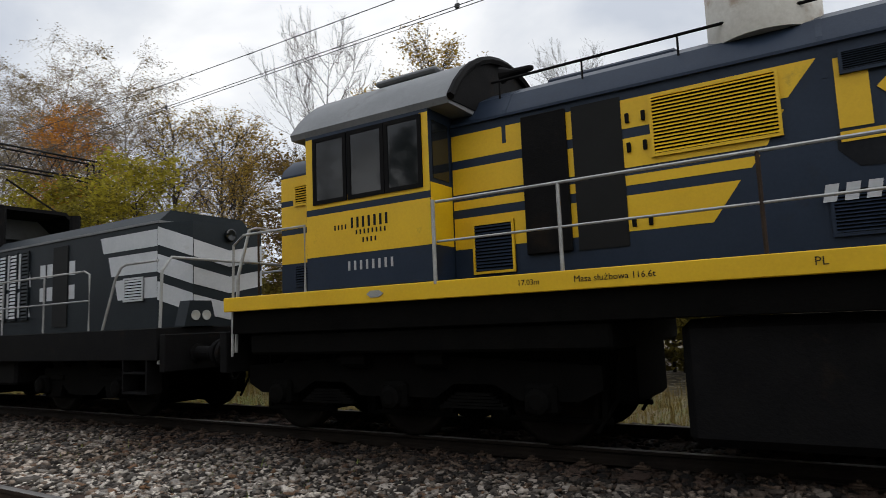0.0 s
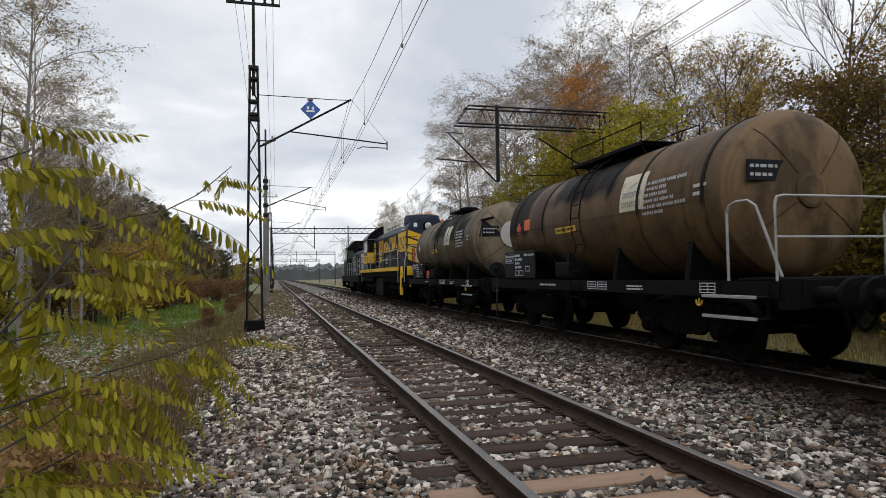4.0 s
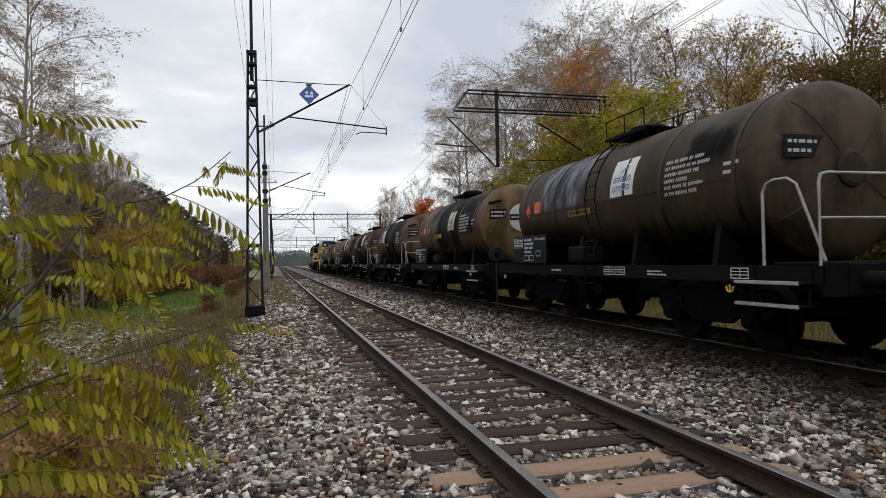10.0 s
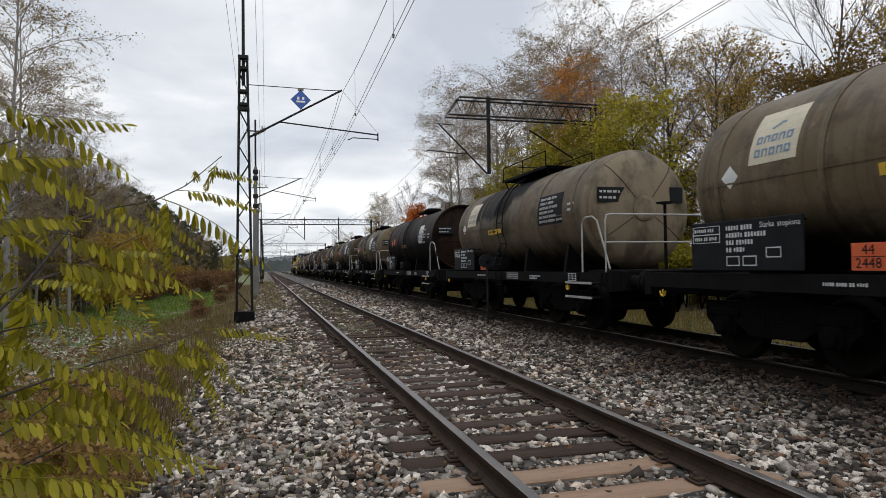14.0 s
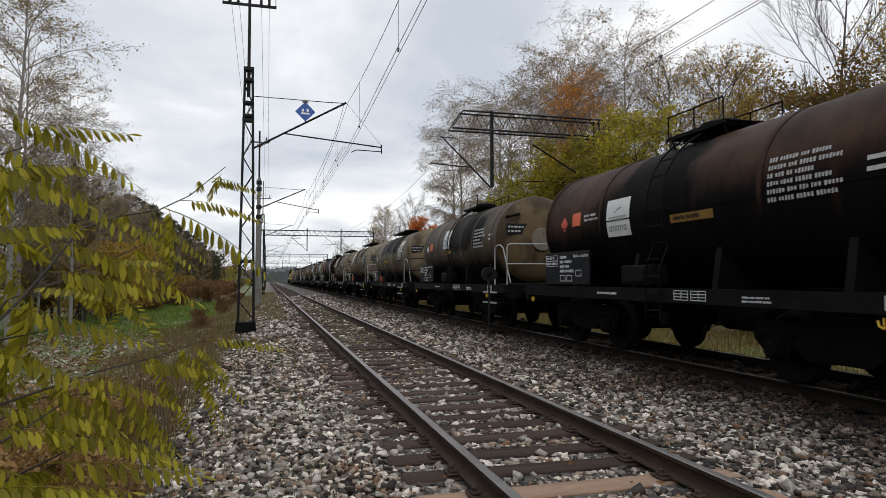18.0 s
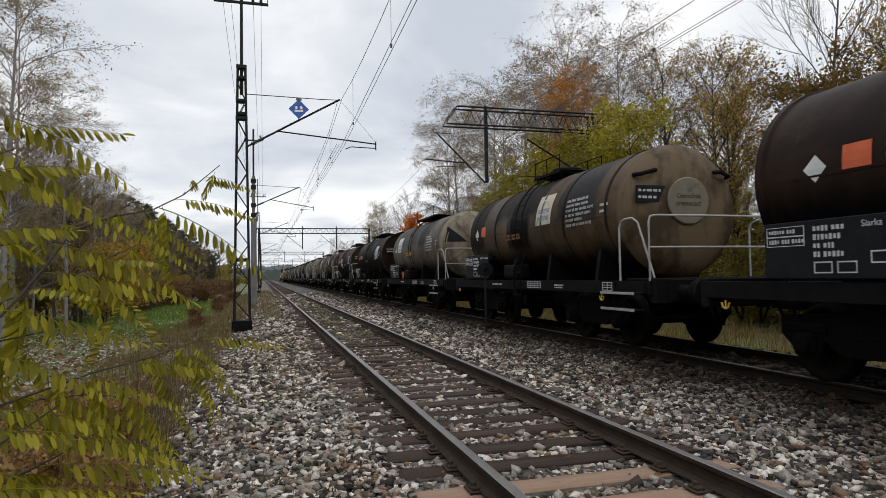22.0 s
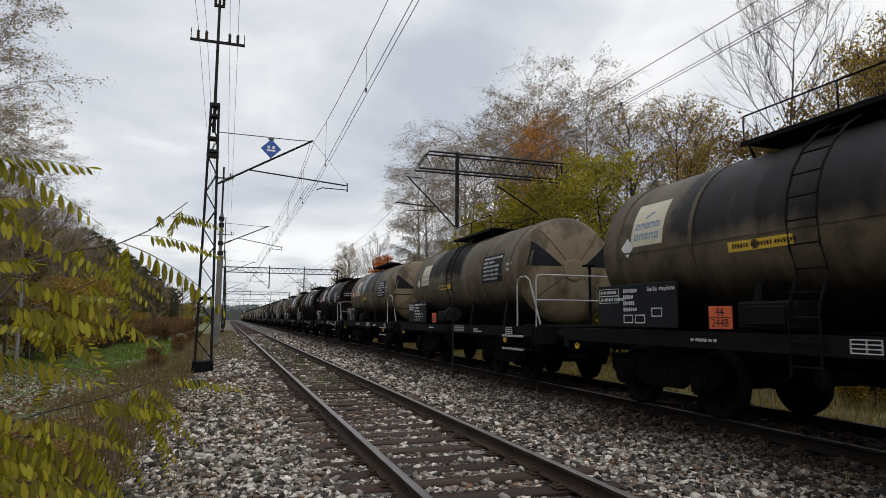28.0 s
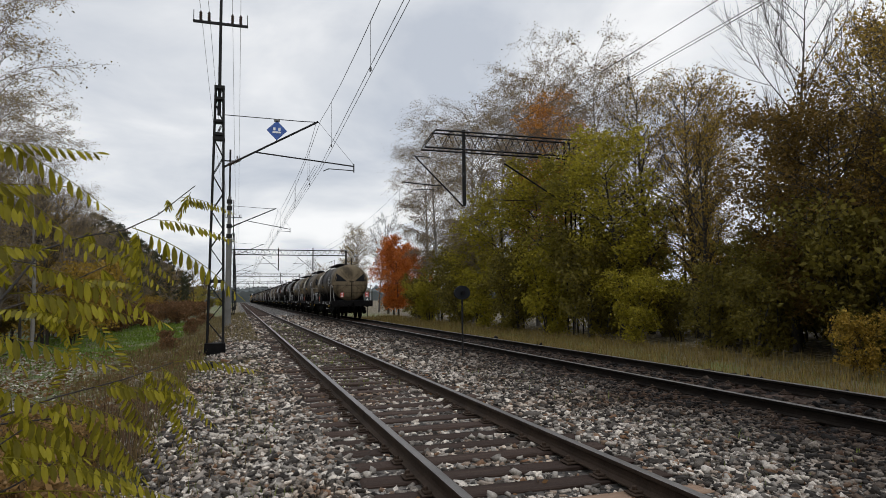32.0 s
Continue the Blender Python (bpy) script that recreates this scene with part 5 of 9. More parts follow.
    bars(bm, words(k * 7 + 2, -1.5, 2.6, 2, 0.7, 0.05) if k in (4, 5, 6, 14, 15, 18) else [], on_tank)
    bars(bm, [(-7.75, 2.62, 0.3, 0.05), (-7.75, 2.5, 0.22, 0.05)], on_tank)
    part("stencilled_lettering", bm, M_BARS, wagon, "faded white stencilled lines")["kind"] = "stuff"
    if k in (3, 6, 8, 10, 11, 12, 21, 22, 23, 4):
        bm = bmesh.new()
        curved(bm, -6.25, -7.5, 2.25, 2.92, n=4, lift=0.0045)
        part("lettering_ground", bm, M_BOARD, wagon, "black painted panel")
    bm = bmesh.new()
    bars(bm, words(k * 7 + 3, -0.08, 1.79, 2, 0.48, 0.05, 2.3), on_board)
    bars(bm, words(k * 7 + 4, -0.72, 1.80, 4, 0.42, 0.062, 1.55), on_board)
    for y in (-0.72, -1.02, -1.42):
        for z0, z1, y0, y1 in ((1.30, 1.315, 0, -0.24), (1.415, 1.43, 0, -0.24), (1.30, 1.43, 0, -0.012), (1.30, 1.43, -0.228, -0.24)):
            on_board(bm, y + y0, y + y1, z0 + (0.1 if y < -1.3 else 0), z1 + (0.1 if y < -1.3 else 0))
    for z in (1.74, 1.625):
        for y0, y1, z0, z1 in ((-0.04, -0.60, -0.008, 0.0), (-0.04, -0.60, 0.1, 0.108), (-0.04, -0.05, 0.0, 0.1), (-0.59, -0.60, 0.0, 0.1)):
            on_board(bm, y0, y1, z + z0, z + z1)
    bars(bm, words(k * 7 + 6, -2.2, 1.09, 1, 0.7, 0.04), on_sole)
    for y in (-4.55, -4.95, -8.0):
        for z in (1.03, 1.075, 1.12, 1.165):
            on_sole(bm, y, y - 0.34, z - 0.006, z + 0.006)
        for dy in (0.0, 0.17, 0.33):
            on_sole(bm, y - dy, y - dy - 0.01, 1.036, 1.16)
    bars(bm, words(k * 7 + 8, -6.0, 1.10, 2, 0.5, 0.028, 1.8), on_sole)
    part("stencilled_data", bm, M_DATA, wagon, "white stencilled data")["kind"] = "stuff"
    for s, y in (("Siarka", -1.44), ("stopiona", -1.78)):
        part("freight_word", S_.setdefault(s, text_mesh(s, 0.10, M_DATA, 0.001)), None, wagon, at=pose(-1.402, y, 1.81, 0, 0, -90))["kind"] = "stuff"
    if style not in ("triangles",):
        bm = bmesh.new()
        y = TANK_B - 0.1355 + (0.05 if lipped else 0) - ext
        for z, ws_ in ((TANK_Z + 0.33, (0.06, 0.05, 0.10, 0.08, 0.04)), (TANK_Z + 0.21, (0.05, 0.09, 0.07, 0.06))):
            x = -0.98
            for w in ws_:
                box(bm, x, x + w, y - 0.003, y, z - 0.022, z + 0.022)
                x += w + 0.03
        part("end_lettering", bm, M_BARS, wagon)["kind"] = "stuff"
    if k == 23:
        for s in (-0.72, 0.95):
            tb = part("tail_board", shared("tail_board", tail_board, M_RED), None, wagon, "red and white tail board", at=pose(s, -9.53, 1.62))
            part("white_wedges", shared("tail_white", tail_white, M_SIGNWHITE), None, tb)
    return wagon


for number, row in enumerate(W, 1):
    build_wagon(number, row)


# ---- the two locomotives ----
def loco_add(loco, name, build, material, at=None, parent=None, lab="", smooth=False, key=None):
    return part(name, shared(key or (name, build), build, material, smooth), None, parent or loco, lab, at=at)


def panel(loco, name, outline, x, material, parent=None, thick=0.006, lab=""):
    """A painted or fixed plate on a side wall: outline in (y, z), proud of the wall at x."""
    bm = bmesh.new()
    s = -1 if x < 0 else 1
    prism(bm, outline, 0, min(x, x + s * thick), max(x, x + s * thick))
    return part(name, bm, material, parent or loco, lab)


def both(loco, name, outline, x, material, thick=0.006, lab=""):
    for s in (-1, 1):
        panel(loco, name, outline, s * x, material, None, thick, lab)


def louvre_panel(loco, y0, y1, z0, z1, x, slats, frame_m, slat_m, lab=""):
    """A recessed dark grille with slanted slats on the side at -x."""
    bm = bmesh.new()
    box(bm, -x - 0.012, -x - 0.004, y1, y0, z0, z1)
    grille = part("louvre", bm, M_BOGIE, loco, lab)
    bm = bmesh.new()
    for a, b, c, d in ((y0, y0 - 0.03, z0, z1), (y1 + 0.03, y1, z0, z1), (y0, y1, z0, z0 + 0.03), (y0, y1, z1 - 0.03, z1)):
        box(bm, -x - 0.03, -x - 0.004, b, a, c, d)
    part("louvre_frame", bm, frame_m, grille)
    step = (z1 - z0 - 0.06) / slats
    for i in range(slats):
        z = z0 + 0.03 + step * (i + 0.5)
        bm = bmesh.new()
        prism(bm, [(-x - 0.012, z + step * 0.36), (-x - 0.012, z + step * 0.20), (-x - 0.034, z - step * 0.36), (-x - 0.034, z - step * 0.18)], 1, y1 + 0.03, y0 - 0.03)
        part("slat", bm, slat_m, grille)
    return grille


def handrail(bm, points, r=0.018):
    tube(bm, points, r, 7)


def bogie_three(bm):
    prism(bm, [(-2.5, 0.62), (-2.5, 0.86), (-0.4, 0.98), (0.4, 0.98), (2.5, 0.86), (2.5, 0.62), (2.25, 0.50), (1.6, 0.50), (1.3, 0.66), (0.8, 0.66), (0.55, 0.50), (-0.55, 0.50), (-0.8, 0.66),
                (-1.3, 0.66), (-1.6, 0.50), (-2.25, 0.50)], 0, -0.06, 0.06)
    for s in (-1.05, 1.05):
        for k in range(5):
            box(bm, -0.10, -0.02, s - 0.42 + 0.05 * k, s + 0.42 - 0.05 * k, 0.40 + k * 0.035, 0.428 + k * 0.035)


def brake_cyl(bm):
    lathe(bm, [(-0.2, 0.02), (-0.2, 0.12), (0.16, 0.12), (0.2, 0.06), (0.3, 0.03)], 12, "Y", (0, 0, 0.95))


def loco_wheelset(bm):
    tube(bm, [(-1.0, 0, 0), (1.0, 0, 0)], 0.09, 10)
    for s in (-1, 1):
        c = s * 0.7525
        lathe(bm, [(c - 0.068 * s, 0.02), (c - 0.068 * s, 0.18), (c - 0.02 * s, 0.2), (c - 0.02 * s, 0.42), (c - 0.068 * s, 0.44), (c - 0.072 * s, 0.537), (c - 0.045 * s, 0.538), (c - 0.035 * s, 0.513),
                   (c + 0.06 * s, 0.507), (c + 0.06 * s, 0.44), (c + 0.02 * s, 0.42), (c + 0.02 * s, 0.2), (c + 0.075 * s, 0.18), (c + 0.075 * s, 0.02)], 28, "X")


def loco_axle_box(bm):
    box(bm, -0.12, 0.08, -0.18, 0.18, 0.36, 0.68, 0.04)
    lathe(bm, [(-0.2, 0.08), (-0.18, 0.13), (-0.11, 0.14)], 12, "X", (0, 0, 0.51))


def traction_motor(bm):
    """A nose-hung motor beside its axle, with the gear case."""
    box(bm, -0.62, 0.50, 0.12, 0.92, 0.02, 0.62, 0.08)
    box(bm, 0.52, 0.66, -0.30, 0.75, 0.0, 0.60, 0.05)


def brake_hanger(bm):
    for s in (-1, 1):
        box(bm, -0.06, 0.06, s * 0.56 - 0.035, s * 0.56 + 0.035, 0.18, 0.62, 0.01)
        box(bm, -0.02, 0.02, s * 0.60 - 0.02, s * 0.60 + 0.02, 0.55, 0.95)
    box(bm, -0.03, 0.03, -0.62, 0.62, 0.14, 0.20, 0.008)


def sand_pipe(bm):
    tube(bm, [(0, 0, 0.95), (0, 0.05, 0.4), (0, 0.28, 0.06)], 0.022, 6)


def add_bogie(loco, off, centre, axles, side):
    bogie = part("bogie", shared("loco_bolster", bolster, M_BOGIE), None, loco, at=pose(0, centre, 0.1))
    for s in (-1, 1):
        part("side_frame", side, None, bogie, at=pose(s * 1.08, 0, -0.1))
        for y in axles:
            part("axle_box", shared("loco_axle_box", loco_axle_box, M_BOGIE), None, bogie, at=pose(s * 1.10, y, -0.1, 0, 0, 0 if s < 0 else 180))
        for y in (-0.55, 0.55):
            part("brake_cylinder", shared("loco_brake_cylinder", brake_cyl, M_BOGIE), None, bogie, at=pose(s * 1.18, y, -0.1))
    for y in axles:
        ws = part("wheelset", shared("loco_wheelset", loco_wheelset, M_WHEEL, True), None, bogie, at=pose(0, y, 0.41))
        SPINNING.append((ws, off + centre, (0, y, 0.41), 0.51))
        part("traction_motor", shared("traction_motor", traction_motor, M_BOGIE), None, bogie, at=pose(0, y, 0))
    for s in (-1, 1):
        for y in axles:
            part("brake_hanger", shared("loco_brake_hanger", brake_hanger, M_BOGIE), None, bogie, at=pose(s * 0.80, y, 0))
        part("sand_pipe", shared("sand_pipe", sand_pipe, M_BOGIE), None, bogie, at=pose(s * 0.86, axles[0] - 0.75, 0))


def loco_ends(loco, y_front, y_back):
    for y, way in ((y_front, 0), (y_back, 180)):
        bm = bmesh.new()
        box(bm, -1.45, 1.45, -0.14, 0.0, 0.78, 1.34, 0.015)
        part("buffer_beam", bm, M_BLACK, loco, at=pose(0, y, 0, 0, 0, way))
        for s in (-0.875, 0.875):
            loco_add(loco, "buffer", buffer, M_BLACK, pose(s, y, 0, 0, 0, way))
        loco_add(loco, "coupling", coupling, M_BOGIE, pose(0, y, 0, 0, 0, way))
        loco_add(loco, "brake_hose", brake_hose, M_BOGIE, pose(0, y, 0, 0, 0, way))


def hood_shape(half, side_z, top_z, base):
    w = half
    return [(-w, base), (-w, side_z), (-w + 0.05, side_z + 0.10), (-w * 0.78, side_z + (top_z - side_z) * 0.62), (-w * 0.45, top_z - 0.03), (0, top_z), (w * 0.45, top_z - 0.03),
            (w * 0.78, side_z + (top_z - side_z) * 0.62), (w - 0.05, side_z + 0.10), (w, side_z), (w, base)]


def sloped_wall(bm, outline, y0, y1):
    prism(bm, outline, 1, min(y0, y1), max(y0, y1))


def glyph(bm, strokes, y, z, w, h_, x, thick=0.006):
    """Block shapes in a w by h_ cell whose reading runs towards -y: each stroke is an outline in unit coordinates."""
    for outline in strokes:
        prism(bm, [(y - u * w, z + v * h_) for u, v in outline], 0, x - thick, x)


def stroke_cell(bm, y, z, w, h_, i, x0=-1.5085, x1=-1.505):
    """A plain slim bar in place of one character."""
    box(bm, x0, x1, y - w * 0.55, y, z, z + h_)


def build_shunter():
    """The slate blue and yellow six-axle diesel, its short nose and cab towards +y."""
    loco = tagged(new("diesel_locomotive"), "slate blue and yellow six-axle diesel locomotive with striped nose", "locomotive")
    MOVING.append((loco, 0.0))
    HW, SZ = 1.035, 3.60
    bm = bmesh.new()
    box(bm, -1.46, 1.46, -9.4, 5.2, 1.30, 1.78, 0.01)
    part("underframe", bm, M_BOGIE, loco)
    for s in (-1, 1):
        bm = bmesh.new()
        box(bm, min(s * 1.465, s * 1.54), max(s * 1.465, s * 1.54), -8.89, 5.26, 1.60, 1.79, 0.008)
        part("sill", bm, M_YELLOW, loco, "yellow side sill with black lettering")
    bm = bmesh.new()
    box(bm, -1.5, 1.5, 5.2, 5.27, 1.60, 1.79)
    part("sill", bm, M_YELLOW, loco)
    # long hood
    bm = bmesh.new()
    sloped_wall(bm, hood_shape(HW, SZ, 4.13, 1.79), 1.87, -6.62)
    body = mesh_of(bm, "long_hood", M_NAVY)
    part("long_hood", soft_edges(body, 25), None, loco)
    bm = bmesh.new()
    shape = hood_shape(HW + 0.03, SZ + 0.02, 4.20, 1.79)
    sloped_wall(bm, shape, -6.63, -8.85)
    part("rear_hood", soft_edges(mesh_of(bm, "rear_hood", M_NAVY), 25), None, loco)
    bm = bmesh.new()
    sloped_wall(bm, [(x * 0.985, z if z < 2 else z - 0.02) for x, z in shape], -8.851, -9.02)
    part("rear_face", soft_edges(mesh_of(bm, "rear_face", M_NAVY), 25), None, loco)
    for y in (1.2, -1.88, -3.6, -5.2):
        bm = bmesh.new()
        sloped_wall(bm, [(x * 1.004, z + 0.004 if z > 2 else z) for x, z in hood_shape(HW, SZ, 4.13, 3.3)], y, y - 0.05)
        part("hood_joint", bm, M_NAVY, loco)
    for s in (-1, 1):
        bm = bmesh.new()
        box(bm, min(s * (HW + 0.001), s * (HW + 0.035)), max(s * (HW + 0.001), s * (HW + 0.035)), -6.6, 1.85, SZ + 0.0, SZ + 0.03)
        part("gutter", bm, M_NAVY, loco)
    # roof fittings
    bm = bmesh.new()
    lathe(bm, [(3.92, 0.52), (4.58, 0.52), (4.62, 0.50), (4.62, 0.43), (4.4, 0.42)], 28, "Z", (-0.42, -1.45, 0))
    part("exhaust_drum", soft_edges(mesh_of(bm, "exhaust_drum", surface("stained_cream_drum", (0.36, 0.33, 0.28), (0.55, 0.53, 0.48), 0.6, 0, 2, 0.05, 25, (0.25, 0.17, 0.10), 1.6, 0.55))), None, loco, "cream drum on the roof with rusty runs")
    bm = bmesh.new()
    lathe(bm, [(4.0, 0.95), (4.34, 0.92), (4.42, 0.86), (4.43, 0.5)], 24, "Z", (0, -7.75, 0))
    part("fan_housing", soft_edges(mesh_of(bm, "fan_housing", M_NAVY)), None, loco)
    for s in (-1, 1):
        bm = bmesh.new()
        handrail(bm, [(s * 0.82, 1.4, 4.12), (s * 0.82, -5.9, 4.12)], 0.016)
        for k in range(8):
            tube(bm, [(s * 0.82, 1.3 - k * 1.0, 3.86), (s * 0.82, 1.3 - k * 1.0, 4.12)], 0.012, 5)
        part("roof_handrail", bm, M_BLACK, loco)
    bm = bmesh.new()
    box(bm, -0.35, 0.35, -0.6, 0.9, 4.10, 4.2, 0.03)
    part("roof_hatch", bm, M_NAVY, loco)
    # cab
    arch = [(1.5 * math.sin(radians(a)) / math.sin(radians(58)), 3.78 + 0.82 * (math.cos(radians(a)) - math.cos(radians(58))) / (1 - math.cos(radians(58)))) for a in range(-58, 59, 8)]
    bm = bmesh.new()
    sloped_wall(bm, [(-1.5, 1.80), (-1.5, 3.77), (1.5, 3.77), (1.5, 1.80)], 1.88, 3.74)
    part("cab", bm, M_NAVY, loco)
    bm = bmesh.new()
    outer = [(x * 1.02, z + 0.03) for x, z in arch] + [(1.50, 3.74), (-1.50, 3.74)]
    prism(bm, outer, 1, 1.60, 3.98)
    part("cab_roof", soft_edges(mesh_of(bm, "cab_roof", M_GREYROOF), 25), None, loco, "grey arched cab roof")
    bm = bmesh.new()
    tube(bm, [(x * 1.015, 1.56, z + 0.02) for x, z in arch], 0.05, 6)
    part("roof_rim", bm, M_BLACK, loco)
    bm = bmesh.new()
    prism(bm, arch, 1, 1.585, 1.60)
    part("roof_end_plate", bm, M_BLACK, loco)
    bm = bmesh.new()
    box(bm, -0.6, 0.6, 2.3, 3.3, 4.58, 4.66, 0.03)
    part("roof_vent", bm, M_GREYROOF, loco)
    for s in (-1, 1):
        bm = bmesh.new()
        lathe(bm, [(1.0, 0.02), (1.04, 0.04), (1.3, 0.05), (1.42, 0.11), (1.43, 0.02)], 12, "Y", (s * 0.5, 0, 4.32))
        part("horn", bm, M_BLACK, loco)
    # cab side: yellow upper field, thin band, yellow lower field
    for s in (-1, 1):
        x = s * 1.5
        for name, outline, mtl in (("yellow_field", [(3.735, 2.20), (1.885, 2.20), (1.885, 2.72), (3.735, 2.72)], M_YELLOW), ("yellow_field", [(3.735, 2.80), (1.885, 2.80), (1.885, 3.70), (2.0, 3.70), (2.0, 2.92), (3.62, 2.92), (3.62, 3.70), (3.735, 3.70)], M_YELLOW)):
            panel(loco, name, outline, x, mtl, None, 0.004)
        for y0, y1 in ((3.58, 3.10), (3.02, 2.53), (2.46, 2.0)):
            bm = bmesh.new()
            prism(bm, [(y0, 2.88), (y0, 3.66), (y1, 3.66), (y1, 2.88)], 0, min(x + s * 0.002, x + s * 0.012), max(x + s * 0.002, x + s * 0.012))
            win = part("cab_window", bm, M_GLASS, loco, "dark cab window")
            for a, b_, c, d in ((y0 + 0.03, y0 - 0.02, 2.85, 3.69), (y1 + 0.02, y1 - 0.03, 2.85, 3.69), (y0, y1, 2.85, 2.90), (y0, y1, 3.64, 3.69)):
                bm = bmesh.new()
                box(bm, min(x + s * 0.002, x + s * 0.022), max(x + s * 0.002, x + s * 0.022), min(a, b_), max(a, b_), c, d)
                part("window_frame", bm, M_BLACK, win)
    for yw, out in ((1.88, -1), (3.74, 1)):
        for s in (-1, 1):
            bm = bmesh.new()
            box(bm, min(s * 1.10, s * 1.44), max(s * 1.10, s * 1.44), min(yw, yw + out * 0.01), max(yw, yw + out * 0.01), 2.95, 3.62)
            part("end_window", bm, M_GLASS, loco)
            bm = bmesh.new()
            prism(bm, [(s * 1.04, 2.2), (s * 1.495, 2.2), (s * 1.495, 2.9), (s * 1.04, 2.9)], 1, min(yw, yw + out * 0.004), max(yw, yw + out * 0.004))
            part("yellow_field", bm, M_YELLOW, loco)
    # short nose
    bm = bmesh.new()
    sloped_wall(bm, hood_shape(HW, 3.45, 3.86, 1.79), 3.74, 4.66)
    part("short_hood", soft_edges(mesh_of(bm, "short_hood", M_NAVY), 25), None, loco)
    for z0, z1 in ((2.22, 2.62), (2.70, 3.02), (3.10, 3.42)):
        both(loco, "yellow_field", [(4.655, z0), (3.745, z0), (3.745, z1), (4.655, z1)], HW, M_YELLOW, 0.004)
        bm = bmesh.new()
        box(bm, -1.02, 1.02, 4.661, 4.667, z0, z1)
        part("yellow_field", bm, M_YELLOW, loco)
    louvre_panel(loco, 4.40, 3.95, 3.0, 3.3, HW + 0.002, 7, M_YELLOW, M_YELLOW)
    louvre_panel(loco, 4.40, 3.95, 1.9, 2.2, HW + 0.002, 7, M_NAVY, M_NAVY)
    # hood side behind the cab: yellow fields with slanting ends, dark stripes between
    for z0, z1, a, b in ((3.20, 3.50, -1.62, -1.86), (2.80, 3.10, -1.42, -1.58), (2.62, 2.72, -1.28, -1.36), (2.16, 2.52, -0.92, -1.18)):
        both(loco, "yellow_field", [(1.86, z0), (a, z0), (b, z1), (1.86, z1)], HW, M_YELLOW, 0.004)
    louvre_panel(loco, -0.42, -1.56, 2.86, 3.48, HW + 0.004, 16, M_YELLOW, M_YELLOW, "yellow slatted air intake")
    louvre_panel(loco, 1.62, 1.10, 1.86, 2.44, HW + 0.004, 14, M_YELLOW, M_NAVY)
    bm = bmesh.new()
    box(bm, -HW - 0.05, -HW - 0.006, 0.44, 0.95, 2.02, 3.54, 0.01)
    part("sliding_door", bm, M_BLACK, loco, "black sliding engine door pushed aside")
    bm = bmesh.new()
    box(bm, -HW - 0.012, -HW - 0.006, -0.14, 0.38, 2.02, 3.54)
    part("open_doorway", bm, surface("unlit_engine_bay", (0.003, 0.003, 0.003), (0.006, 0.006, 0.006), 0.95, 0, 3, 0.0, 20), loco, "open engine room doorway")
    for y in (-0.20, -0.36):
        for z in (2.25, 3.0, 3.3):
            bm = bmesh.new()
            box(bm, -HW - 0.03, -HW - 0.004, y - 0.02, y + 0.02, z - 0.05, z + 0.05, 0.006)
            part("hinge", bm, M_BLACK, loco)
    for y0, y1, z0, z1, n in ((-3.55, -4.0, 3.30, 3.5, 6), (-1.85, -2.30, 1.92, 2.34, 12), (-2.45, -2.9, 1.92, 2.34, 12), (-3.3, -3.72, 1.92, 2.34, 12),
                              (-4.0, -4.42, 1.92, 2.34, 12), (-4.7, -5.1, 1.92, 2.34, 12), (-5.3, -5.7, 1.92, 2.34, 12), (-5.85, -6.4, 1.88, 2.5, 16)):
        louvre_panel(loco, y0, y1, z0, z1, HW + 0.002, n, M_NAVY, M_NAVY)
    # the firm's mark as plain bold shapes: slanted bars, a ring and wedges, and a pale line of blocks
    x = -HW - 0.005
    top, hgt = 2.84, 0.62
    ring = [[(0.5 + r0 * math.cos(a0), 0.5 + 1.05 * r0 * math.sin(a0)), (0.5 + r1 * math.cos(a0), 0.5 + 1.05 * r1 * math.sin(a0)), (0.5 + r1 * math.cos(a1), 0.5 + 1.05 * r1 * math.sin(a1)),
             (0.5 + r0 * math.cos(a1), 0.5 + 1.05 * r0 * math.sin(a1))] for r0, r1, a0, a1 in [(0.24, 0.54, i * math.pi / 6, (i + 1) * math.pi / 6) for i in range(12)]]
    shapes = ([[(0, 0), (0.42, 0), (0.42, 1), (0, 1)], [(0.5, 0.5), (0.95, 0.05), (1.0, 0.95)]],
              ring,
              [[(0, 0.05), (0.4, 0.05), (0.4, 1.05), (0, 1.05)], [(0.5, 0.0), (1.1, 0.0), (1.1, 0.22), (0.5, 0.22)]],
              [[(0, 0.62), (1.1, 0.62), (1.1, 1.05), (0, 1.05)]],
              [[(0.05, 0.0), (0.95, 0.0), (0.75, 1.05), (0.25, 1.05)]],
              [[(0, 0.02), (0.36, 0.02), (0.36, 1.05), (0, 1.05)], [(0.46, 0.45), (1.0, 0.55), (1.0, 0.95), (0.46, 1.05)], [(0.55, 0.35), (0.95, 0.0), (1.15, 0.05), (0.85, 0.42)]])
    bm = bmesh.new()
    prism(bm, [(-3.30, 2.98), (-4.05, 2.98), (-4.05, 3.16), (-3.62, 3.22), (-3.62, 3.10), (-3.30, 3.10)], 0, x - 0.001, x + 0.002)
    part("mark_shape", bm, M_GREYROOF, loco)
    for i, (strokes, y, w) in enumerate(zip(shapes, (-1.98, -2.62, -3.26, -4.06, -4.66, -5.42), (0.58, 0.56, 0.62, 0.5, 0.72, 0.72))):
        for group in ([strokes] if strokes is ring else [[st] for st in strokes]):
            bm = bmesh.new()
            glyph(bm, group, y, top, w, hgt, x)
            bmesh.ops.remove_doubles(bm, verts=bm.verts, dist=0.0005)
            part("mark_shape", bm, M_YELLOW, loco)
    bm = bmesh.new()
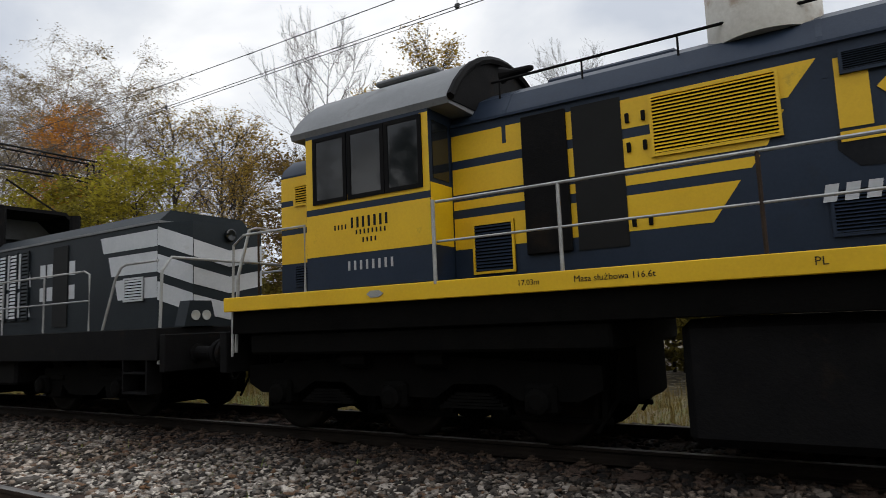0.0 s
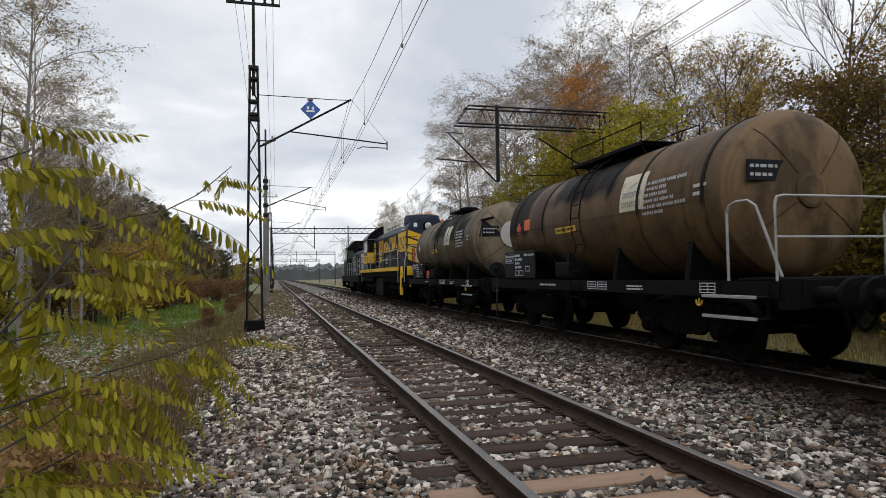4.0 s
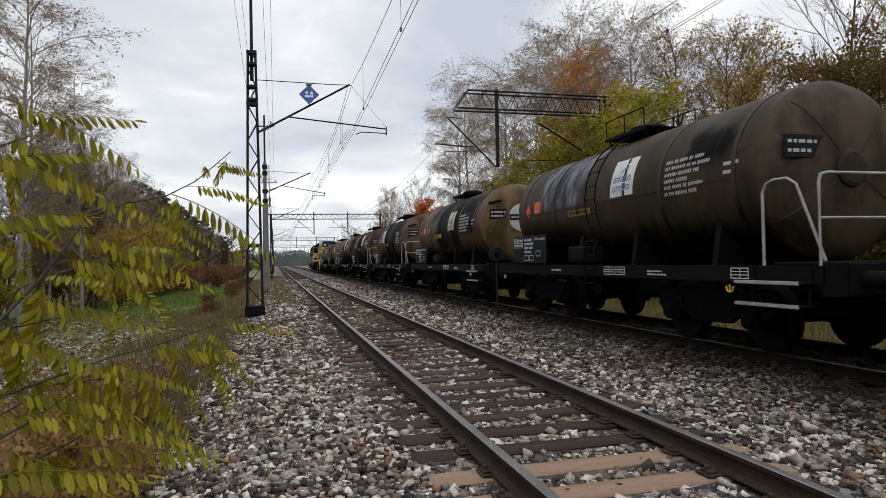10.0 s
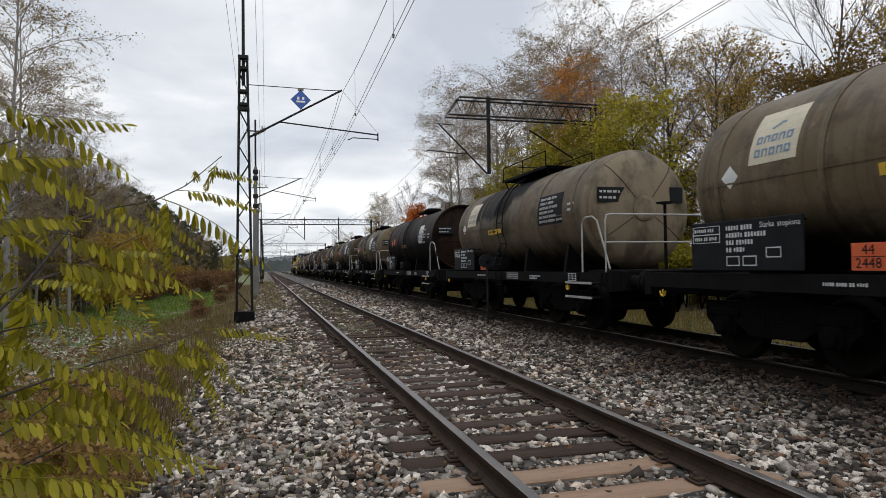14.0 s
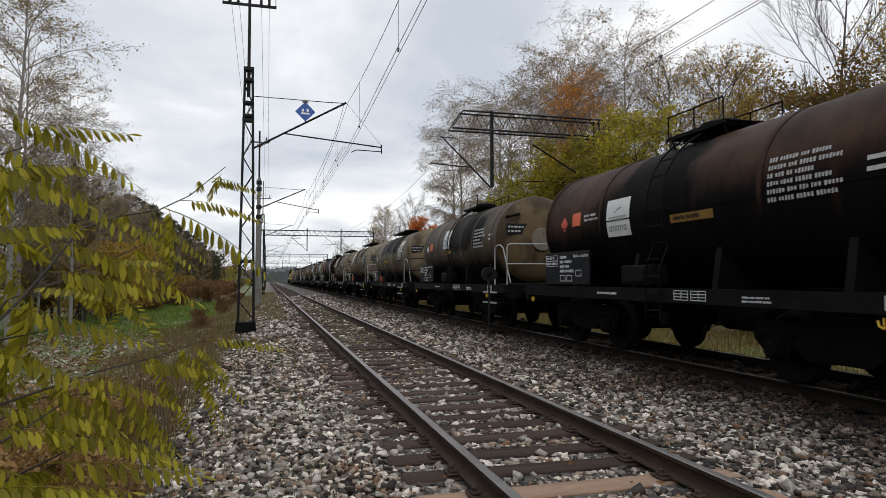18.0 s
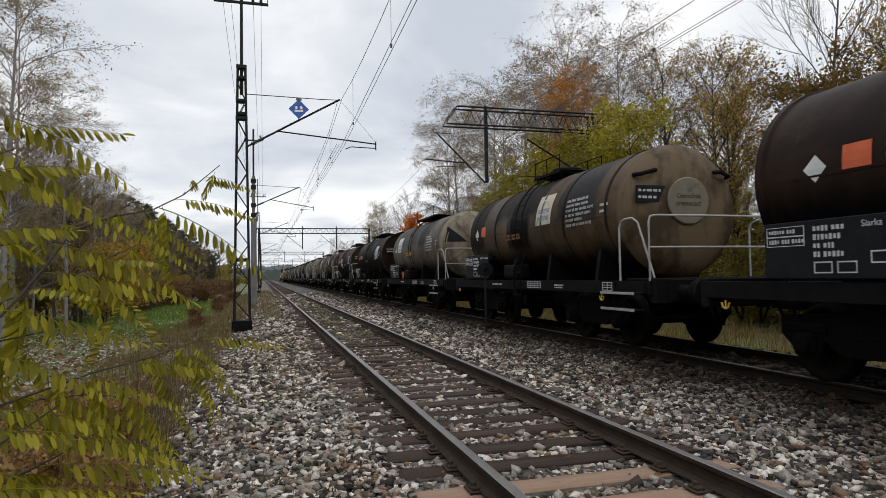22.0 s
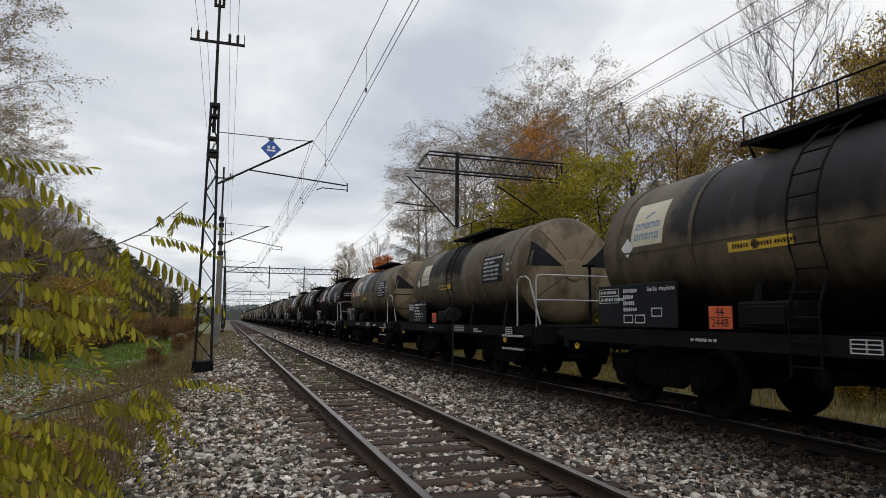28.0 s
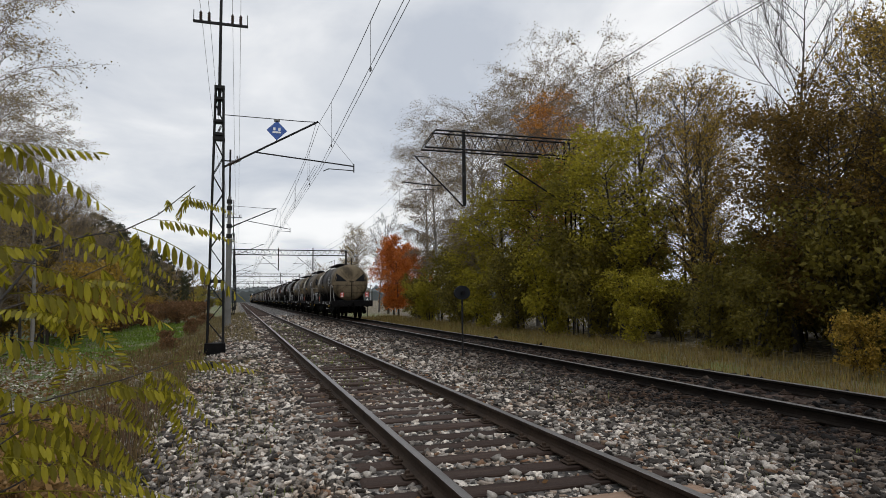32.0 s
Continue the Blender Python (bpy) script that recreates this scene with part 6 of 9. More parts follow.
    prism(bm, [(-1.95, 2.66), (-2.1, 2.50), (-2.5, 2.48), (-2.9, 2.62), (-3.9, 2.50), (-5.6, 2.46), (-6.3, 2.56), (-6.3, 2.80), (-5.5, 2.84), (-3.0, 2.82), (-1.95, 2.80)], 0, x - 0.002, x + 0.001)
    part("mark_shadow", bm, M_BOARD, loco)
    bm = bmesh.new()
    glyph(bm, [[(0, 0), (1, 0), (1, 1), (0, 1)]], -1.98, 2.72, 3.4, 0.09, x - 0.003)
    part("mark_line", bm, M_YELLOW, loco)
    bm = bmesh.new()
    for i in range(10):
        a = -1.80 - i * 0.155 - (0.06 if i > 4 else 0)
        prism(bm, [(a, 2.22), (a - 0.10, 2.22), (a - 0.13, 2.37), (a - 0.03, 2.37)], 0, x - 0.034, x - 0.030)
    for i in range(6):
        a = -2.75 - i * 0.125
        prism(bm, [(a, 2.04), (a - 0.08, 2.04), (a - 0.10, 2.15), (a - 0.02, 2.15)], 0, x - 0.034, x - 0.030)
    part("pale_lettering", bm, M_LOCOWHITE, loco, "pale slanted lettering blocks")["kind"] = "stuff"
    # rear hood: yellow doors with dark louvres, chevrons on the face
    for z0, z1 in ((3.32, 3.56), (2.94, 3.24), (2.56, 2.86), (2.36, 2.50)):
        both(loco, "yellow_field", [(-6.66 - (3.56 - z0) * 0.5, z0), (-8.84, z0), (-8.84, z1), (-6.66 - (3.56 - z1) * 0.5, z1)], HW + 0.03, M_YELLOW, 0.004)
    for y0, y1 in ((-6.95, -7.62), (-7.75, -8.62)):
        louvre_panel(loco, y0, y1, 2.62, 3.36, HW + 0.036, 12, M_YELLOW, M_YELLOW, "slatted radiator door")
        louvre_panel(loco, y0, y1, 2.06, 2.56, HW + 0.036, 8, M_NAVY, M_NAVY, "dark slatted lower radiator door")
    # upper row of small air louvres
    for y0, y1, z0, z1, coat in ((-2.02, -2.40, 3.30, 3.52, M_NAVY), (-2.66, -3.04, 3.34, 3.54, M_NAVY), (-3.30, -3.68, 3.24, 3.52, M_NAVY),
                                 (-4.12, -4.52, 3.25, 3.46, M_YELLOW), (-4.86, -5.18, 3.14, 3.44, M_YELLOW), (-6.05, -6.5, 3.1, 3.5, M_NAVY)):
        louvre_panel(loco, y0, y1, z0, z1, HW + 0.012, 8, coat, coat)
    for z in (3.30, 2.90, 2.52, 2.14):
        bm = bmesh.new()
        prism(bm, [(-1.01, z - 0.0), (0, z - 0.34), (1.01, z - 0.0), (1.01, z + 0.31), (0, z - 0.03), (-1.01, z + 0.31)], 1, -9.028, -9.022)
        part("yellow_chevron", bm, M_YELLOW, loco)
    bm = bmesh.new()
    box(bm, -HW - 0.045, -HW - 0.031, -8.45, -7.80, 3.66, 3.86, 0.004)
    part("number_board", bm, M_SIGNWHITE, loco, "white number board")
    bm = bmesh.new()
    for i in range(7):
        box(bm, -HW - 0.049, -HW - 0.0455, -7.88 - i * 0.075 - 0.045, -7.88 - i * 0.075, 3.71, 3.81)
    part("number_strip", bm, M_BOARD, loco)["kind"] = "stuff"
    bm = bmesh.new()
    lathe(bm, [(-8.98, 0.25), (-9.16, 0.24), (-9.18, 0.20), (-9.17, 0.19)], 24, "Y", (0, 0, 3.80))
    head = part("headlight", soft_edges(mesh_of(bm, "headlight", M_BLACK)), None, loco, "round black headlight")
    bm = bmesh.new()
    lathe(bm, [(-9.14, 0.18), (-9.175, 0.17), (-9.19, 0.10), (-9.195, 0.01)], 20, "Y", (0, 0, 3.80))
    part("lens", soft_edges(mesh_of(bm, "lens", M_LAMP)), None, head)
    for s in (-1, 1):
        bm = bmesh.new()
        box(bm, s * 0.62 - 0.09, s * 0.62 + 0.09, -9.035, -9.0, 3.76, 3.96, 0.006)
        part("label_plate", bm, M_SIGNWHITE, loco)
        for z in (3.30, 2.90, 2.45):
            bm = bmesh.new()
            tube(bm, [(s * 0.75 - 0.2, -9.0, z), (s * 0.75 - 0.2, -9.10, z - 0.02), (s * 0.75 + 0.2, -9.10, z - 0.02), (s * 0.75 + 0.2, -9.0, z)], 0.012, 6)
            part("grab_iron", bm, M_BLACK, loco)
    # rear platform
    bm = bmesh.new()
    box(bm, -1.40, 1.40, -9.55, -9.05, 1.60, 1.66, 0.006)
    part("rear_deck", bm, M_BOGIE, loco)
    bm = bmesh.new()
    box(bm, -1.2, 1.2, -9.66, -9.56, 1.36, 1.82, 0.02)
    part("rear_beam", bm, M_YELLOW, loco, "yellow rear beam")
    for s in (-0.72, 0.78):
        bm = bmesh.new()
        prism(bm, [(s - 0.25, 1.52), (s + 0.25, 1.52), (s + 0.25, 1.74), (s + 0.18, 1.82), (s - 0.18, 1.82), (s - 0.25, 1.74)], 1, -9.86, -9.67)
        lamp = part("marker_light", bm, M_SILVER, loco, "grey twin marker light box")
        for dx in (-0.1, 0.1):
            bm = bmesh.new()
            lathe(bm, [(-9.862, 0.085), (-9.875, 0.085), (-9.872, 0.02)], 16, "Y", (s + dx, 0, 1.67))
            part("lens", bm, M_GLASS, lamp)
        bm = bmesh.new()
        for i in range(3):
            box(bm, s - 0.21 + i * 0.15, s - 0.09 + i * 0.15, -9.74, -9.72, 2.02, 2.66)
        part("warning_panel", bm, surface("faded_red_panel", (0.28, 0.07, 0.035), (0.42, 0.12, 0.06), 0.6, 0, 3, 0.05, 30), loco, "red panel with a cream stripe")
        bm = bmesh.new()
        box(bm, s - 0.06, s + 0.06, -9.748, -9.742, 2.02, 2.66)
        part("cream_stripe", bm, M_LOGO_OLD, loco)
    for s in (-1, 1):
        bm = bmesh.new()
        prism(bm, [(-9.5, 1.80), (-9.30, 1.80), (-9.24, 1.55), (-9.16, 1.1), (-9.12, 0.42), (-9.50, 0.42), (-9.54, 1.1), (-9.60, 1.5)], 0, min(s * 1.38, s * 1.47), max(s * 1.38, s * 1.47))
        part("step_guard", bm, M_YELLOW, loco, "yellow step guard at the corner")
        for z in (0.48, 0.80, 1.12):
            bm = bmesh.new()
            box(bm, min(s * 1.1, s * 1.48), max(s * 1.1, s * 1.48), -9.1, -8.75, z, z + 0.03)
            part("step", bm, M_BOGIE, loco)
        # side handrails with their posts
        bm = bmesh.new()
        handrail(bm, [(s * 1.50, 1.82, 2.66), (s * 1.50, -8.60, 2.66), (s * 1.50, -8.74, 2.62), (s * 1.50, -8.80, 2.5), (s * 1.50, -8.86, 1.0)])
        part("handrail", bm, M_SILVER, loco)
        bm = bmesh.new()
        handrail(bm, [(s * 1.50, 1.82, 2.22), (s * 1.50, -8.8, 2.22)], 0.014)
        part("handrail", bm, M_SILVER, loco)
        for i in range(6):
            bm = bmesh.new()
            tube(bm, [(s * 1.50, 0.40 - i * 1.77, 1.74), (s * 1.50, 0.40 - i * 1.77, 2.66)], 0.02, 6)
            part("handrail_post", bm, M_SILVER if i % 2 == 0 else M_RAILSIDE, loco)
        bm = bmesh.new()
        tube(bm, [(s * 1.53, 1.84, 1.76), (s * 1.53, 1.84, 2.68)], 0.022, 6)
        part("handrail_post", bm, M_WHITE, loco)
        bm = bmesh.new()
        handrail(bm, [(s * 1.50, 3.78, 1.78), (s * 1.50, 3.78, 2.62), (s * 1.50, 4.9, 2.62), (s * 1.48, 5.12, 2.5), (s * 1.44, 5.2, 1.0)])
        part("handrail", bm, M_WHITE, loco)
    for y in (-9.72, 5.22):
        bm = bmesh.new()
        handrail(bm, [(-1.36, y, 1.05), (-1.32, y, 2.1), (-1.12, y, 2.76), (-1.0, y, 2.80), (1.0, y, 2.80), (1.12, y, 2.76), (1.32, y, 2.1), (1.36, y, 1.05)], 0.024)
        handrail(bm, [(-1.25, y, 2.3), (1.25, y, 2.3)], 0.016)
        part("end_handrail", bm, M_WHITE, loco)
        for s in (-0.95, -0.35, 0.35, 0.95):
            bm = bmesh.new()
            tube(bm, [(s, y, 1.7), (s, y, 2.78)], 0.016, 6)
            part("handrail_post", bm, M_RAILSIDE if s < 0 else M_WHITE, loco)
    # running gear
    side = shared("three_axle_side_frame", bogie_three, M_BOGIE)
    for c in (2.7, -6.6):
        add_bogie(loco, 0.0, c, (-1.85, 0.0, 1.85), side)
    # solid dark boxes for frame equipment, added to close the gaps at the bogies
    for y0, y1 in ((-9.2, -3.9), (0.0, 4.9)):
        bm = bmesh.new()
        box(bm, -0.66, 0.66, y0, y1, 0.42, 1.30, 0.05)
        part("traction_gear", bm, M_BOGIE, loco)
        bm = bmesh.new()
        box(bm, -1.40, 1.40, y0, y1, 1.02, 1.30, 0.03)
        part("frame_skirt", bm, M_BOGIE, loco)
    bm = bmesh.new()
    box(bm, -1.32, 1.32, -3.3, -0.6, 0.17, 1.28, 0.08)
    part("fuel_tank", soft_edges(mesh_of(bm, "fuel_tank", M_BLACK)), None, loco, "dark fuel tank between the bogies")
    for y0, y1 in ((0.2, 1.2), (-4.6, -3.6)):
        bm = bmesh.new()
        lathe(bm, [(y0, 0.02), (y0 + 0.05, 0.2), (y1 - 0.05, 0.2), (y1, 0.02)], 14, "Y", (-1.15, 0, 1.28))
        part("air_reservoir", bm, M_BOGIE, loco)
    loco_ends(loco, 5.45, -9.56)
    # lettering
    for s, y, z, size, mtl in (("Masa służbowa 116.6t", -0.1, 1.70, 0.085, M_BOARD), ("17.03m", 0.75, 1.70, 0.08, M_BOARD), ("100", -3.4, 1.70, 0.085, M_BOARD), ("PL", -1.75, 1.70, 0.1, M_BOARD)):
        part("lettering", text_mesh(s, size, mtl, 0.0015), None, loco, at=pose(-1.5425, y, z, 0, 0, -90))["kind"] = "stuff"
    bm = bmesh.new()
    for i, w in enumerate((0.05, 0.05, 0.05, 0.05, 0.05, 0.05, 0.05)):
        stroke_cell(bm, 3.02 - i * 0.085, 2.50, 0.058, 0.13, i)
    for i in range(4):
        stroke_cell(bm, 3.28 - i * 0.055, 2.50, 0.036, 0.06, i)
    for z, n, y in ((2.42, 8, 2.95), (2.32, 4, 2.85)):
        for i in range(n):
            stroke_cell(bm, y - i * 0.06, z, 0.038, 0.055, i)
    part("number_strip", bm, M_BOARD, loco)["kind"] = "stuff"
    bm = bmesh.new()
    for i in range(8):
        stroke_cell(bm, 3.08 - i * 0.09, 2.0, 0.058, 0.11, i, -1.5035, -1.5005)
    part("number_strip", bm, M_BARS, loco)["kind"] = "stuff"
    bm = bmesh.new()
    prism(bm, [(2.78, 1.70), (2.72, 1.74), (2.60, 1.74), (2.54, 1.70), (2.60, 1.66), (2.72, 1.66)], 0, -1.552, -1.541)
    part("builder_plate", bm, M_SILVER, loco)
    return loco


def build_pilot():
    """The charcoal and white locomotive at the head of the train."""
    loco = tagged(new("diesel_locomotive"), "charcoal and white diesel locomotive with a high rear cab", "locomotive")
    MOVING.append((loco, 0.0))
    HW = 0.98
    bm = bmesh.new()
    box(bm, -1.46, 1.46, 6.85, 18.75, 0.95, 1.44, 0.015)
    part("underframe", bm, M_BLACK, loco)
    bm = bmesh.new()
    sloped_wall(bm, [(-HW, 1.44), (-HW, 3.18), (-0.75, 3.40), (0.75, 3.40), (HW, 3.18), (HW, 1.44)], 7.55, 15.4)
    part("hood", bm, M_CHARCOAL, loco)
    bm = bmesh.new()
    prism(bm, [(-HW, 7.55), (HW, 7.55), (0.72, 7.0), (-0.72, 7.0)], 2, 1.44, 3.16)
    part("hood_end", bm, M_CHARCOAL, loco, "faceted hood end")
    bm = bmesh.new()
    box(bm, -1.0, 1.0, 7.5, 15.3, 3.16, 3.20)
    part("hood_edge", bm, M_GREYROOF, loco)
    bm = bmesh.new()
    sloped_wall(bm, [(-1.42, 1.46), (-1.42, 2.55), (-1.30, 3.80), (1.30, 3.80), (1.42, 2.55), (1.42, 1.46)], 15.4, 17.35)
    part("cab", bm, M_CHARCOAL, loco)
    bm = bmesh.new()
    prism(bm, [(-1.36, 3.80), (-0.85, 4.38), (0.85, 4.38), (1.36, 3.80)], 1, 15.2, 17.55)
    part("cab_roof", bm, M_GREYROOF, loco, "folded grey cab roof")
    bm = bmesh.new()
    prism(bm, [(-1.36, 3.84), (-0.85, 4.36), (0.85, 4.36), (1.36, 3.84), (1.30, 3.84), (0.82, 4.28), (-0.82, 4.28), (-1.30, 3.84)], 1, 13.9, 15.19)
    part("roof_canopy", bm, M_BLACK, loco)
    for s in (-1, 1):
        bm = bmesh.new()
        tube(bm, [(s * 0.8, 13.4, 3.3), (s * 0.8, 13.4, 4.2)], 0.12, 10)
        part("exhaust_stack", bm, M_BLACK, loco)
        for y0, y1 in ((17.2, 16.6), (16.5, 16.05), (15.95, 15.5)):
            bm = bmesh.new()
            prism(bm, [(s * 1.405, 2.78), (s * 1.325, 3.62), (s * 1.335, 3.62), (s * 1.415, 2.78)], 1, y1, y0)
            # bright reflections in the two rear panes are painted as plain white
            part("cab_window", bm, M_LOCOWHITE if y0 < 17 else M_GLASS, loco)
        bm = bmesh.new()
        box(bm, min(s * 0.75, s * 1.25), max(s * 0.75, s * 1.25), 15.385, 15.399, 2.9, 3.6)
        part("end_window", bm, surface("sky_lit_glass", (0.10, 0.11, 0.08), (0.16, 0.17, 0.12), 0.1, 0, 2, 0.0, 20), loco)
        x = s * (HW + 0.001)
        for z0, z1 in ((2.36, 3.06), (1.78, 2.28)):
            panel(loco, "white_field", [(11.6, z0), (14.3, z0), (14.45 if z1 > 3 else 14.3, z1), (11.75, z1)], x, M_LOCOWHITE, None, 0.004)
        for z0, z1, w in ((2.78, 3.06, 9.2), (2.36, 2.70, 8.95), (1.94, 2.28, 8.75)):
            panel(loco, "white_stripe", [(7.56, z0), (w - 0.1, z0), (w, z1), (7.56, z1)], x, M_LOCOWHITE, None, 0.004)
        bm = bmesh.new()
        for z, n in ((2.62, 5), (2.18, 5)):
            for i in range(n):
                a = 11.25 - i * 0.26
                box(bm, min(x, x + s * 0.005), max(x, x + s * 0.005), a - 0.19, a, z - 0.13, z + 0.13)
        part("pale_lettering", bm, M_LOCOWHITE, loco, "white rounded lettering blocks")["kind"] = "stuff"
        bm = bmesh.new()
        box(bm, min(x, x + s * 0.02), max(x, x + s * 0.02), 10.25, 10.75, 1.55, 3.05)
        part("open_doorway", bm, MATS["unlit_engine_bay"], loco)
    for i in range(6):
        louvre_panel(loco, 14.2 - i * 0.45, 13.9 - i * 0.45, 1.72, 3.08, HW + 0.008, 18, M_CHARCOAL, M_LOCOWHITE if i < 5 else M_CHARCOAL)
    louvre_panel(loco, 8.45, 7.9, 1.9, 2.3, HW + 0.008, 7, M_LOCOWHITE, M_LOCOWHITE)
    for z in (2.9, 2.45, 2.0):
        for s in (-1, 1):
            bm = bmesh.new()
            p0, p1 = (s * HW, 7.55), (s * 0.72, 7.0)
            n = Vector((s * 0.55, -0.26)).normalized() * 0.006
            vs = [bm.verts.new((p[0] + n.x * k, p[1] + n.y * k, zz)) for k in (0.2, 1) for p, zz in ((p0, z - 0.10), (p1, z - 0.32), (p1, z - 0.02), (p0, z + 0.2))]
            for q in ((0, 1, 2, 3), (4, 5, 6, 7), (0, 1, 5, 4), (1, 2, 6, 5), (2, 3, 7, 6), (3, 0, 4, 7)):
                bm.faces.new([vs[i] for i in q])
            part("white_stripe", bm, M_LOCOWHITE, loco)
        bm = bmesh.new()
        prism(bm, [(-0.71, z - 0.32), (0, z - 0.46), (0.71, z - 0.32), (0.71, z - 0.04), (0, z - 0.18), (-0.71, z - 0.04)], 1, 6.988, 6.996)
        part("white_stripe", bm, M_LOCOWHITE, loco)
    bm = bmesh.new()
    lathe(bm, [(6.99, 0.11), (6.94, 0.11), (6.93, 0.09), (6.94, 0.02)], 18, "Y", (0, 0, 2.98))
    part("headlight", bm, M_GLASS, loco)
    for s in (-1, 1):
        bm = bmesh.new()
        prism(bm, [(s * 0.72 - 0.3, 1.45), (s * 0.72 + 0.3, 1.45), (s * 0.72 + 0.2, 1.85), (s * 0.72 - 0.2, 1.85)], 1, 6.8, 7.05)
        lamp = part("marker_light", bm, M_CHARCOAL, loco)
        for dx in (-0.1, 0.1):
            bm = bmesh.new()
            lathe(bm, [(6.8, 0.08), (6.785, 0.08), (6.79, 0.02)], 16, "Y", (s * 0.72 + dx, 0, 1.62))
            part("lens", bm, M_LAMP, lamp)
        bm = bmesh.new()
        handrail(bm, [(s * 1.42, 8.75, 1.44), (s * 1.42, 8.75, 2.38), (s * 1.42, 8.9, 2.44), (s * 1.42, 15.2, 2.44)])
        part("handrail", bm, M_WHITE, loco)
        bm = bmesh.new()
        handrail(bm, [(s * 1.42, 8.75, 1.94), (s * 1.42, 15.2, 1.94)], 0.014)
        part("handrail", bm, M_SILVER, loco)
        for i in range(4):
            bm = bmesh.new()
            tube(bm, [(s * 1.42, 10.2 + i * 1.5, 1.44), (s * 1.42, 10.2 + i * 1.5, 2.44)], 0.016, 6)
            part("handrail_post", bm, M_SILVER, loco)
        bm = bmesh.new()
        handrail(bm, [(s * 1.42, 8.35, 1.44), (s * 1.42, 8.0, 2.25), (s * 1.42, 7.85, 2.42), (s * 1.42, 7.7, 2.46), (s * 1.40, 6.92, 2.46)], 0.02)
        part("handrail", bm, M_WHITE, loco)
        for y0, y1 in ((7.1, 7.7), (17.9, 18.5)):
            xa, xb = min(s * 1.2, s * 1.46), max(s * 1.2, s * 1.46)
            for n_, za, zb, ya, yb in [("step", z, z + 0.03, y0 + 0.015, y1 - 0.015) for z in (0.45, 0.75, 1.05)] + [("step_side", 0.45, 1.1, y - 0.015, y + 0.015) for y in (y0, y1)]:
                bm = bmesh.new()
                box(bm, xa, xb, ya, yb, za, zb)
                part(n_, bm, M_BLACK, loco)
        bm = bmesh.new()
        handrail(bm, [(s * 1.40, 17.5, 1.44), (s * 1.40, 17.5, 2.4), (s * 1.40, 18.6, 2.4), (s * 1.40, 18.7, 1.2)], 0.02)
        part("handrail", bm, M_WHITE, loco)
    bm = bmesh.new()
    handrail(bm, [(-1.40, 6.88, 0.9), (-1.36, 6.88, 2.3), (-1.2, 6.88, 2.52), (1.2, 6.88, 2.52), (1.36, 6.88, 2.3), (1.40, 6.88, 0.9)], 0.024)
    part("end_handrail", bm, M_WHITE, loco)
    bm = bmesh.new()
    box(bm, -1.0, 1.0, 17.4, 18.6, 1.44, 2.5, 0.05)
    part("front_hood", bm, surface("front_hood_orange", (0.40, 0.18, 0.02), (0.52, 0.26, 0.03), 0.5, 0, 2, 0.04, 30), loco, "low orange-yellow front hood")
    side = shared("two_axle_side_frame", bogie_side, M_BOGIE)
    for c in (9.4, 16.2):
        add_bogie(loco, 0.0, c, (-1.2, 1.2), side)
    bm = bmesh.new()
    box(bm, -1.3, 1.3, 11.4, 14.2, 0.5, 1.0, 0.05)
    part("fuel_tank", bm, M_BLACK, loco)
    loco_ends(loco, 18.75, 6.66)
    return loco


build_shunter()
build_pilot()


# ---- overhead line ----
def lattice_mast(x, y, base, top, wide, narrow, label, deep=None, brace=0.55, pole_top=None, group="catenary masts"):
    """Two channel legs that lean together, with flat lacing bars and a foundation block."""
    mast = tagged(new("catenary_mast"), label, "mast", group=group)
    mast.location = (x, y, 0)
    deep = deep or wide * 0.6
    for s in (-1, 1):
        for d in (-1, 1):
            bm = bmesh.new()
            tube(bm, [(s * wide / 2, d * deep / 2, base), (s * narrow / 2, d * deep / 3, top)], 0.030, 4)
            part("leg_angle", bm, M_MAST, mast)
        bm = bmesh.new()
        tube(bm, [(s * wide / 2, 0, base), (s * narrow / 2, 0, top)], 0.038, 4)
        part("leg", bm, M_MAST, mast)
    z, flip = base + 0.45, 1
    while z + brace < top:
        def half(zz):
            return (wide + (narrow - wide) * (zz - base) / (top - base)) / 2
        for d in (-1, 1):
            bm = bmesh.new()
            tube(bm, [(flip * half(z), d * deep * 0.4, z), (-flip * half(z + brace), d * deep * 0.4, z + brace)], 0.012, 4)
            part("lacing_bar", bm, M_MAST, mast)
        z, flip = z + brace, -flip
    for zz in (base + (top - base) * 0.27, base + (top - base) * 0.80, top - 0.05):
        h_ = (wide + (narrow - wide) * (zz - base) / (top - base)) / 2 + 0.04
        bm = bmesh.new()
        box(bm, -h_, h_, -deep * 0.45, deep * 0.45, zz - 0.05, zz + 0.05)
        part("batten_plate", bm, M_MAST, mast)
    bm = bmesh.new()
    prism(bm, [(-wide * 0.72, base - 0.55), (wide * 0.72, base - 0.55), (wide * 0.62, base + 0.38), (-wide * 0.62, base + 0.38)], 1, -0.28, 0.28)
    part("foundation", bm, M_BLACK, mast)
    if pole_top:
        bm = bmesh.new()
        tube(bm, [(0, 0, top - 0.9), (0, 0, top + 0.3), (0, 0, pole_top)], 0.055, 8, r_end=0.04)
        part("top_pole", bm, M_MAST, mast)
    return mast


def insulator(bm, x, y, z, tall=0.30, r=0.055):
    lathe(bm, [(z, 0.02)] + [(z + tall * k / 9, r if k % 2 else r * 0.55) for k in range(1, 9)] + [(z + tall, 0.02)], 10, "Z", (x, y, 0))


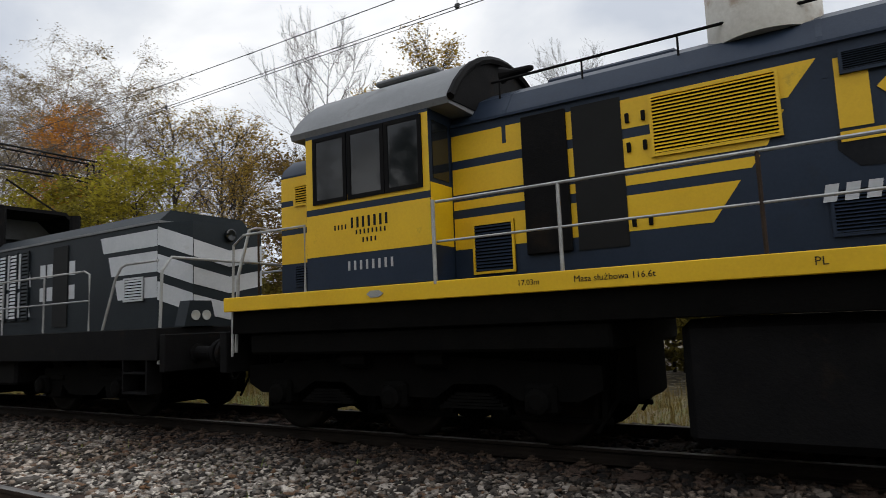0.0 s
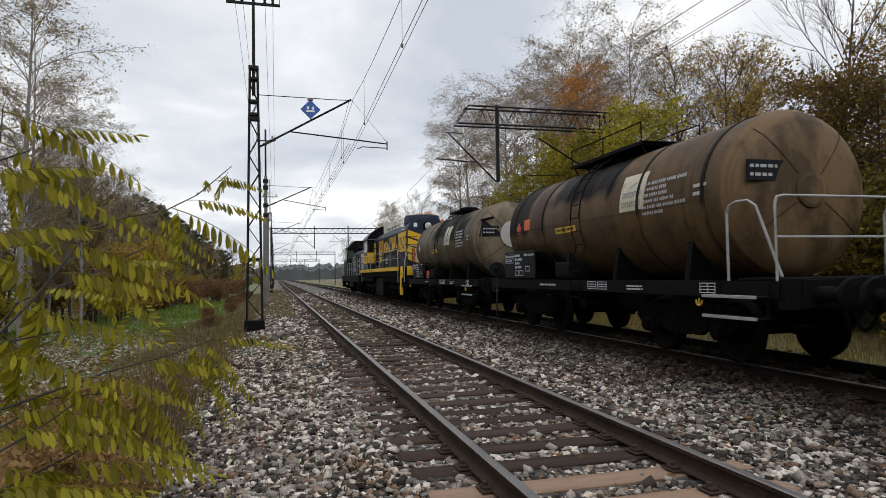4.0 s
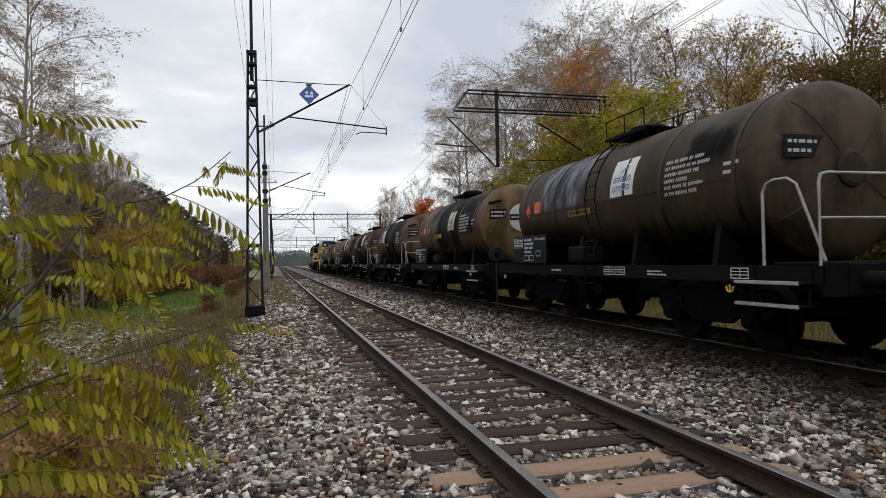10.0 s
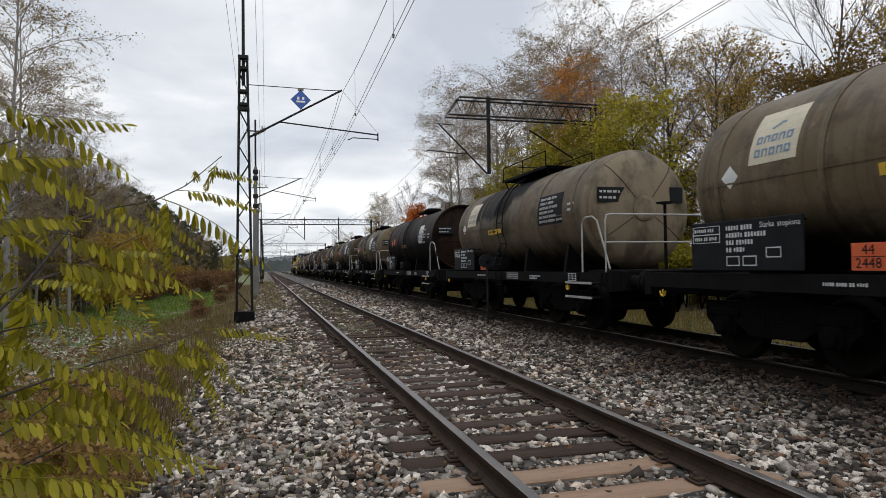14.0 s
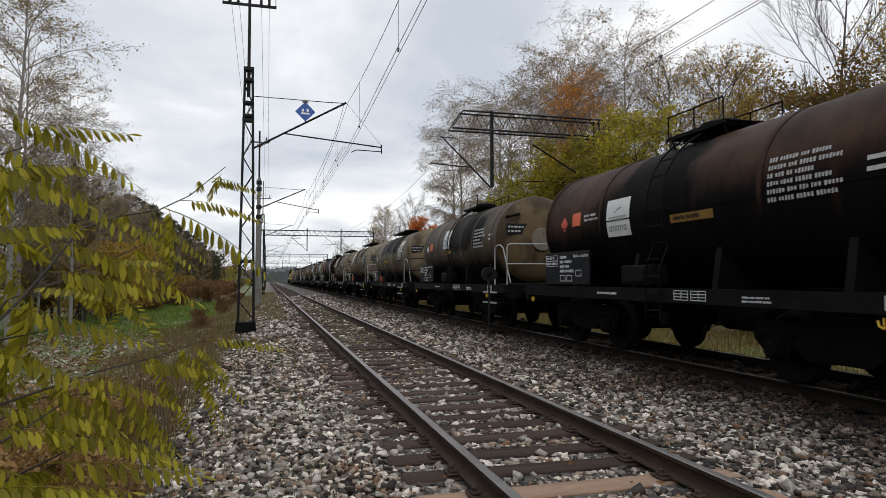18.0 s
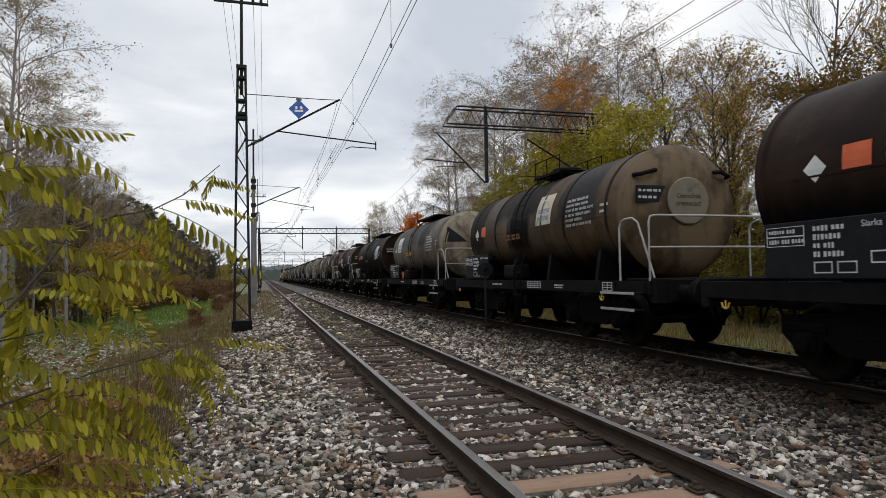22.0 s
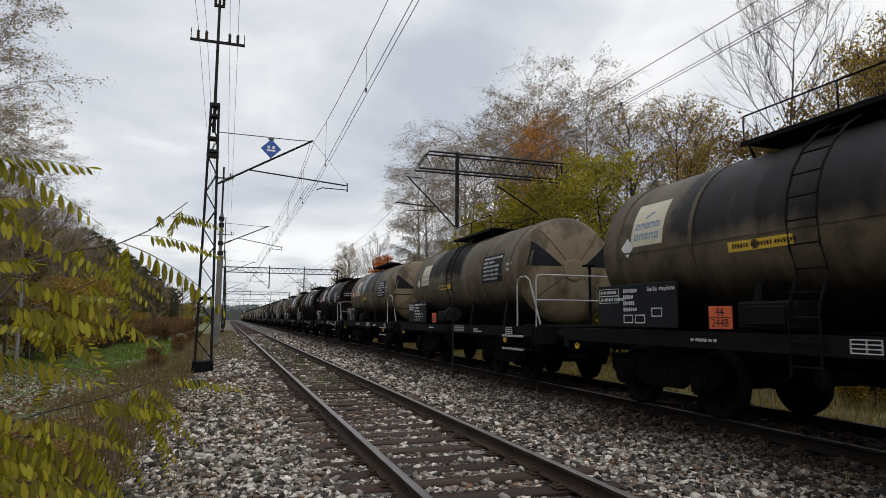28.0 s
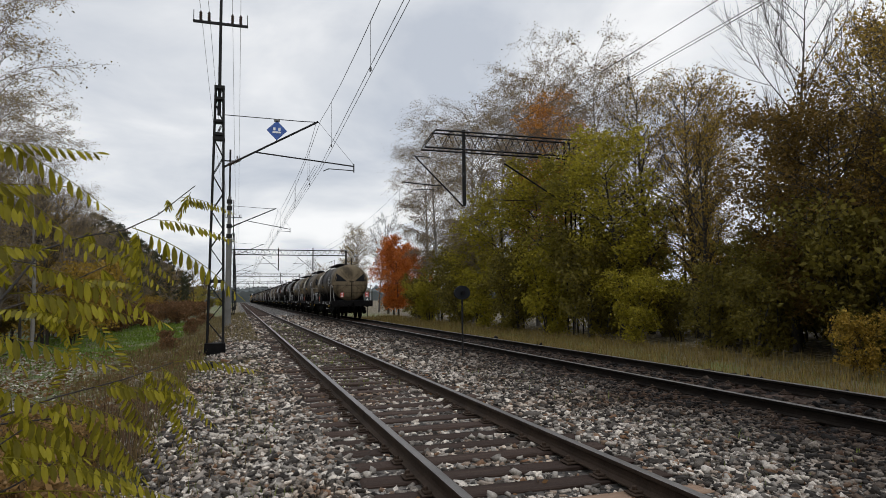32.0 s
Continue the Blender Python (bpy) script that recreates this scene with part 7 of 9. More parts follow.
def cross_arm(mast, z, x0, x1, places):
    bm = bmesh.new()
    box(bm, x0, x1, -0.035, 0.035, z - 0.035, z + 0.035)
    arm = part("cross_arm", bm, M_MAST, mast)
    for x in places:
        bm = bmesh.new()
        insulator(bm, x, 0, z + 0.04)
        part("insulator", bm, M_PORCELAIN, arm)["kind"] = "stuff"
    for x in (x0 + 0.02, x1 - 0.02):
        bm = bmesh.new()
        tube(bm, [(x, 0, z), (x, 0, z + 0.36)], 0.012, 5)
        part("spike", bm, M_MAST, arm)


def cantilever(mast, way, z_low, reach, z_tip, z_stay, z_reg, reg_reach, steady, r=0.032):
    """A raking tube with its stay, the registration arm and the steady arm; way is +1 or -1 across the track."""
    w = way
    bm = bmesh.new()
    tube(bm, [(w * 0.15, 0, z_low), (w * reach, 0, z_tip)], r, 8)
    arm = part("raking_tube", bm, M_MAST, mast)
    bm = bmesh.new()
    tube(bm, [(w * 0.12, 0, z_stay), (w * (reach - 0.55), 0, z_tip - 0.03), (w * reach, 0, z_tip - 0.02)], 0.013, 6)
    part("stay", bm, M_MAST, arm)
    for s0, s1 in ((0.14, 0.5),):
        bm = bmesh.new()
        d = Vector((w * reach, 0, z_tip)) - Vector((w * 0.15, 0, z_low))
        p = Vector((w * 0.15, 0, z_low))
        for k in range(7):
            tube(bm, [p + d * (0.05 + k * 0.018), p + d * (0.06 + k * 0.018)], 0.06, 8)
        part("insulator", bm, M_PORCELAIN, arm)["kind"] = "stuff"
    x_hang = 0.45 * reach * w
    bm = bmesh.new()
    tube(bm, [(w * (0.15 + (reach - 0.15) * 0.32), 0, z_low + (z_tip - z_low) * 0.32), (w * reg_reach, 0, z_reg)], 0.022, 7)
    tube(bm, [(w * reg_reach, 0, z_reg + 0.08), (w * reg_reach, 0, z_reg - 0.20)], 0.02, 6)
    part("registration_arm", bm, M_MAST, arm)
    bm = bmesh.new()
    tube(bm, [(w * reg_reach, 0, z_reg - 0.14), (w * (reg_reach - 0.8), 0, z_reg - 0.12), (w * steady, 0, z_reg - 0.20)], 0.016, 6)
    part("steady_arm", bm, M_MAST, arm)
    bm = bmesh.new()
    tube(bm, [(w * reach, 0, z_tip), (w * reg_reach, 0, z_reg + 0.05)], 0.005, 4)
    part("guy_wire", bm, M_WIRE, arm)
    return arm


mast_a = lattice_mast(-0.62, 20.2, -0.30, 7.85, 0.46, 0.22, "black lattice catenary mast on a dark foundation block", pole_top=11.6)
cross_arm(mast_a, 9.82, -0.80, 0.80, (-0.58, -0.34, 0.34, 0.58))
cross_arm(mast_a, 11.0, -0.16, 0.16, (-0.12, 0.12))
cantilever(mast_a, 1, 5.36, 2.98, 6.98, 6.98, 5.60, 4.12, 3.15)
for z in (7.45, 6.75, 6.35):
    bm = bmesh.new()
    box(bm, -0.14, 0.14, -0.14, 0.14, z - 0.045, z + 0.045, 0.01)
    part("clamp", bm, M_MAST, mast_a)
sign = tagged(new("catenary_sign"), "blue diamond sign with white marks on the mast's arm", "sign")
sign.location = (0.46 + 0.62, 20.12, 6.58)
bm = bmesh.new()
prism(bm, [(-0.31, 0), (0, -0.31), (0.31, 0), (0, 0.31)], 1, -0.012, 0.0)
part("sign_plate", bm, M_SIGNBLUE, sign)
for x0, x1, z0, z1 in ((-0.11, -0.04, 0.0, 0.09), (0.04, 0.11, 0.0, 0.09), (-0.13, 0.13, -0.085, -0.03)):
    bm = bmesh.new()
    box(bm, x0, x1, -0.017, -0.0125, z0, z1)
    part("white_mark", bm, M_SIGNWHITE, sign)
bm = bmesh.new()
box(bm, -0.09, 0.09, -0.012, 0.0, 0.27, 0.36)
part("top_tab", bm, M_CONCRETE, sign)
bm = bmesh.new()
tube(bm, [(0, 0.02, 0.3), (0, 0.02, -0.36)], 0.015, 5)
part("sign_bracket", bm, M_MAST, sign)

mast_b = tagged(new("catenary_mast"), "grey spun-concrete catenary mast with black steel head", "mast", group="catenary masts")
mast_b.location = (-0.56, 40.5, 0)
bm = bmesh.new()
lathe(bm, [(-0.7, 0.20), (5.0, 0.155), (5.02, 0.10), (7.6, 0.10), (7.62, 0.05), (10.5, 0.04)], 16, "Z")
part("shaft", soft_edges(mesh_of(bm, "shaft", M_CONCRETE)), None, mast_b)
bm = bmesh.new()
for z in (5.2, 5.8, 6.9, 7.3):
    box(bm, -0.16, 0.16, -0.16, 0.16, z - 0.12, z + 0.12, 0.02)
tube(bm, [(0, 0, 7.4), (0, 0, 10.5)], 0.055, 8)
part("steel_head", bm, M_MAST, mast_b)
cantilever(mast_b, 1, 5.78, 2.75, 6.98, 7.05, 5.70, 3.6, 2.95)
cross_arm(mast_b, 9.8, -0.55, 0.55, (-0.4, 0.4))
mast_c = lattice_mast(-0.52, 67.0, -0.3, 8.0, 0.46, 0.26, "dark lattice catenary mast further down the line", pole_top=11.4)
cantilever(mast_c, 1, 5.78, 2.95, 6.98, 7.05, 5.70, 3.7, 3.0)
cross_arm(mast_c, 9.6, -0.8, 0.8, (-0.6, 0.6))
for yy in (108.0, 128.0, 185.0):
    m_ = lattice_mast(-0.6, yy, -0.3, 8.0, 0.46, 0.26, "dark lattice catenary mast in the distance", brace=0.9, pole_top=11.0)
    cantilever(m_, 1, 5.78, 2.95, 6.98, 7.05, 5.70, 3.7, 3.0)


def truss(parent, x0, x1, z0, z1, deep, bays, left_taper=0.0):
    """A box girder across the line, its chords and lacing as parts."""
    for d in (-deep / 2, deep / 2):
        for z, a in ((z0, x0 - left_taper), (z1, x0)):
            bm = bmesh.new()
            tube(bm, [(a, d, z), (x1, d, z)], 0.036, 4)
            part("chord", bm, M_MAST, parent)
        step = (x1 - x0) / bays
        for i in range(bays):
            a = x0 + i * step
            bm = bmesh.new()
            tube(bm, [(a, d, z1), (a + step / 2, d, z0), (a + step, d, z1)], 0.018, 4)
            part("lacing", bm, M_MAST, parent)
        if left_taper:
            bm = bmesh.new()
            tube(bm, [(x0, d, z1), (x0 - left_taper, d, z0), (x0, d, z0)], 0.02, 4)
            part("lacing", bm, M_MAST, parent)
    bm = bmesh.new()
    n = bays
    for i in range(n + 1):
        a = x0 + i * (x1 - x0) / n
        for z in (z0, z1):
            tube(bm, [(a, -deep / 2, z), (a, deep / 2, z)], 0.014, 4)
    part("cross_ties", bm, M_MAST, parent)["kind"] = "stuff"


gantry = tagged(new("half_portal"), "dark steel half portal reaching over the train's track", "gantry")
gantry.location = (0, 26.0, -0.142)
gantry.scale = (1.106,) * 3
truss(gantry, 7.22, 13.3, 7.16, 7.86, 0.5, 9, 0.45)
for sx in (13.05, 13.5):
    for sy in (-0.22, 0.22):
        bm = bmesh.new()
        tube(bm, [(sx, sy, -0.6), (sx, sy, 7.9)], 0.035, 4)
        part("leg", bm, M_MAST, gantry)
for i in range(14):
    for sy in (-0.22, 0.22):
        bm = bmesh.new()
        a, b = (13.05, 13.5) if i % 2 else (13.5, 13.05)
        tube(bm, [(a, sy, 0.1 + i * 0.55), (b, sy, 0.65 + i * 0.55)], 0.014, 4)
        part("lacing", bm, M_MAST, gantry)
bm = bmesh.new()
box(bm, 8.40, 8.52, -0.06, 0.06, 4.95, 8.0, 0.01)
part("drop_post", bm, M_MAST, gantry)
for pts, r in ((((8.4, 0, 4.95), (6.45, 0, 6.82)), 0.03), (((7.05, 0, 6.82), (6.35, 0, 6.84)), 0.02), (((7.25, 0, 5.72), (5.95, 0, 5.80)), 0.025), (((7.2, 0, 5.55), (6.4, 0, 5.52), (6.3, 0, 5.42)), 0.016),
               (((7.6, 0, 5.72), (7.2, 0, 5.72)), 0.02), (((12.95, 0, 5.2), (10.2, 0, 6.75)), 0.034), (((9.7, 0, 5.25), (12.9, 0, 5.28)), 0.016)):
    bm = bmesh.new()
    tube(bm, pts, r, 6)
    part("arm", bm, M_MAST, gantry)


def portal(y, x0, x1, z, drops, label):
    """A rigid portal over all tracks."""
    p = tagged(new("line_portal"), label, "gantry", group="line portals")
    p.location = (0, y, 0)
    truss(p, x0, x1, z - 0.62, z, 0.6, 20)
    for sx in (x0, x1):
        for d in (-0.3, 0.3):
            bm = bmesh.new()
            tube(bm, [(sx, d, -0.6), (sx, d, z + 0.05)], 0.06, 4)
            part("leg", bm, M_MAST, p)
    for x in drops:
        bm = bmesh.new()
        box(bm, x - 0.06, x + 0.06, -0.06, 0.06, 4.9, z + 0.3)
        part("drop_post", bm, M_MAST, p)
        bm = bmesh.new()
        tube(bm, [(x, 0, 5.0), (x - 2.0, 0, 6.7)], 0.03, 5)
        part("arm", bm, M_MAST, p)
        bm = bmesh.new()
        tube(bm, [(x - 0.3, 0, 5.75), (x - 2.4, 0, 5.8)], 0.02, 5)
        part("arm", bm, M_MAST, p)
    return p


portal(81.0, -0.55, 13.05, 7.45, (4.7, 8.9), "dark steel portal across both tracks")
portal(150.0, -0.6, 13.4, 7.2, (4.7, 9.2), "distant steel portal across the line")
portal(215.0, -0.8, 14.0, 7.2, (4.7, 9.2), "distant steel portal across the line")
portal(285.0, -0.8, 14.0, 7.2, (4.7,), "distant steel portal across the line")


def overhead(label, supports, xs, z_contact=5.48, z_top=6.95, sag=0.95):
    """Two contact wires with their carrier, held up near each support by a stitch, and droppers."""
    def hang(f):
        return z_top - sag * (1 - abs(2 * f - 1) ** 4.5)

    line = tagged(new("overhead_wire"), label, "overhead wire", group="overhead wires")
    for i, (a, b) in enumerate(zip(supports, supports[1:])):
        xa, xb = xs[i], xs[i + 1]
        n = max(4, int((b - a) / 6))
        bm = bmesh.new()
        tube(bm, [(xa - 0.04, a, z_contact), (xb - 0.04, b, z_contact)], 0.006, 5)
        part("contact_wire", bm, M_WIRE, line)
        bm = bmesh.new()
        tube(bm, [(xa + 0.04, a, z_contact), (xb + 0.04, b, z_contact)], 0.006, 5)
        part("contact_wire", bm, M_WIRE, line)
        bm = bmesh.new()
        m = 24
        tube(bm, [(xa + (xb - xa) * k / m, a + (b - a) * k / m, hang(k / m)) for k in range(m + 1)], 0.007, 5)
        part("carrier_wire", bm, M_WIRE, line)
        for k in range(n):
            f = (k + 0.5) / n
            bm = bmesh.new()
            xx, yy = xa + (xb - xa) * f, a + (b - a) * f
            tube(bm, [(xx, yy, z_contact), (xx, yy, hang(f))], 0.004, 4)
            box(bm, xx - 0.015, xx + 0.015, yy - 0.03, yy + 0.03, z_contact - 0.01, z_contact + 0.05)
            part("dropper", bm, M_WIRE, line)
    return line


overhead("contact wire and carrier over the empty track", (-100, -40, 20.2, 81, 150, 215, 285, 420), (2.4, 1.15, 2.43, 2.2, 2.4, 2.2, 2.4, 2.2), 5.48, 7.02, 0.78)
overhead("contact wire and carrier over the train", (-98, -37, 26.0, 81, 150, 215, 285, 420), (7.3, 6.62, 7.2, 7.35, 7.1, 7.3, 7.1, 7.3), 5.48, 6.92, 1.02)
second = overhead("second carrier pair overlapping at the tension section", (20.2, 40.5, 67, 108), (2.3, 2.3, 2.35, 2.45), 5.56, 6.98, 0.5)
for x, z, off in ((-1.2, 10.2, 0), (-0.96, 10.2, 0), (-0.28, 10.2, 0), (-0.04, 10.2, 0)):
    feeder = tagged(new("feeder_wire"), "thin feeder wire on the masts' cross arms", "wire", group="feeder wires")
    bm = bmesh.new()
    pts = []
    for a, b in ((-40.0, 20.2), (20.2, 67.0), (67.0, 128.0), (128.0, 240.0)):
        pts += [(x, a + (b - a) * k / 8, z - 0.9 * 4 * (k / 8) * (1 - k / 8)) for k in range(8)]
    tube(bm, pts, 0.006, 4)
    part("strand", bm, M_WIRE, feeder)

# ---- small line-side things ----
marker = tagged(new("shunting_signal"), "small black disc signal on a thin post between the tracks", "signal")
marker.location = (5.52, 15.6, -0.2)
bm = bmesh.new()
tube(bm, [(0, 0, 0), (0, 0, 1.75)], 0.025, 8)
part("post", bm, M_MAST, marker)
bm = bmesh.new()
prism(bm, [(0.22 * math.cos(a), 1.66 + (0.20 if math.sin(a) > 0 else 0.16) * math.sin(a)) for a in [2 * math.pi * i / 16 for i in range(16)]], 1, -0.03, 0.03)
part("disc", bm, M_BOARD, marker)
bm = bmesh.new()
tube(bm, [(0, -0.03, 1.68), (0, -0.12, 1.68)], 0.05, 10)
part("lamp_hood", bm, M_BLACK, marker)
stump = tagged(new("cable_pit_cover"), "low dark tarred cable cover beside the mast", "cable cover")
stump.location = (-0.62, 16.0, -0.30)
bm = bmesh.new()
lathe(bm, [(-0.1, 0.22), (0.02, 0.23), (0.12, 0.19), (0.17, 0.1), (0.18, 0.01)], 12, "Z")
part("cover", bm, M_BLACK, stump)
post = tagged(new("line_side_post"), "grey metal line-side post with a short cross piece", "post")
post.location = (14.3, 25.3, -0.45)
bm = bmesh.new()
tube(bm, [(0, 0, 0), (0.05, 0, 1.05), (-0.1, 0, 1.55)], 0.035, 6)
part("upright", bm, M_SILVER, post)
bm = bmesh.new()
tube(bm, [(-0.35, 0, 0.95), (0.15, 0, 1.0)], 0.03, 6)
part("cross_piece", bm, M_SILVER, post)
tri = tagged(new("triangular_sign"), "white triangular line-side sign on a post", "sign")
tri.location = (11.6, 59.5, -0.5)
bm = bmesh.new()
tube(bm, [(0, 0, 0), (0, 0, 1.3)], 0.04, 6)
part("post", bm, M_MAST, tri)
bm = bmesh.new()
prism(bm, [(-0.42, 1.2), (0.42, 1.2), (0.0, 1.9)], 1, -0.03, -0.01)
face = part("sign_face", bm, M_SIGNWHITE, tri)
bm = bmesh.new()
prism(bm, [(-0.2, 1.33), (0.2, 1.33), (0.0, 1.68)], 1, -0.036, -0.031)
part("sign_mark", bm, M_BOARD, face)
dwarf = tagged(new("dwarf_signal"), "dwarf signal with white lamps beside the far track", "signal")
dwarf.location = (11.2, 78.0, -0.5)
bm = bmesh.new()
tube(bm, [(0, 0, 0), (0, 0, 1.2)], 0.06, 6)
part("post", bm, M_MAST, dwarf)
bm = bmesh.new()
box(bm, -0.3, 0.3, -0.2, 0.1, 1.2, 2.2, 0.05)
part("head", bm, M_BLACK, dwarf)
for x, z in ((-0.1, 1.5), (0.1, 1.95)):
    bm = bmesh.new()
    lathe(bm, [(-0.2, 0.12), (-0.24, 0.12), (-0.23, 0.02)], 12, "Y", (x, 0, z))
    part("lens", bm, M_SIGNWHITE, dwarf)
lamp_post = tagged(new("street_lamp"), "tall line-side lamp post with a small head", "lamp")
lamp_post.location = (12.9, 76.0, -0.4)
bm = bmesh.new()
tube(bm, [(0, 0, 0), (0, 0, 6.6), (0.5, 0, 6.9)], 0.06, 6)
part("post", bm, M_MAST, lamp_post)
bm = bmesh.new()
box(bm, 0.3, 0.9, -0.12, 0.12, 6.84, 6.98, 0.03)
part("head", bm, M_SILVER, lamp_post)
hut = tagged(new("trackside_building"), "small pale rendered building far down the line", "building")
hut.location = (-10.5, 225.0, -0.9)
bm = bmesh.new()
box(bm, -3, 3, -4, 4, 0, 3.0)
part("wall", bm, M_CONCRETE, hut)
bm = bmesh.new()
prism(bm, [(-3.4, 3.0), (3.4, 3.0), (0, 4.4)], 1, -4.3, 4.3)
part("roof", bm, M_GREYROOF, hut)
for x in (-1.5, 1.2):
    bm = bmesh.new()
    box(bm, x - 0.5, x + 0.5, -4.05, -4.0, 1.0, 2.2)
    part("window", bm, M_GLASS, hut)


# ---- trees, shrubs and grass ----
def foliage(name, c1, c2, trans=0.35, spread=0.35):
    return surface(name, c1, c2, 0.6, 0, 3.0, 0.0, 30, island=spread, trans=trans, spec=0.25)


F_YELLOW = foliage("yellow_green_leaves", (0.22, 0.20, 0.02), (0.45, 0.37, 0.038), 0.5)
F_OLIVE = foliage("olive_leaves", (0.16, 0.15, 0.021), (0.33, 0.27, 0.038), 0.5)
F_GREEN = foliage("dull_green_leaves", (0.10, 0.088, 0.016), (0.215, 0.17, 0.028), 0.45)
F_AMBER = foliage("amber_leaves", (0.22, 0.145, 0.024), (0.42, 0.275, 0.044), 0.45)
F_BROWN = foliage("brown_oak_leaves", (0.10, 0.065, 0.016), (0.21, 0.13, 0.03), 0.5)
F_ORANGE = foliage("orange_leaves", (0.46, 0.185, 0.03), (0.70, 0.33, 0.06), 0.5)
F_MAPLE = foliage("red_orange_maple_leaves", (0.38, 0.10, 0.018), (0.58, 0.19, 0.032), 0.45)
F_RUST = foliage("rust_leaves", (0.26, 0.12, 0.025), (0.42, 0.20, 0.04), 0.45)
F_SPARSE = foliage("thin_birch_leaves", (0.17, 0.125, 0.06), (0.33, 0.25, 0.12), 0.45, 0.5)
F_NEEDLE = foliage("pine_needles", (0.028, 0.032, 0.014), (0.07, 0.07, 0.03), 0.15)
F_DRY = foliage("dry_russet_leaves", (0.11, 0.06, 0.026), (0.21, 0.11, 0.045), 0.3)
F_FORE = foliage("robinia_leaflets", (0.175, 0.16, 0.013), (0.34, 0.29, 0.022), 0.5, 0.5)
B_BIRCH = surface("birch_bark", (0.15, 0.14, 0.125), (0.29, 0.275, 0.25), 0.8, 0, 2, 0.2, 20, (0.03, 0.028, 0.026), 3, 0.55)
B_TWIG = surface("grey_brown_twigs", (0.15, 0.118, 0.094), (0.27, 0.215, 0.172), 0.9, 0, 3, 0.0, 30)
B_DARK = surface("dark_bark", (0.018, 0.015, 0.012), (0.05, 0.042, 0.034), 0.9, 0, 4, 0.3, 25)
B_BARE = surface("grey_bark", (0.03, 0.025, 0.022), (0.07, 0.06, 0.052), 0.9, 0, 4, 0.2, 25)
B_PINE = surface("pine_bark", (0.07, 0.045, 0.032), (0.16, 0.10, 0.07), 0.9, 0, 3, 0.3, 20)
B_YOUNG = surface("robinia_stem", (0.014, 0.010, 0.008), (0.036, 0.026, 0.018), 0.7, 0, 8, 0.2, 40)


def tubes(segments, sides=4):
    """All branch pieces at once: rows of start, end and the two radii."""
    s = np.array(segments, dtype=float)
    a, b, ra, rb = s[:, 0:3], s[:, 3:6], s[:, 6], s[:, 7]
    d = b - a
    d /= np.linalg.norm(d, axis=1)[:, None] + 1e-9
    ref = np.where(np.abs(d[:, 2:3]) > 0.9, np.array([[1.0, 0, 0]]), np.array([[0, 0, 1.0]]))
    u = np.cross(d, ref)
    u /= np.linalg.norm(u, axis=1)[:, None]
    v = np.cross(d, u)
    ang = 2 * np.pi * np.arange(sides) / sides
    ring = u[:, None] * np.cos(ang)[None, :, None] + v[:, None] * np.sin(ang)[None, :, None]
    verts = np.concatenate([a[:, None] + ring * ra[:, None, None], b[:, None] + ring * rb[:, None, None]], 1)
    k = np.arange(sides)
    n = (k + 1) % sides
    quad = np.concatenate([np.stack([k, n, k + sides], -1), np.stack([n, n + sides, k + sides], -1)])
    tris = quad[None] + (np.arange(len(s)) * 2 * sides)[:, None, None]
    return verts.reshape(-1, 3), tris.reshape(-1, 3)


def leaves_at(points, size, r, flat=0.0):
    n = len(points)
    a = r.normal(size=(n, 3))
    a[:, 2] *= 1 - flat
    a /= np.linalg.norm(a, axis=1)[:, None]
    b = np.cross(a, r.normal(size=(n, 3)))
    b /= np.linalg.norm(b, axis=1)[:, None]
    s = size * r.lognormal(0, 0.3, n)[:, None]
    verts = np.stack([points - a * s, points + b * s * 0.55, points + a * s, points - b * s * 0.55], 1)
    tris = np.array([(0, 1, 2), (0, 2, 3)])[None] + (np.arange(n) * 4)[:, None, None]
    return verts.reshape(-1, 3), tris.reshape(-1, 3)


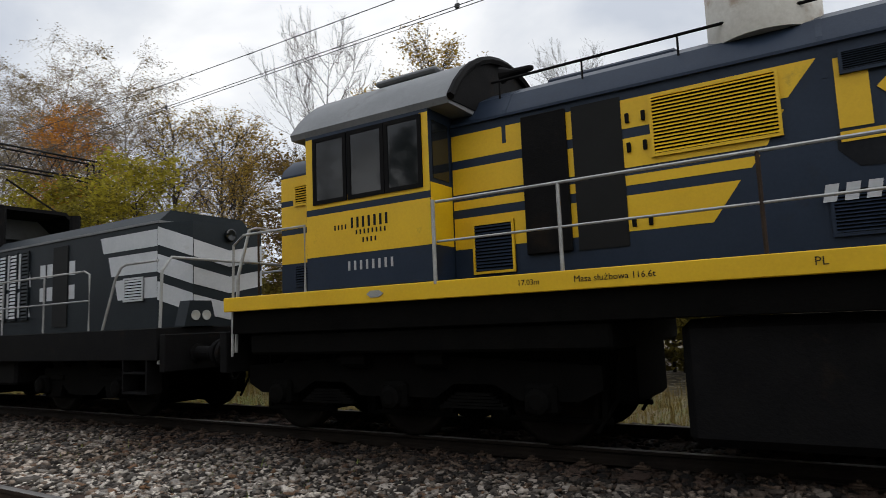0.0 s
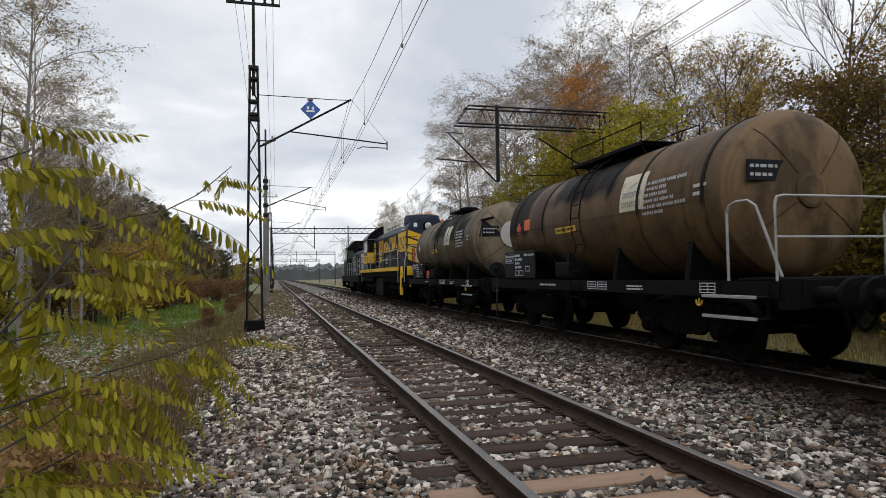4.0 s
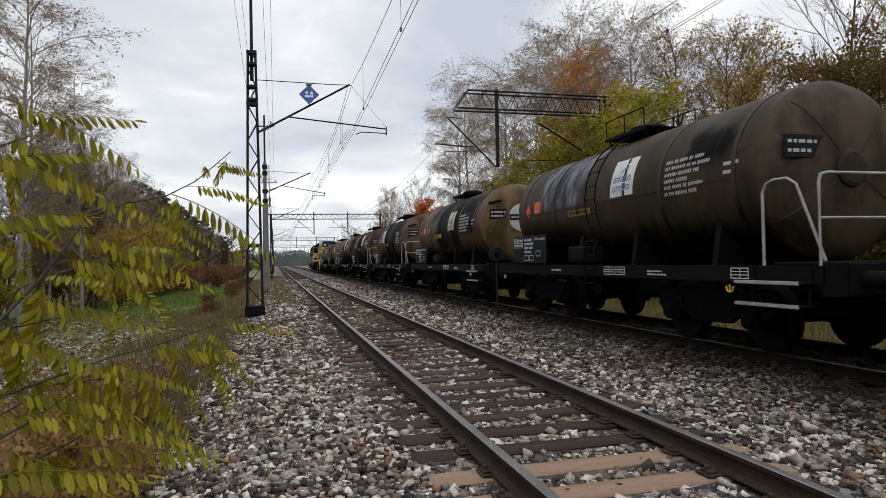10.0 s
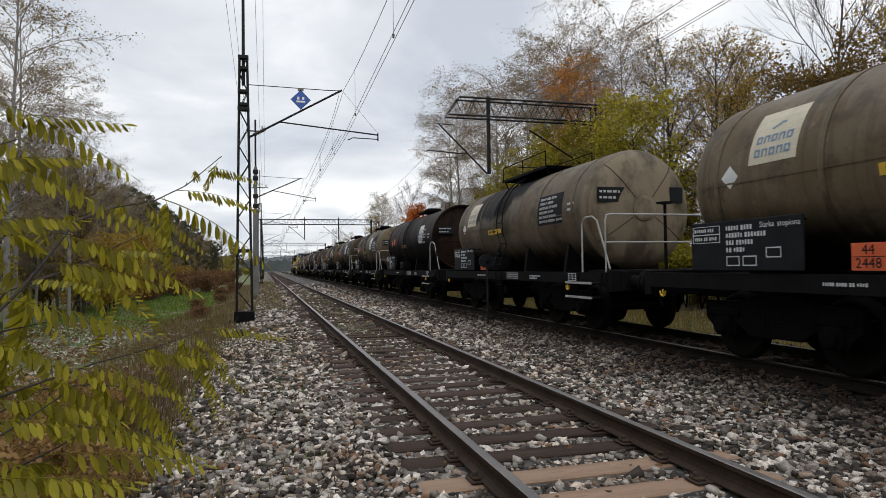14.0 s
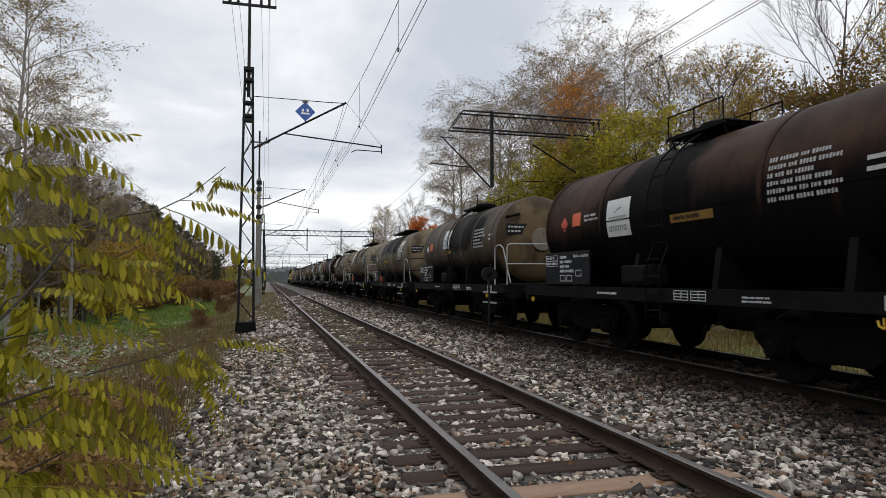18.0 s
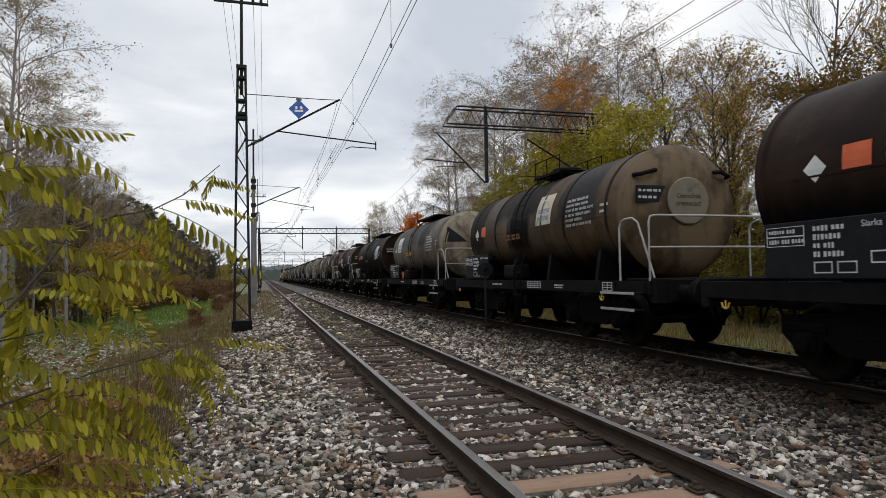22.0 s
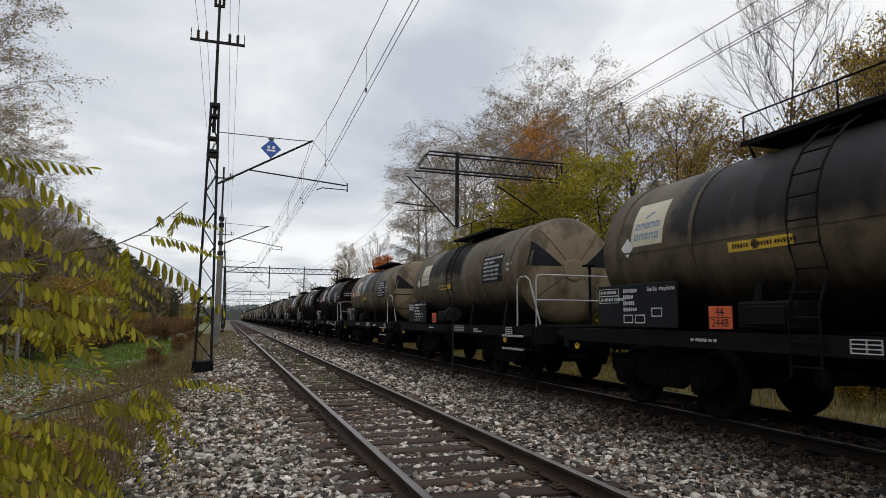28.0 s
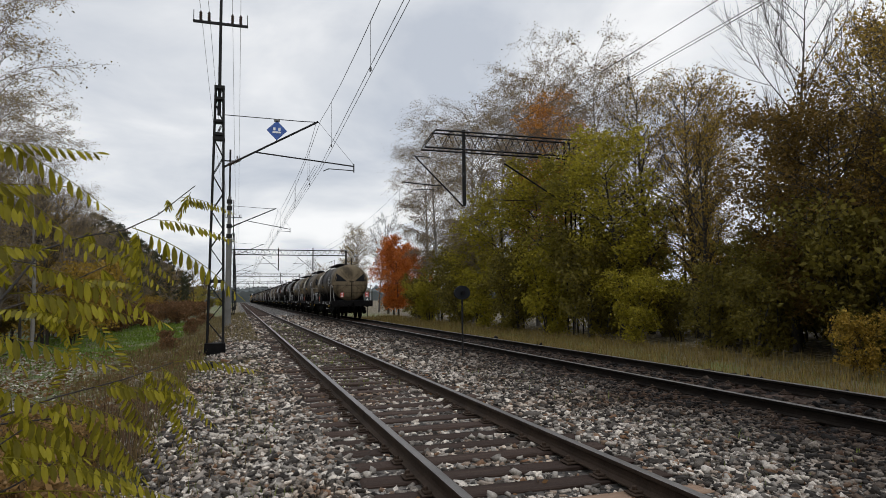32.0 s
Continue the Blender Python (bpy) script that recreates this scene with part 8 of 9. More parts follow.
def grow(seed, height, trunk_r, limbs, length, rise, droop, subs, twigs, first, leaves, leaf_size, stems=1, shape=0.5, scatter=0.25):
    """Branch pieces and leaf places of one tree. rise: degrees above level; droop: how far branch ends sink; shape: where the crown is widest."""
    r = np.random.default_rng(seed)
    seg, spots = [], []

    def way(az, el):
        return np.array([math.cos(az) * math.cos(el), math.sin(az) * math.cos(el), math.sin(el)])

    for st in range(stems):
        lean = r.normal(0, 0.03 if stems == 1 else 0.22, 2)
        base = np.array([0.0, 0.0, 0.0]) if stems == 1 else np.array([*r.uniform(-0.5, 0.5, 2), 0.0])
        hh = height * (1 if stems == 1 else r.uniform(0.75, 1.0))
        pts = [base + np.array([lean[0] * hh * f + 0.12 * math.sin(5 * f + st), lean[1] * hh * f + 0.12 * math.cos(4 * f + st), hh * f]) for f in np.linspace(0, 1, 9)]
        pts[0][2] = -0.3
        for i in range(8):
            seg.append((*pts[i], *pts[i + 1], trunk_r * (1 - i / 8.5), trunk_r * (1 - (i + 1) / 8.5)))
        for j in range(limbs):
            f = first + (0.98 - first) * (j + r.random()) / limbs
            k = min(7, int(f * 8))
            p = pts[k] + (pts[k + 1] - pts[k]) * (f * 8 - k)
            x = (f - first) / (1 - first)
            wide = max(0.16, 1 - abs(x - shape) / (shape if x < shape else 1.15 - shape) * 0.62)
            ln = length * wide * r.uniform(0.75, 1.2)
            az, el = j * 2.4 + r.uniform(-0.5, 0.5), radians(rise) * r.uniform(0.7, 1.2)
            rad = max(0.012, trunk_r * 0.42 * (1 - f * 0.7))
            line = [p]
            for q in range(4):
                el2 = el - droop * (q / 3) ** 1.5
                az += r.normal(0, 0.16)
                line.append(line[-1] + way(az, el2) * ln / 4)
                seg.append((*line[-2], *line[-1], rad * (1 - q / 4.6), rad * (1 - (q + 1) / 4.6)))
            for m in range(subs):
                g = 0.25 + 0.75 * (m + r.random()) / subs
                k2 = min(3, int(g * 4))
                sp = line[k2] + (line[k2 + 1] - line[k2]) * (g * 4 - k2)
                saz, sel = az + r.uniform(-1.2, 1.2), el + r.uniform(-0.6, 0.5)
                sl = ln * 0.42 * (1.15 - g * 0.6) * r.uniform(0.7, 1.3)
                mid = sp + way(saz, sel - droop * 0.4) * sl * 0.55
                tip = mid + way(saz + r.normal(0, 0.3), sel - droop * 1.1) * sl * 0.45
                sr = max(0.006, rad * 0.38)
                seg.append((*sp, *mid, sr, sr * 0.7))
                seg.append((*mid, *tip, sr * 0.7, sr * 0.35))
                for _ in range(twigs):
                    c = r.random()
                    tp = (sp + (mid - sp) * c * 2) if c < 0.5 else (mid + (tip - mid) * (c * 2 - 1))
                    te = tp + way(saz + r.uniform(-1.3, 1.3), sel - droop * r.uniform(0.8, 1.9) + r.uniform(-0.5, 0.4)) * sl * r.uniform(0.35, 0.75)
                    seg.append((*tp, *te, max(0.0045, sr * 0.4), 0.003))
                    spots.append((tp, te))
    pts = np.zeros((0, 3))
    if leaves and spots:
        i = r.integers(0, len(spots), leaves)
        t0 = np.array([s[0] for s in spots])[i]
        t1 = np.array([s[1] for s in spots])[i]
        pts = t0 + (t1 - t0) * r.random((leaves, 1)) * 1.1 + r.normal(0, scatter, (leaves, 3)) * np.array([1, 1, 0.8])
        pts[:, 2] = np.maximum(pts[:, 2], 0.05)
    return seg, pts, r


def tree_kind(name, label, category, bark, leaf, seed, flat=0.0, **shape):
    """One tree: trunk with its limbs, fine branches, and a crown of single leaves."""
    seg, pts, r = grow(seed, **shape)
    least = min(0.035, shape["trunk_r"] * 0.5)
    thick = [s for s in seg if s[6] > least]
    fine = [s for s in seg if s[6] <= least]
    tree = tagged(new(name), label, category)
    many = shape.get("stems", 1) > 1
    wood = part("stem_clump" if many else "trunk", joined("trunk", *tubes(thick, 7), bark), None, tree)
    wood.data.shade_smooth()
    if many:
        wood["kind"] = "stuff"
    part("branchwork", joined("branchwork", *tubes(fine, 3), B_TWIG if bark in (B_BIRCH, B_TWIG) else bark), None, tree)
    if len(pts):
        part("crown", joined("crown", *leaves_at(pts, shape["leaf_size"], r, flat), leaf), None, tree)
    return tree


KINDS = {
    "birch": tree_kind("birch_tree", "tall birch with fine drooping twigs and few remaining leaves", "tree", B_BIRCH, F_SPARSE, 1, height=13.6, trunk_r=0.16, limbs=48, length=4.7, rise=54, droop=0.95, subs=9, twigs=9, first=0.2, leaves=12000, leaf_size=0.038, scatter=0.16, shape=0.74),
    "birch_b": tree_kind("birch_tree", "slender birch, nearly bare, with hanging twigs", "tree", B_BIRCH, F_SPARSE, 2, height=12.6, trunk_r=0.13, limbs=44, length=3.9, rise=56, droop=1.1, subs=9, twigs=9, first=0.18, leaves=10000, leaf_size=0.038, scatter=0.16, shape=0.72),
    "birch_thin": tree_kind("birch_tree", "airy birch with a few pale remaining leaves", "tree", B_BIRCH, F_SPARSE, 31, height=14.5, trunk_r=0.12, limbs=34, length=3.6, rise=46, droop=0.5, subs=8, twigs=6, first=0.2, leaves=7500, leaf_size=0.038, scatter=0.12, shape=0.6),
    "aspen": tree_kind("aspen_tree", "aspen holding orange leaves in its top", "tree", B_TWIG, F_ORANGE, 3, height=12.5, trunk_r=0.15, limbs=28, length=2.3, rise=48, droop=0.2, subs=8, twigs=8, first=0.4, leaves=10000, leaf_size=0.052, scatter=0.22),
    "alder": tree_kind("alder_tree", "alder with a thin crown of fading leaves", "tree", B_DARK, F_AMBER, 4, height=12.5, trunk_r=0.20, limbs=32, length=3.1, rise=50, droop=0.1, subs=8, twigs=8, first=0.2, leaves=5600, leaf_size=0.05, scatter=0.22),
    "alder_b": tree_kind("alder_tree", "alder with thin yellowing crown", "tree", B_DARK, F_AMBER, 14, height=11.5, trunk_r=0.15, limbs=30, length=2.8, rise=55, droop=0.1, subs=9, twigs=9, first=0.2, leaves=7200, leaf_size=0.052, scatter=0.22),
    "robinia": tree_kind("robinia_tree", "robinia with a full yellow-green crown", "tree", B_DARK, F_YELLOW, 5, height=8.2, trunk_r=0.13, limbs=26, length=2.7, rise=38, droop=0.35, subs=8, twigs=6, first=0.12, leaves=15000, leaf_size=0.062, scatter=0.24, flat=0.5),
    "robinia_b": tree_kind("robinia_tree", "olive-green robinia with layered sprays of leaves", "tree", B_DARK, F_OLIVE, 15, height=7.4, trunk_r=0.12, limbs=24, length=2.8, rise=32, droop=0.4, subs=8, twigs=6, first=0.08, leaves=14000, leaf_size=0.062, scatter=0.24, flat=0.5),
    "bush": tree_kind("hazel_bush", "many-stemmed green bush at the edge of the wood", "bush", B_DARK, F_GREEN, 6, height=4.4, trunk_r=0.05, limbs=11, length=1.7, rise=40, droop=0.3, subs=5, twigs=3, first=0.05, leaves=8000, leaf_size=0.072, stems=5, scatter=0.2),
    "bush_b": tree_kind("hazel_bush", "many-stemmed yellowing bush at the edge of the wood", "bush", B_DARK, F_YELLOW, 16, height=3.8, trunk_r=0.05, limbs=11, length=1.6, rise=42, droop=0.3, subs=5, twigs=3, first=0.05, leaves=7500, leaf_size=0.072, stems=5, scatter=0.2),
    "oak": tree_kind("oak_tree", "oak with dense brown and olive leaves", "tree", B_DARK, F_BROWN, 7, height=8.4, trunk_r=0.18, limbs=28, length=3.2, rise=34, droop=0.1, subs=8, twigs=7, first=0.15, leaves=15000, leaf_size=0.060, scatter=0.26, flat=0.4),
    "bare": tree_kind("bare_tree", "leafless tree with upswept branches", "tree", B_BARE, F_SPARSE, 8, height=12.5, trunk_r=0.12, limbs=22, length=4.4, rise=52, droop=-0.15, subs=10, twigs=9, first=0.35, leaves=0, leaf_size=0.05),
    "maple": tree_kind("maple_tree", "young maple in bright red-orange autumn leaf", "tree", B_DARK, F_MAPLE, 9, height=6.6, trunk_r=0.10, limbs=22, length=2.2, rise=40, droop=0.1, subs=7, twigs=5, first=0.1, leaves=12000, leaf_size=0.075, scatter=0.24),
    "pine": tree_kind("pine_tree", "pine with a bare thin trunk and dark crown", "tree", B_PINE, F_NEEDLE, 10, height=13, trunk_r=0.13, limbs=22, length=1.4, rise=28, droop=0.1, subs=6, twigs=4, first=0.34, leaves=4200, leaf_size=0.12, scatter=0.2),
    "dry": tree_kind("dry_shrub", "low russet shrub with withered leaves", "bush", B_DARK, F_DRY, 11, height=1.7, trunk_r=0.02, limbs=8, length=0.9, rise=50, droop=0.1, subs=4, twigs=3, first=0.05, leaves=3200, leaf_size=0.058, stems=5, scatter=0.12),
    "gold": tree_kind("golden_shrub", "small shrub with golden yellow leaves", "bush", B_DARK, F_AMBER, 12, height=2.4, trunk_r=0.025, limbs=8, length=1.1, rise=45, droop=0.2, subs=4, twigs=3, first=0.1, leaves=3600, leaf_size=0.06, stems=4, scatter=0.16),
}
USED = set()


def plant(kind, x, y, scale=1.0, group="", wide=1.0):
    turn = random.uniform(0, 360)
    m = pose(x, y, ground_height(x, y) - 0.05, 0, 0, turn)
    src = KINDS[kind]
    if kind in USED:
        ob = copy_thing(src, m)
    else:
        USED.add(kind)
        ob = src
        ob.matrix_basis = m
    ob.scale = (scale * wide * random.uniform(0.95, 1.05), scale * wide * random.uniform(0.95, 1.05), scale)
    if group:
        ob["group"] = group
    return ob


WOOD = "trees of the wood beside the train"
for kind, x, y, s in (
        # tall back row
        ("birch", 15.6, 30.5, 0.98), ("birch_b", 14.6, 37.5, 1.02), ("birch_b", 14.3, 46.0, 1.14), ("birch", 15.2, 41.0, 1.02), ("birch", 14.8, 50.5, 0.98), ("birch", 17.5, 34.0, 0.98), ("birch_thin", 16.2, 33.0, 1.0), ("birch_thin", 15.4, 36.0, 1.0), ("birch_b", 16.2, 26.8, 1.02), ("aspen", 16.4, 29.2, 0.95), ("aspen", 14.6, 31.8, 0.66), ("birch", 20.0, 28.5, 0.85),
        ("alder", 17.2, 24.0, 0.86), ("alder", 17.0, 20.8, 0.80), ("alder_b", 18.6, 22.2, 0.88), ("birch_b", 20.5, 24.0, 0.72), ("bare", 17.6, 16.6, 1.0), 
        ("alder_b", 18.4, 13.2, 0.84), ("alder", 17.6, 10.6, 0.84), ("alder", 19.0, 11.8, 0.85), ("bare", 20.5, 7.5, 0.8), ("alder_b", 18.5, 5.0, 0.72), ("birch_b", 21.5, 2.0, 0.55),
        # middle row
        ("robinia", 14.9, 29.5, 1.0), ("robinia", 14.3, 33.5, 0.92), ("robinia_b", 15.2, 25.6, 1.02), ("robinia", 14.8, 22.6, 0.98), ("oak", 15.8, 14.8, 0.84), ("alder_b", 17.8, 13.4, 0.78), ("alder", 15.0, 11.0, 0.62), ("robinia_b", 15.0, 8.2, 0.75), ("alder_b", 16.4, 11.6, 0.72),
        ("robinia", 15.6, 5.0, 0.62), ("alder_b", 15.6, 18.6, 0.66), ("robinia", 14.4, 38.0, 0.8), ("bush", 14.6, 42.0, 1.25), ("robinia_b", 15.0, 47.0, 0.75), ("maple", 13.9, 57.0, 1.0), ("maple", 14.6, 61.5, 0.95), ("maple", 14.9, 53.0, 0.8), ("birch_b", 17.5, 52.0, 0.62),
        # front row of bushes
        ("bush", 13.6, 30.0, 0.9), ("bush_b", 13.7, 26.5, 0.95), ("bush", 14.2, 23.6, 1.05), ("bush_b", 13.9, 20.4, 0.66), ("bush", 14.4, 16.4, 0.6), ("oak", 14.6, 12.6, 0.72), ("bush", 13.9, 14.2, 0.65), ("bush", 14.4, 11.4, 0.85), ("bush", 13.9, 8.6, 0.75),
        ("bush", 14.6, 5.2, 0.7), ("bush_b", 13.6, 35.0, 0.85), ("bush", 13.7, 39.0, 0.85), ("bush_b", 13.6, 45.5, 0.8), ("bush", 14.0, 50.0, 0.75), ("gold", 12.7, 10.2, 0.55), ("gold", 12.6, 7.4, 0.5),
        ("oak", 19.5, 16.0, 0.8), ("robinia_b", 19.5, 24.5, 0.8), ("oak", 20.0, 8.5, 0.8), ("robinia_b", 20.5, 12.5, 0.95), ("bush", 18.5, 11.5, 1.2), ("bush", 18.8, 15.2, 1.2), ("bush", 18.6, 7.0, 1.2), ("bush", 18.8, 3.5, 1.2),
        ("bush", 18.5, 28.0, 1.1), ("bush", 17.0, 32.0, 1.0), ("bush", 16.6, 37.0, 1.0), ("oak", 22.5, 4.5, 0.9), ("bush", 16.2, 6.4, 1.0), ("bush", 16.4, 2.6, 1.0), ("bush", 16.4, 12.6, 1.0), ("bush", 16.6, 16.0, 0.8), ("bush", 21.5, 14.0, 1.3), ("bush", 21.5, 18.0, 1.3), ("bush", 21.5, 10.0, 1.3),
        # low growth that closes the wood's foot
        ("bush", 18.8, 19.6, 0.8), ("bush", 19.0, 23.0, 0.5), ("bush", 21.5, 22.5, 0.6), ("bush", 16.5, 22.0, 0.45), ("bush", 17.0, 18.0, 0.75), ("bush", 23.0, 20.5, 0.6), ("bush", 22.5, 26.0, 0.6), ("bush", 15.6, 20.2, 0.42), ("bush", 15.4, 17.6, 0.45), ("bush", 19.8, 21.4, 0.55), ("bush", 24.5, 17.5, 0.7), ("bush", 24.5, 23.5, 0.7), ("bush", 15.4, 9.6, 0.7), ("bush", 19.6, 17.6, 0.8),
        # inner wood and the side behind the camera
        ("bush", 17.2, 26.0, 0.9), ("bush", 17.5, 14.0, 0.9), ("bush", 17.5, 9.0, 1.0),
        ("bush_b", 15.5, 1.5, 0.7), ("bush", 15.0, -2.5, 0.75), ("robinia_b", 17.0, -4.0, 0.6), ("bush", 15.2, -8, 0.9), ("oak", 18.0, -11, 0.7), ("robinia", 16.0, -17, 0.8), ("bush_b", 15.0, -23, 0.9), ("alder", 19.0, -24, 0.7), ("bush", 15.0, -32, 1.0)):
    plant(kind, x, y, s, WOOD, 1.0)
for i in range(26):
    y = 64 + i * 4.6
    plant(random.choice(("robinia_b", "bush", "oak", "alder", "bush_b", "birch_b", "bare", "dry")), 14.6 + random.uniform(0, 5) + (y - 64) * 0.03, y, random.uniform(0.6, 0.9), WOOD)
LEFT = "trees across the meadow"
for kind, x, y, s in (("birch_thin", -8.4, 25.0, 0.98), ("birch_thin", -7.9, 29.5, 0.72), ("birch_thin", -9.8, 30.0, 0.95), ("birch_thin", -10.8, 24.0, 0.98), ("birch_thin", -9.4, 19.0, 0.9), ("birch_b", -11.5, 34, 0.9), ("bare", -8.9, 36.0, 0.66), ("birch_b", -9.2, 40.0, 0.64), ("bare", -9.6, 44.0, 0.64),
                      ("birch_b", -9.8, 48.0, 0.62), ("bare", -9.8, 52.0, 0.6), ("alder", -11.0, 45.0, 0.66), ("alder_b", -10.6, 51.0, 0.62),
                      ("gold", -8.3, 36.0, 1.5), ("gold", -8.6, 41.0, 1.7), ("gold", -9.0, 47.0, 1.8), ("alder", -9.8, 38.5, 0.5), ("bush_b", -10.5, 28.0, 0.8), ("robinia", -11.0, 20.0, 0.75), ("bush_b", -9.8, 15.0, 0.8), ("robinia", -10.0, 10.0, 0.7),
                      ("bush", -12.5, 40.0, 0.9), ("robinia_b", -12.0, 47.0, 0.8), ("oak", -14.0, 30.0, 1.0), ("oak", -13.0, 55.0, 0.8),
                      # trees out of view, added partly to dim the near sides of the tanks
                      ("alder", -10.0, 2.0, 0.9), ("bush", -9.0, -4.0, 1.1), ("oak", -10.0, -8.0, 1.0), ("birch", -11.0, -14.0, 0.9), ("bush_b", -9.5, -22.0, 1.1), ("oak", -11.0, 6.0, 1.0), ("robinia", -9.5, -1.0, 1.0), ("oak", -12.0, 13.0, 1.0), ("robinia_b", -9.8, -16.0, 1.0), ("pine", -13.0, -3.0, 0.9), ("pine", -13.5, 9.0, 0.9), ("pine", -13.0, 17.0, 0.9)):
    plant(kind, x, y, s, LEFT)
for i in range(54):
    y = 54 + (i % 18) * 4.2 + random.uniform(-1.6, 1.6)
    plant("pine", -9.0 + (y - 54) * 0.012 - (i // 18) * 1.9 - random.uniform(0, 1.6), y, random.uniform(0.58, 0.70) * (1 - max(0, y - 75) * 0.004), LEFT)
for i in range(12):
    plant(("oak", "pine", "robinia_b")[i % 3], -14.5 - random.uniform(0, 2.5), 56 + i * 6, random.uniform(0.8, 0.95), LEFT)
for i in range(16):
    y = 52 + i * 3.4
    plant(("birch_b", "bare", "birch_b", "alder")[i % 4], -8.6 - random.uniform(0, 1.2), y, random.uniform(0.46, 0.58), LEFT, 0.8)
for i in range(18):
    plant(("bare", "alder", "birch_b")[i % 3], -9.6 - random.uniform(0, 3.5), 28 + i * 2.1, random.uniform(0.52, 0.68), LEFT)
for i in range(10):
    plant("oak", -11.5 - random.uniform(0, 2.5), 27 + i * 4.0, random.uniform(0.42, 0.55), LEFT)
for i in range(20):
    y = 50 + i * 3.6
    plant(random.choice(("dry", "dry", "gold", "dry")), -8.0 - random.uniform(0, 1.0), y, random.uniform(0.7, 1.1) * (0.5 if y > 90 else 1), LEFT)
for i in range(22):
    y = 128 + i * 9
    plant(("bush", "alder", "pine", "bush_b", "robinia_b")[i % 5], -6.0 - random.uniform(0, 5) - (i % 3), y, random.uniform(0.55, 0.85), "trees far down the line")
for i in range(22):
    y = 52 + i * 3.0
    plant("dry", -5.2 - random.uniform(0, 2.4) - max(0, 70 - y) * 0.07, y, random.uniform(0.8, 1.15), "russet shrubs at the meadow's end")
for i in range(9):
    y = 26 + i * 6
    plant("dry", -2.3 - random.uniform(0, 0.8), y, random.uniform(0.3, 0.5), "russet shrubs on the verge")


def distant_wood():
    """A far wooded rise that closes the view on all sides."""
    bm = bmesh.new()
    r = random.Random(4)
    for ring, (dist, low, high) in enumerate(((420, 6, 11), (760, 12, 20))):
        n = 1100
        prev = None
        for i in range(n + 1):
            a = 2 * math.pi * i / n
            if i == n:
                hh = first_h
            else:
                hh = r.uniform(low, high) * (0.75 + 0.25 * math.sin(a * 5 + ring))
            if i == 0:
                first_h = hh
            x, y = 5 + dist * math.cos(a), dist * math.sin(a)
            q = [bm.verts.new((x * k, y * k, z)) for k, z in ((1.0, -3), (1.0, hh * 0.8), (1.02, hh), (1.06, hh), (1.06, -3))]
            if prev:
                for k in range(4):
                    bm.faces.new((prev[k], q[k], q[k + 1], prev[k + 1]))
            prev = q
    m = surface("hazy_far_wood", (0.055, 0.066, 0.064), (0.10, 0.112, 0.115), 0.95, 0, 0.12, 0.0, 0.6)
    return tagged(part("backdrop", bm, m), "hazy wooded skyline in the far distance", "backdrop", kind="structure")


distant_wood()


# ---- robinia shrub close to the camera ----
def compound_leaf(seed, length, pairs):
    """A feathered leaf along +x: a sagging stalk with paired oval leaflets that hang a little."""
    r = random.Random(seed)
    bm = bmesh.new()
    stalk = [(length * f, 0.015 * math.sin(3 * f + seed), -0.30 * length * f ** 1.8) for f in [i / 8 for i in range(9)]]
    tube(bm, stalk, 0.0013, 4, r_end=0.0006)

    def leaflet(p, d, size):
        d = Vector(d).normalized()
        side = d.cross(Vector((0, 0, 1))).normalized()
        up = side.cross(d)
        w = size * 0.15
        tip = Vector(p) + d * size - up * size * r.uniform(0.05, 0.25)
        outline = [(0.04, 0.0, 0), (0.25, 0.78, 0.1), (0.55, 1.0, 0.12), (0.84, 0.66, 0.06)]
        base = bm.verts.new(Vector(p))
        end = bm.verts.new(tip)
        rows = []
        for f, ww, lift in outline[1:]:
            c = Vector(p) + (tip - Vector(p)) * f
            rows.append([bm.verts.new(c + side * w * ww + up * w * lift * 2), bm.verts.new(c), bm.verts.new(c - side * w * ww + up * w * lift * 2)])
        for k in (0, 1):
            bm.faces.new((base, rows[0][k], rows[0][k + 1]))
            bm.faces.new((end, rows[-1][k + 1], rows[-1][k]))
        for a, b in zip(rows, rows[1:]):
            for k in (0, 1):
                bm.faces.new((a[k], b[k], b[k + 1], a[k + 1]))

    for i in range(pairs):
        f = 0.16 + 0.82 * i / (pairs - 1)
        p = (length * f, 0.015 * math.sin(3 * f + seed), -0.30 * length * f ** 1.8)
        size = 0.044 * (0.62 + 0.5 * math.sin(math.pi * min(1, f * 0.9 + 0.1))) * r.uniform(0.85, 1.1)
        for s in (-1, 1):
            if r.random() < 0.94:
                leaflet(p, (0.45 + r.uniform(-0.15, 0.15), s * r.uniform(0.35, 0.75), -1.0 + r.uniform(-0.2, 0.35)), size)
    leaflet(stalk[-1], (1, 0, -0.35), 0.034)
    bmesh.ops.recalc_face_normals(bm, faces=bm.faces)
    me = bpy.data.meshes.new("leaf")
    bm.to_mesh(me)
    bm.free()
    me.materials.append(F_FORE)
    return me


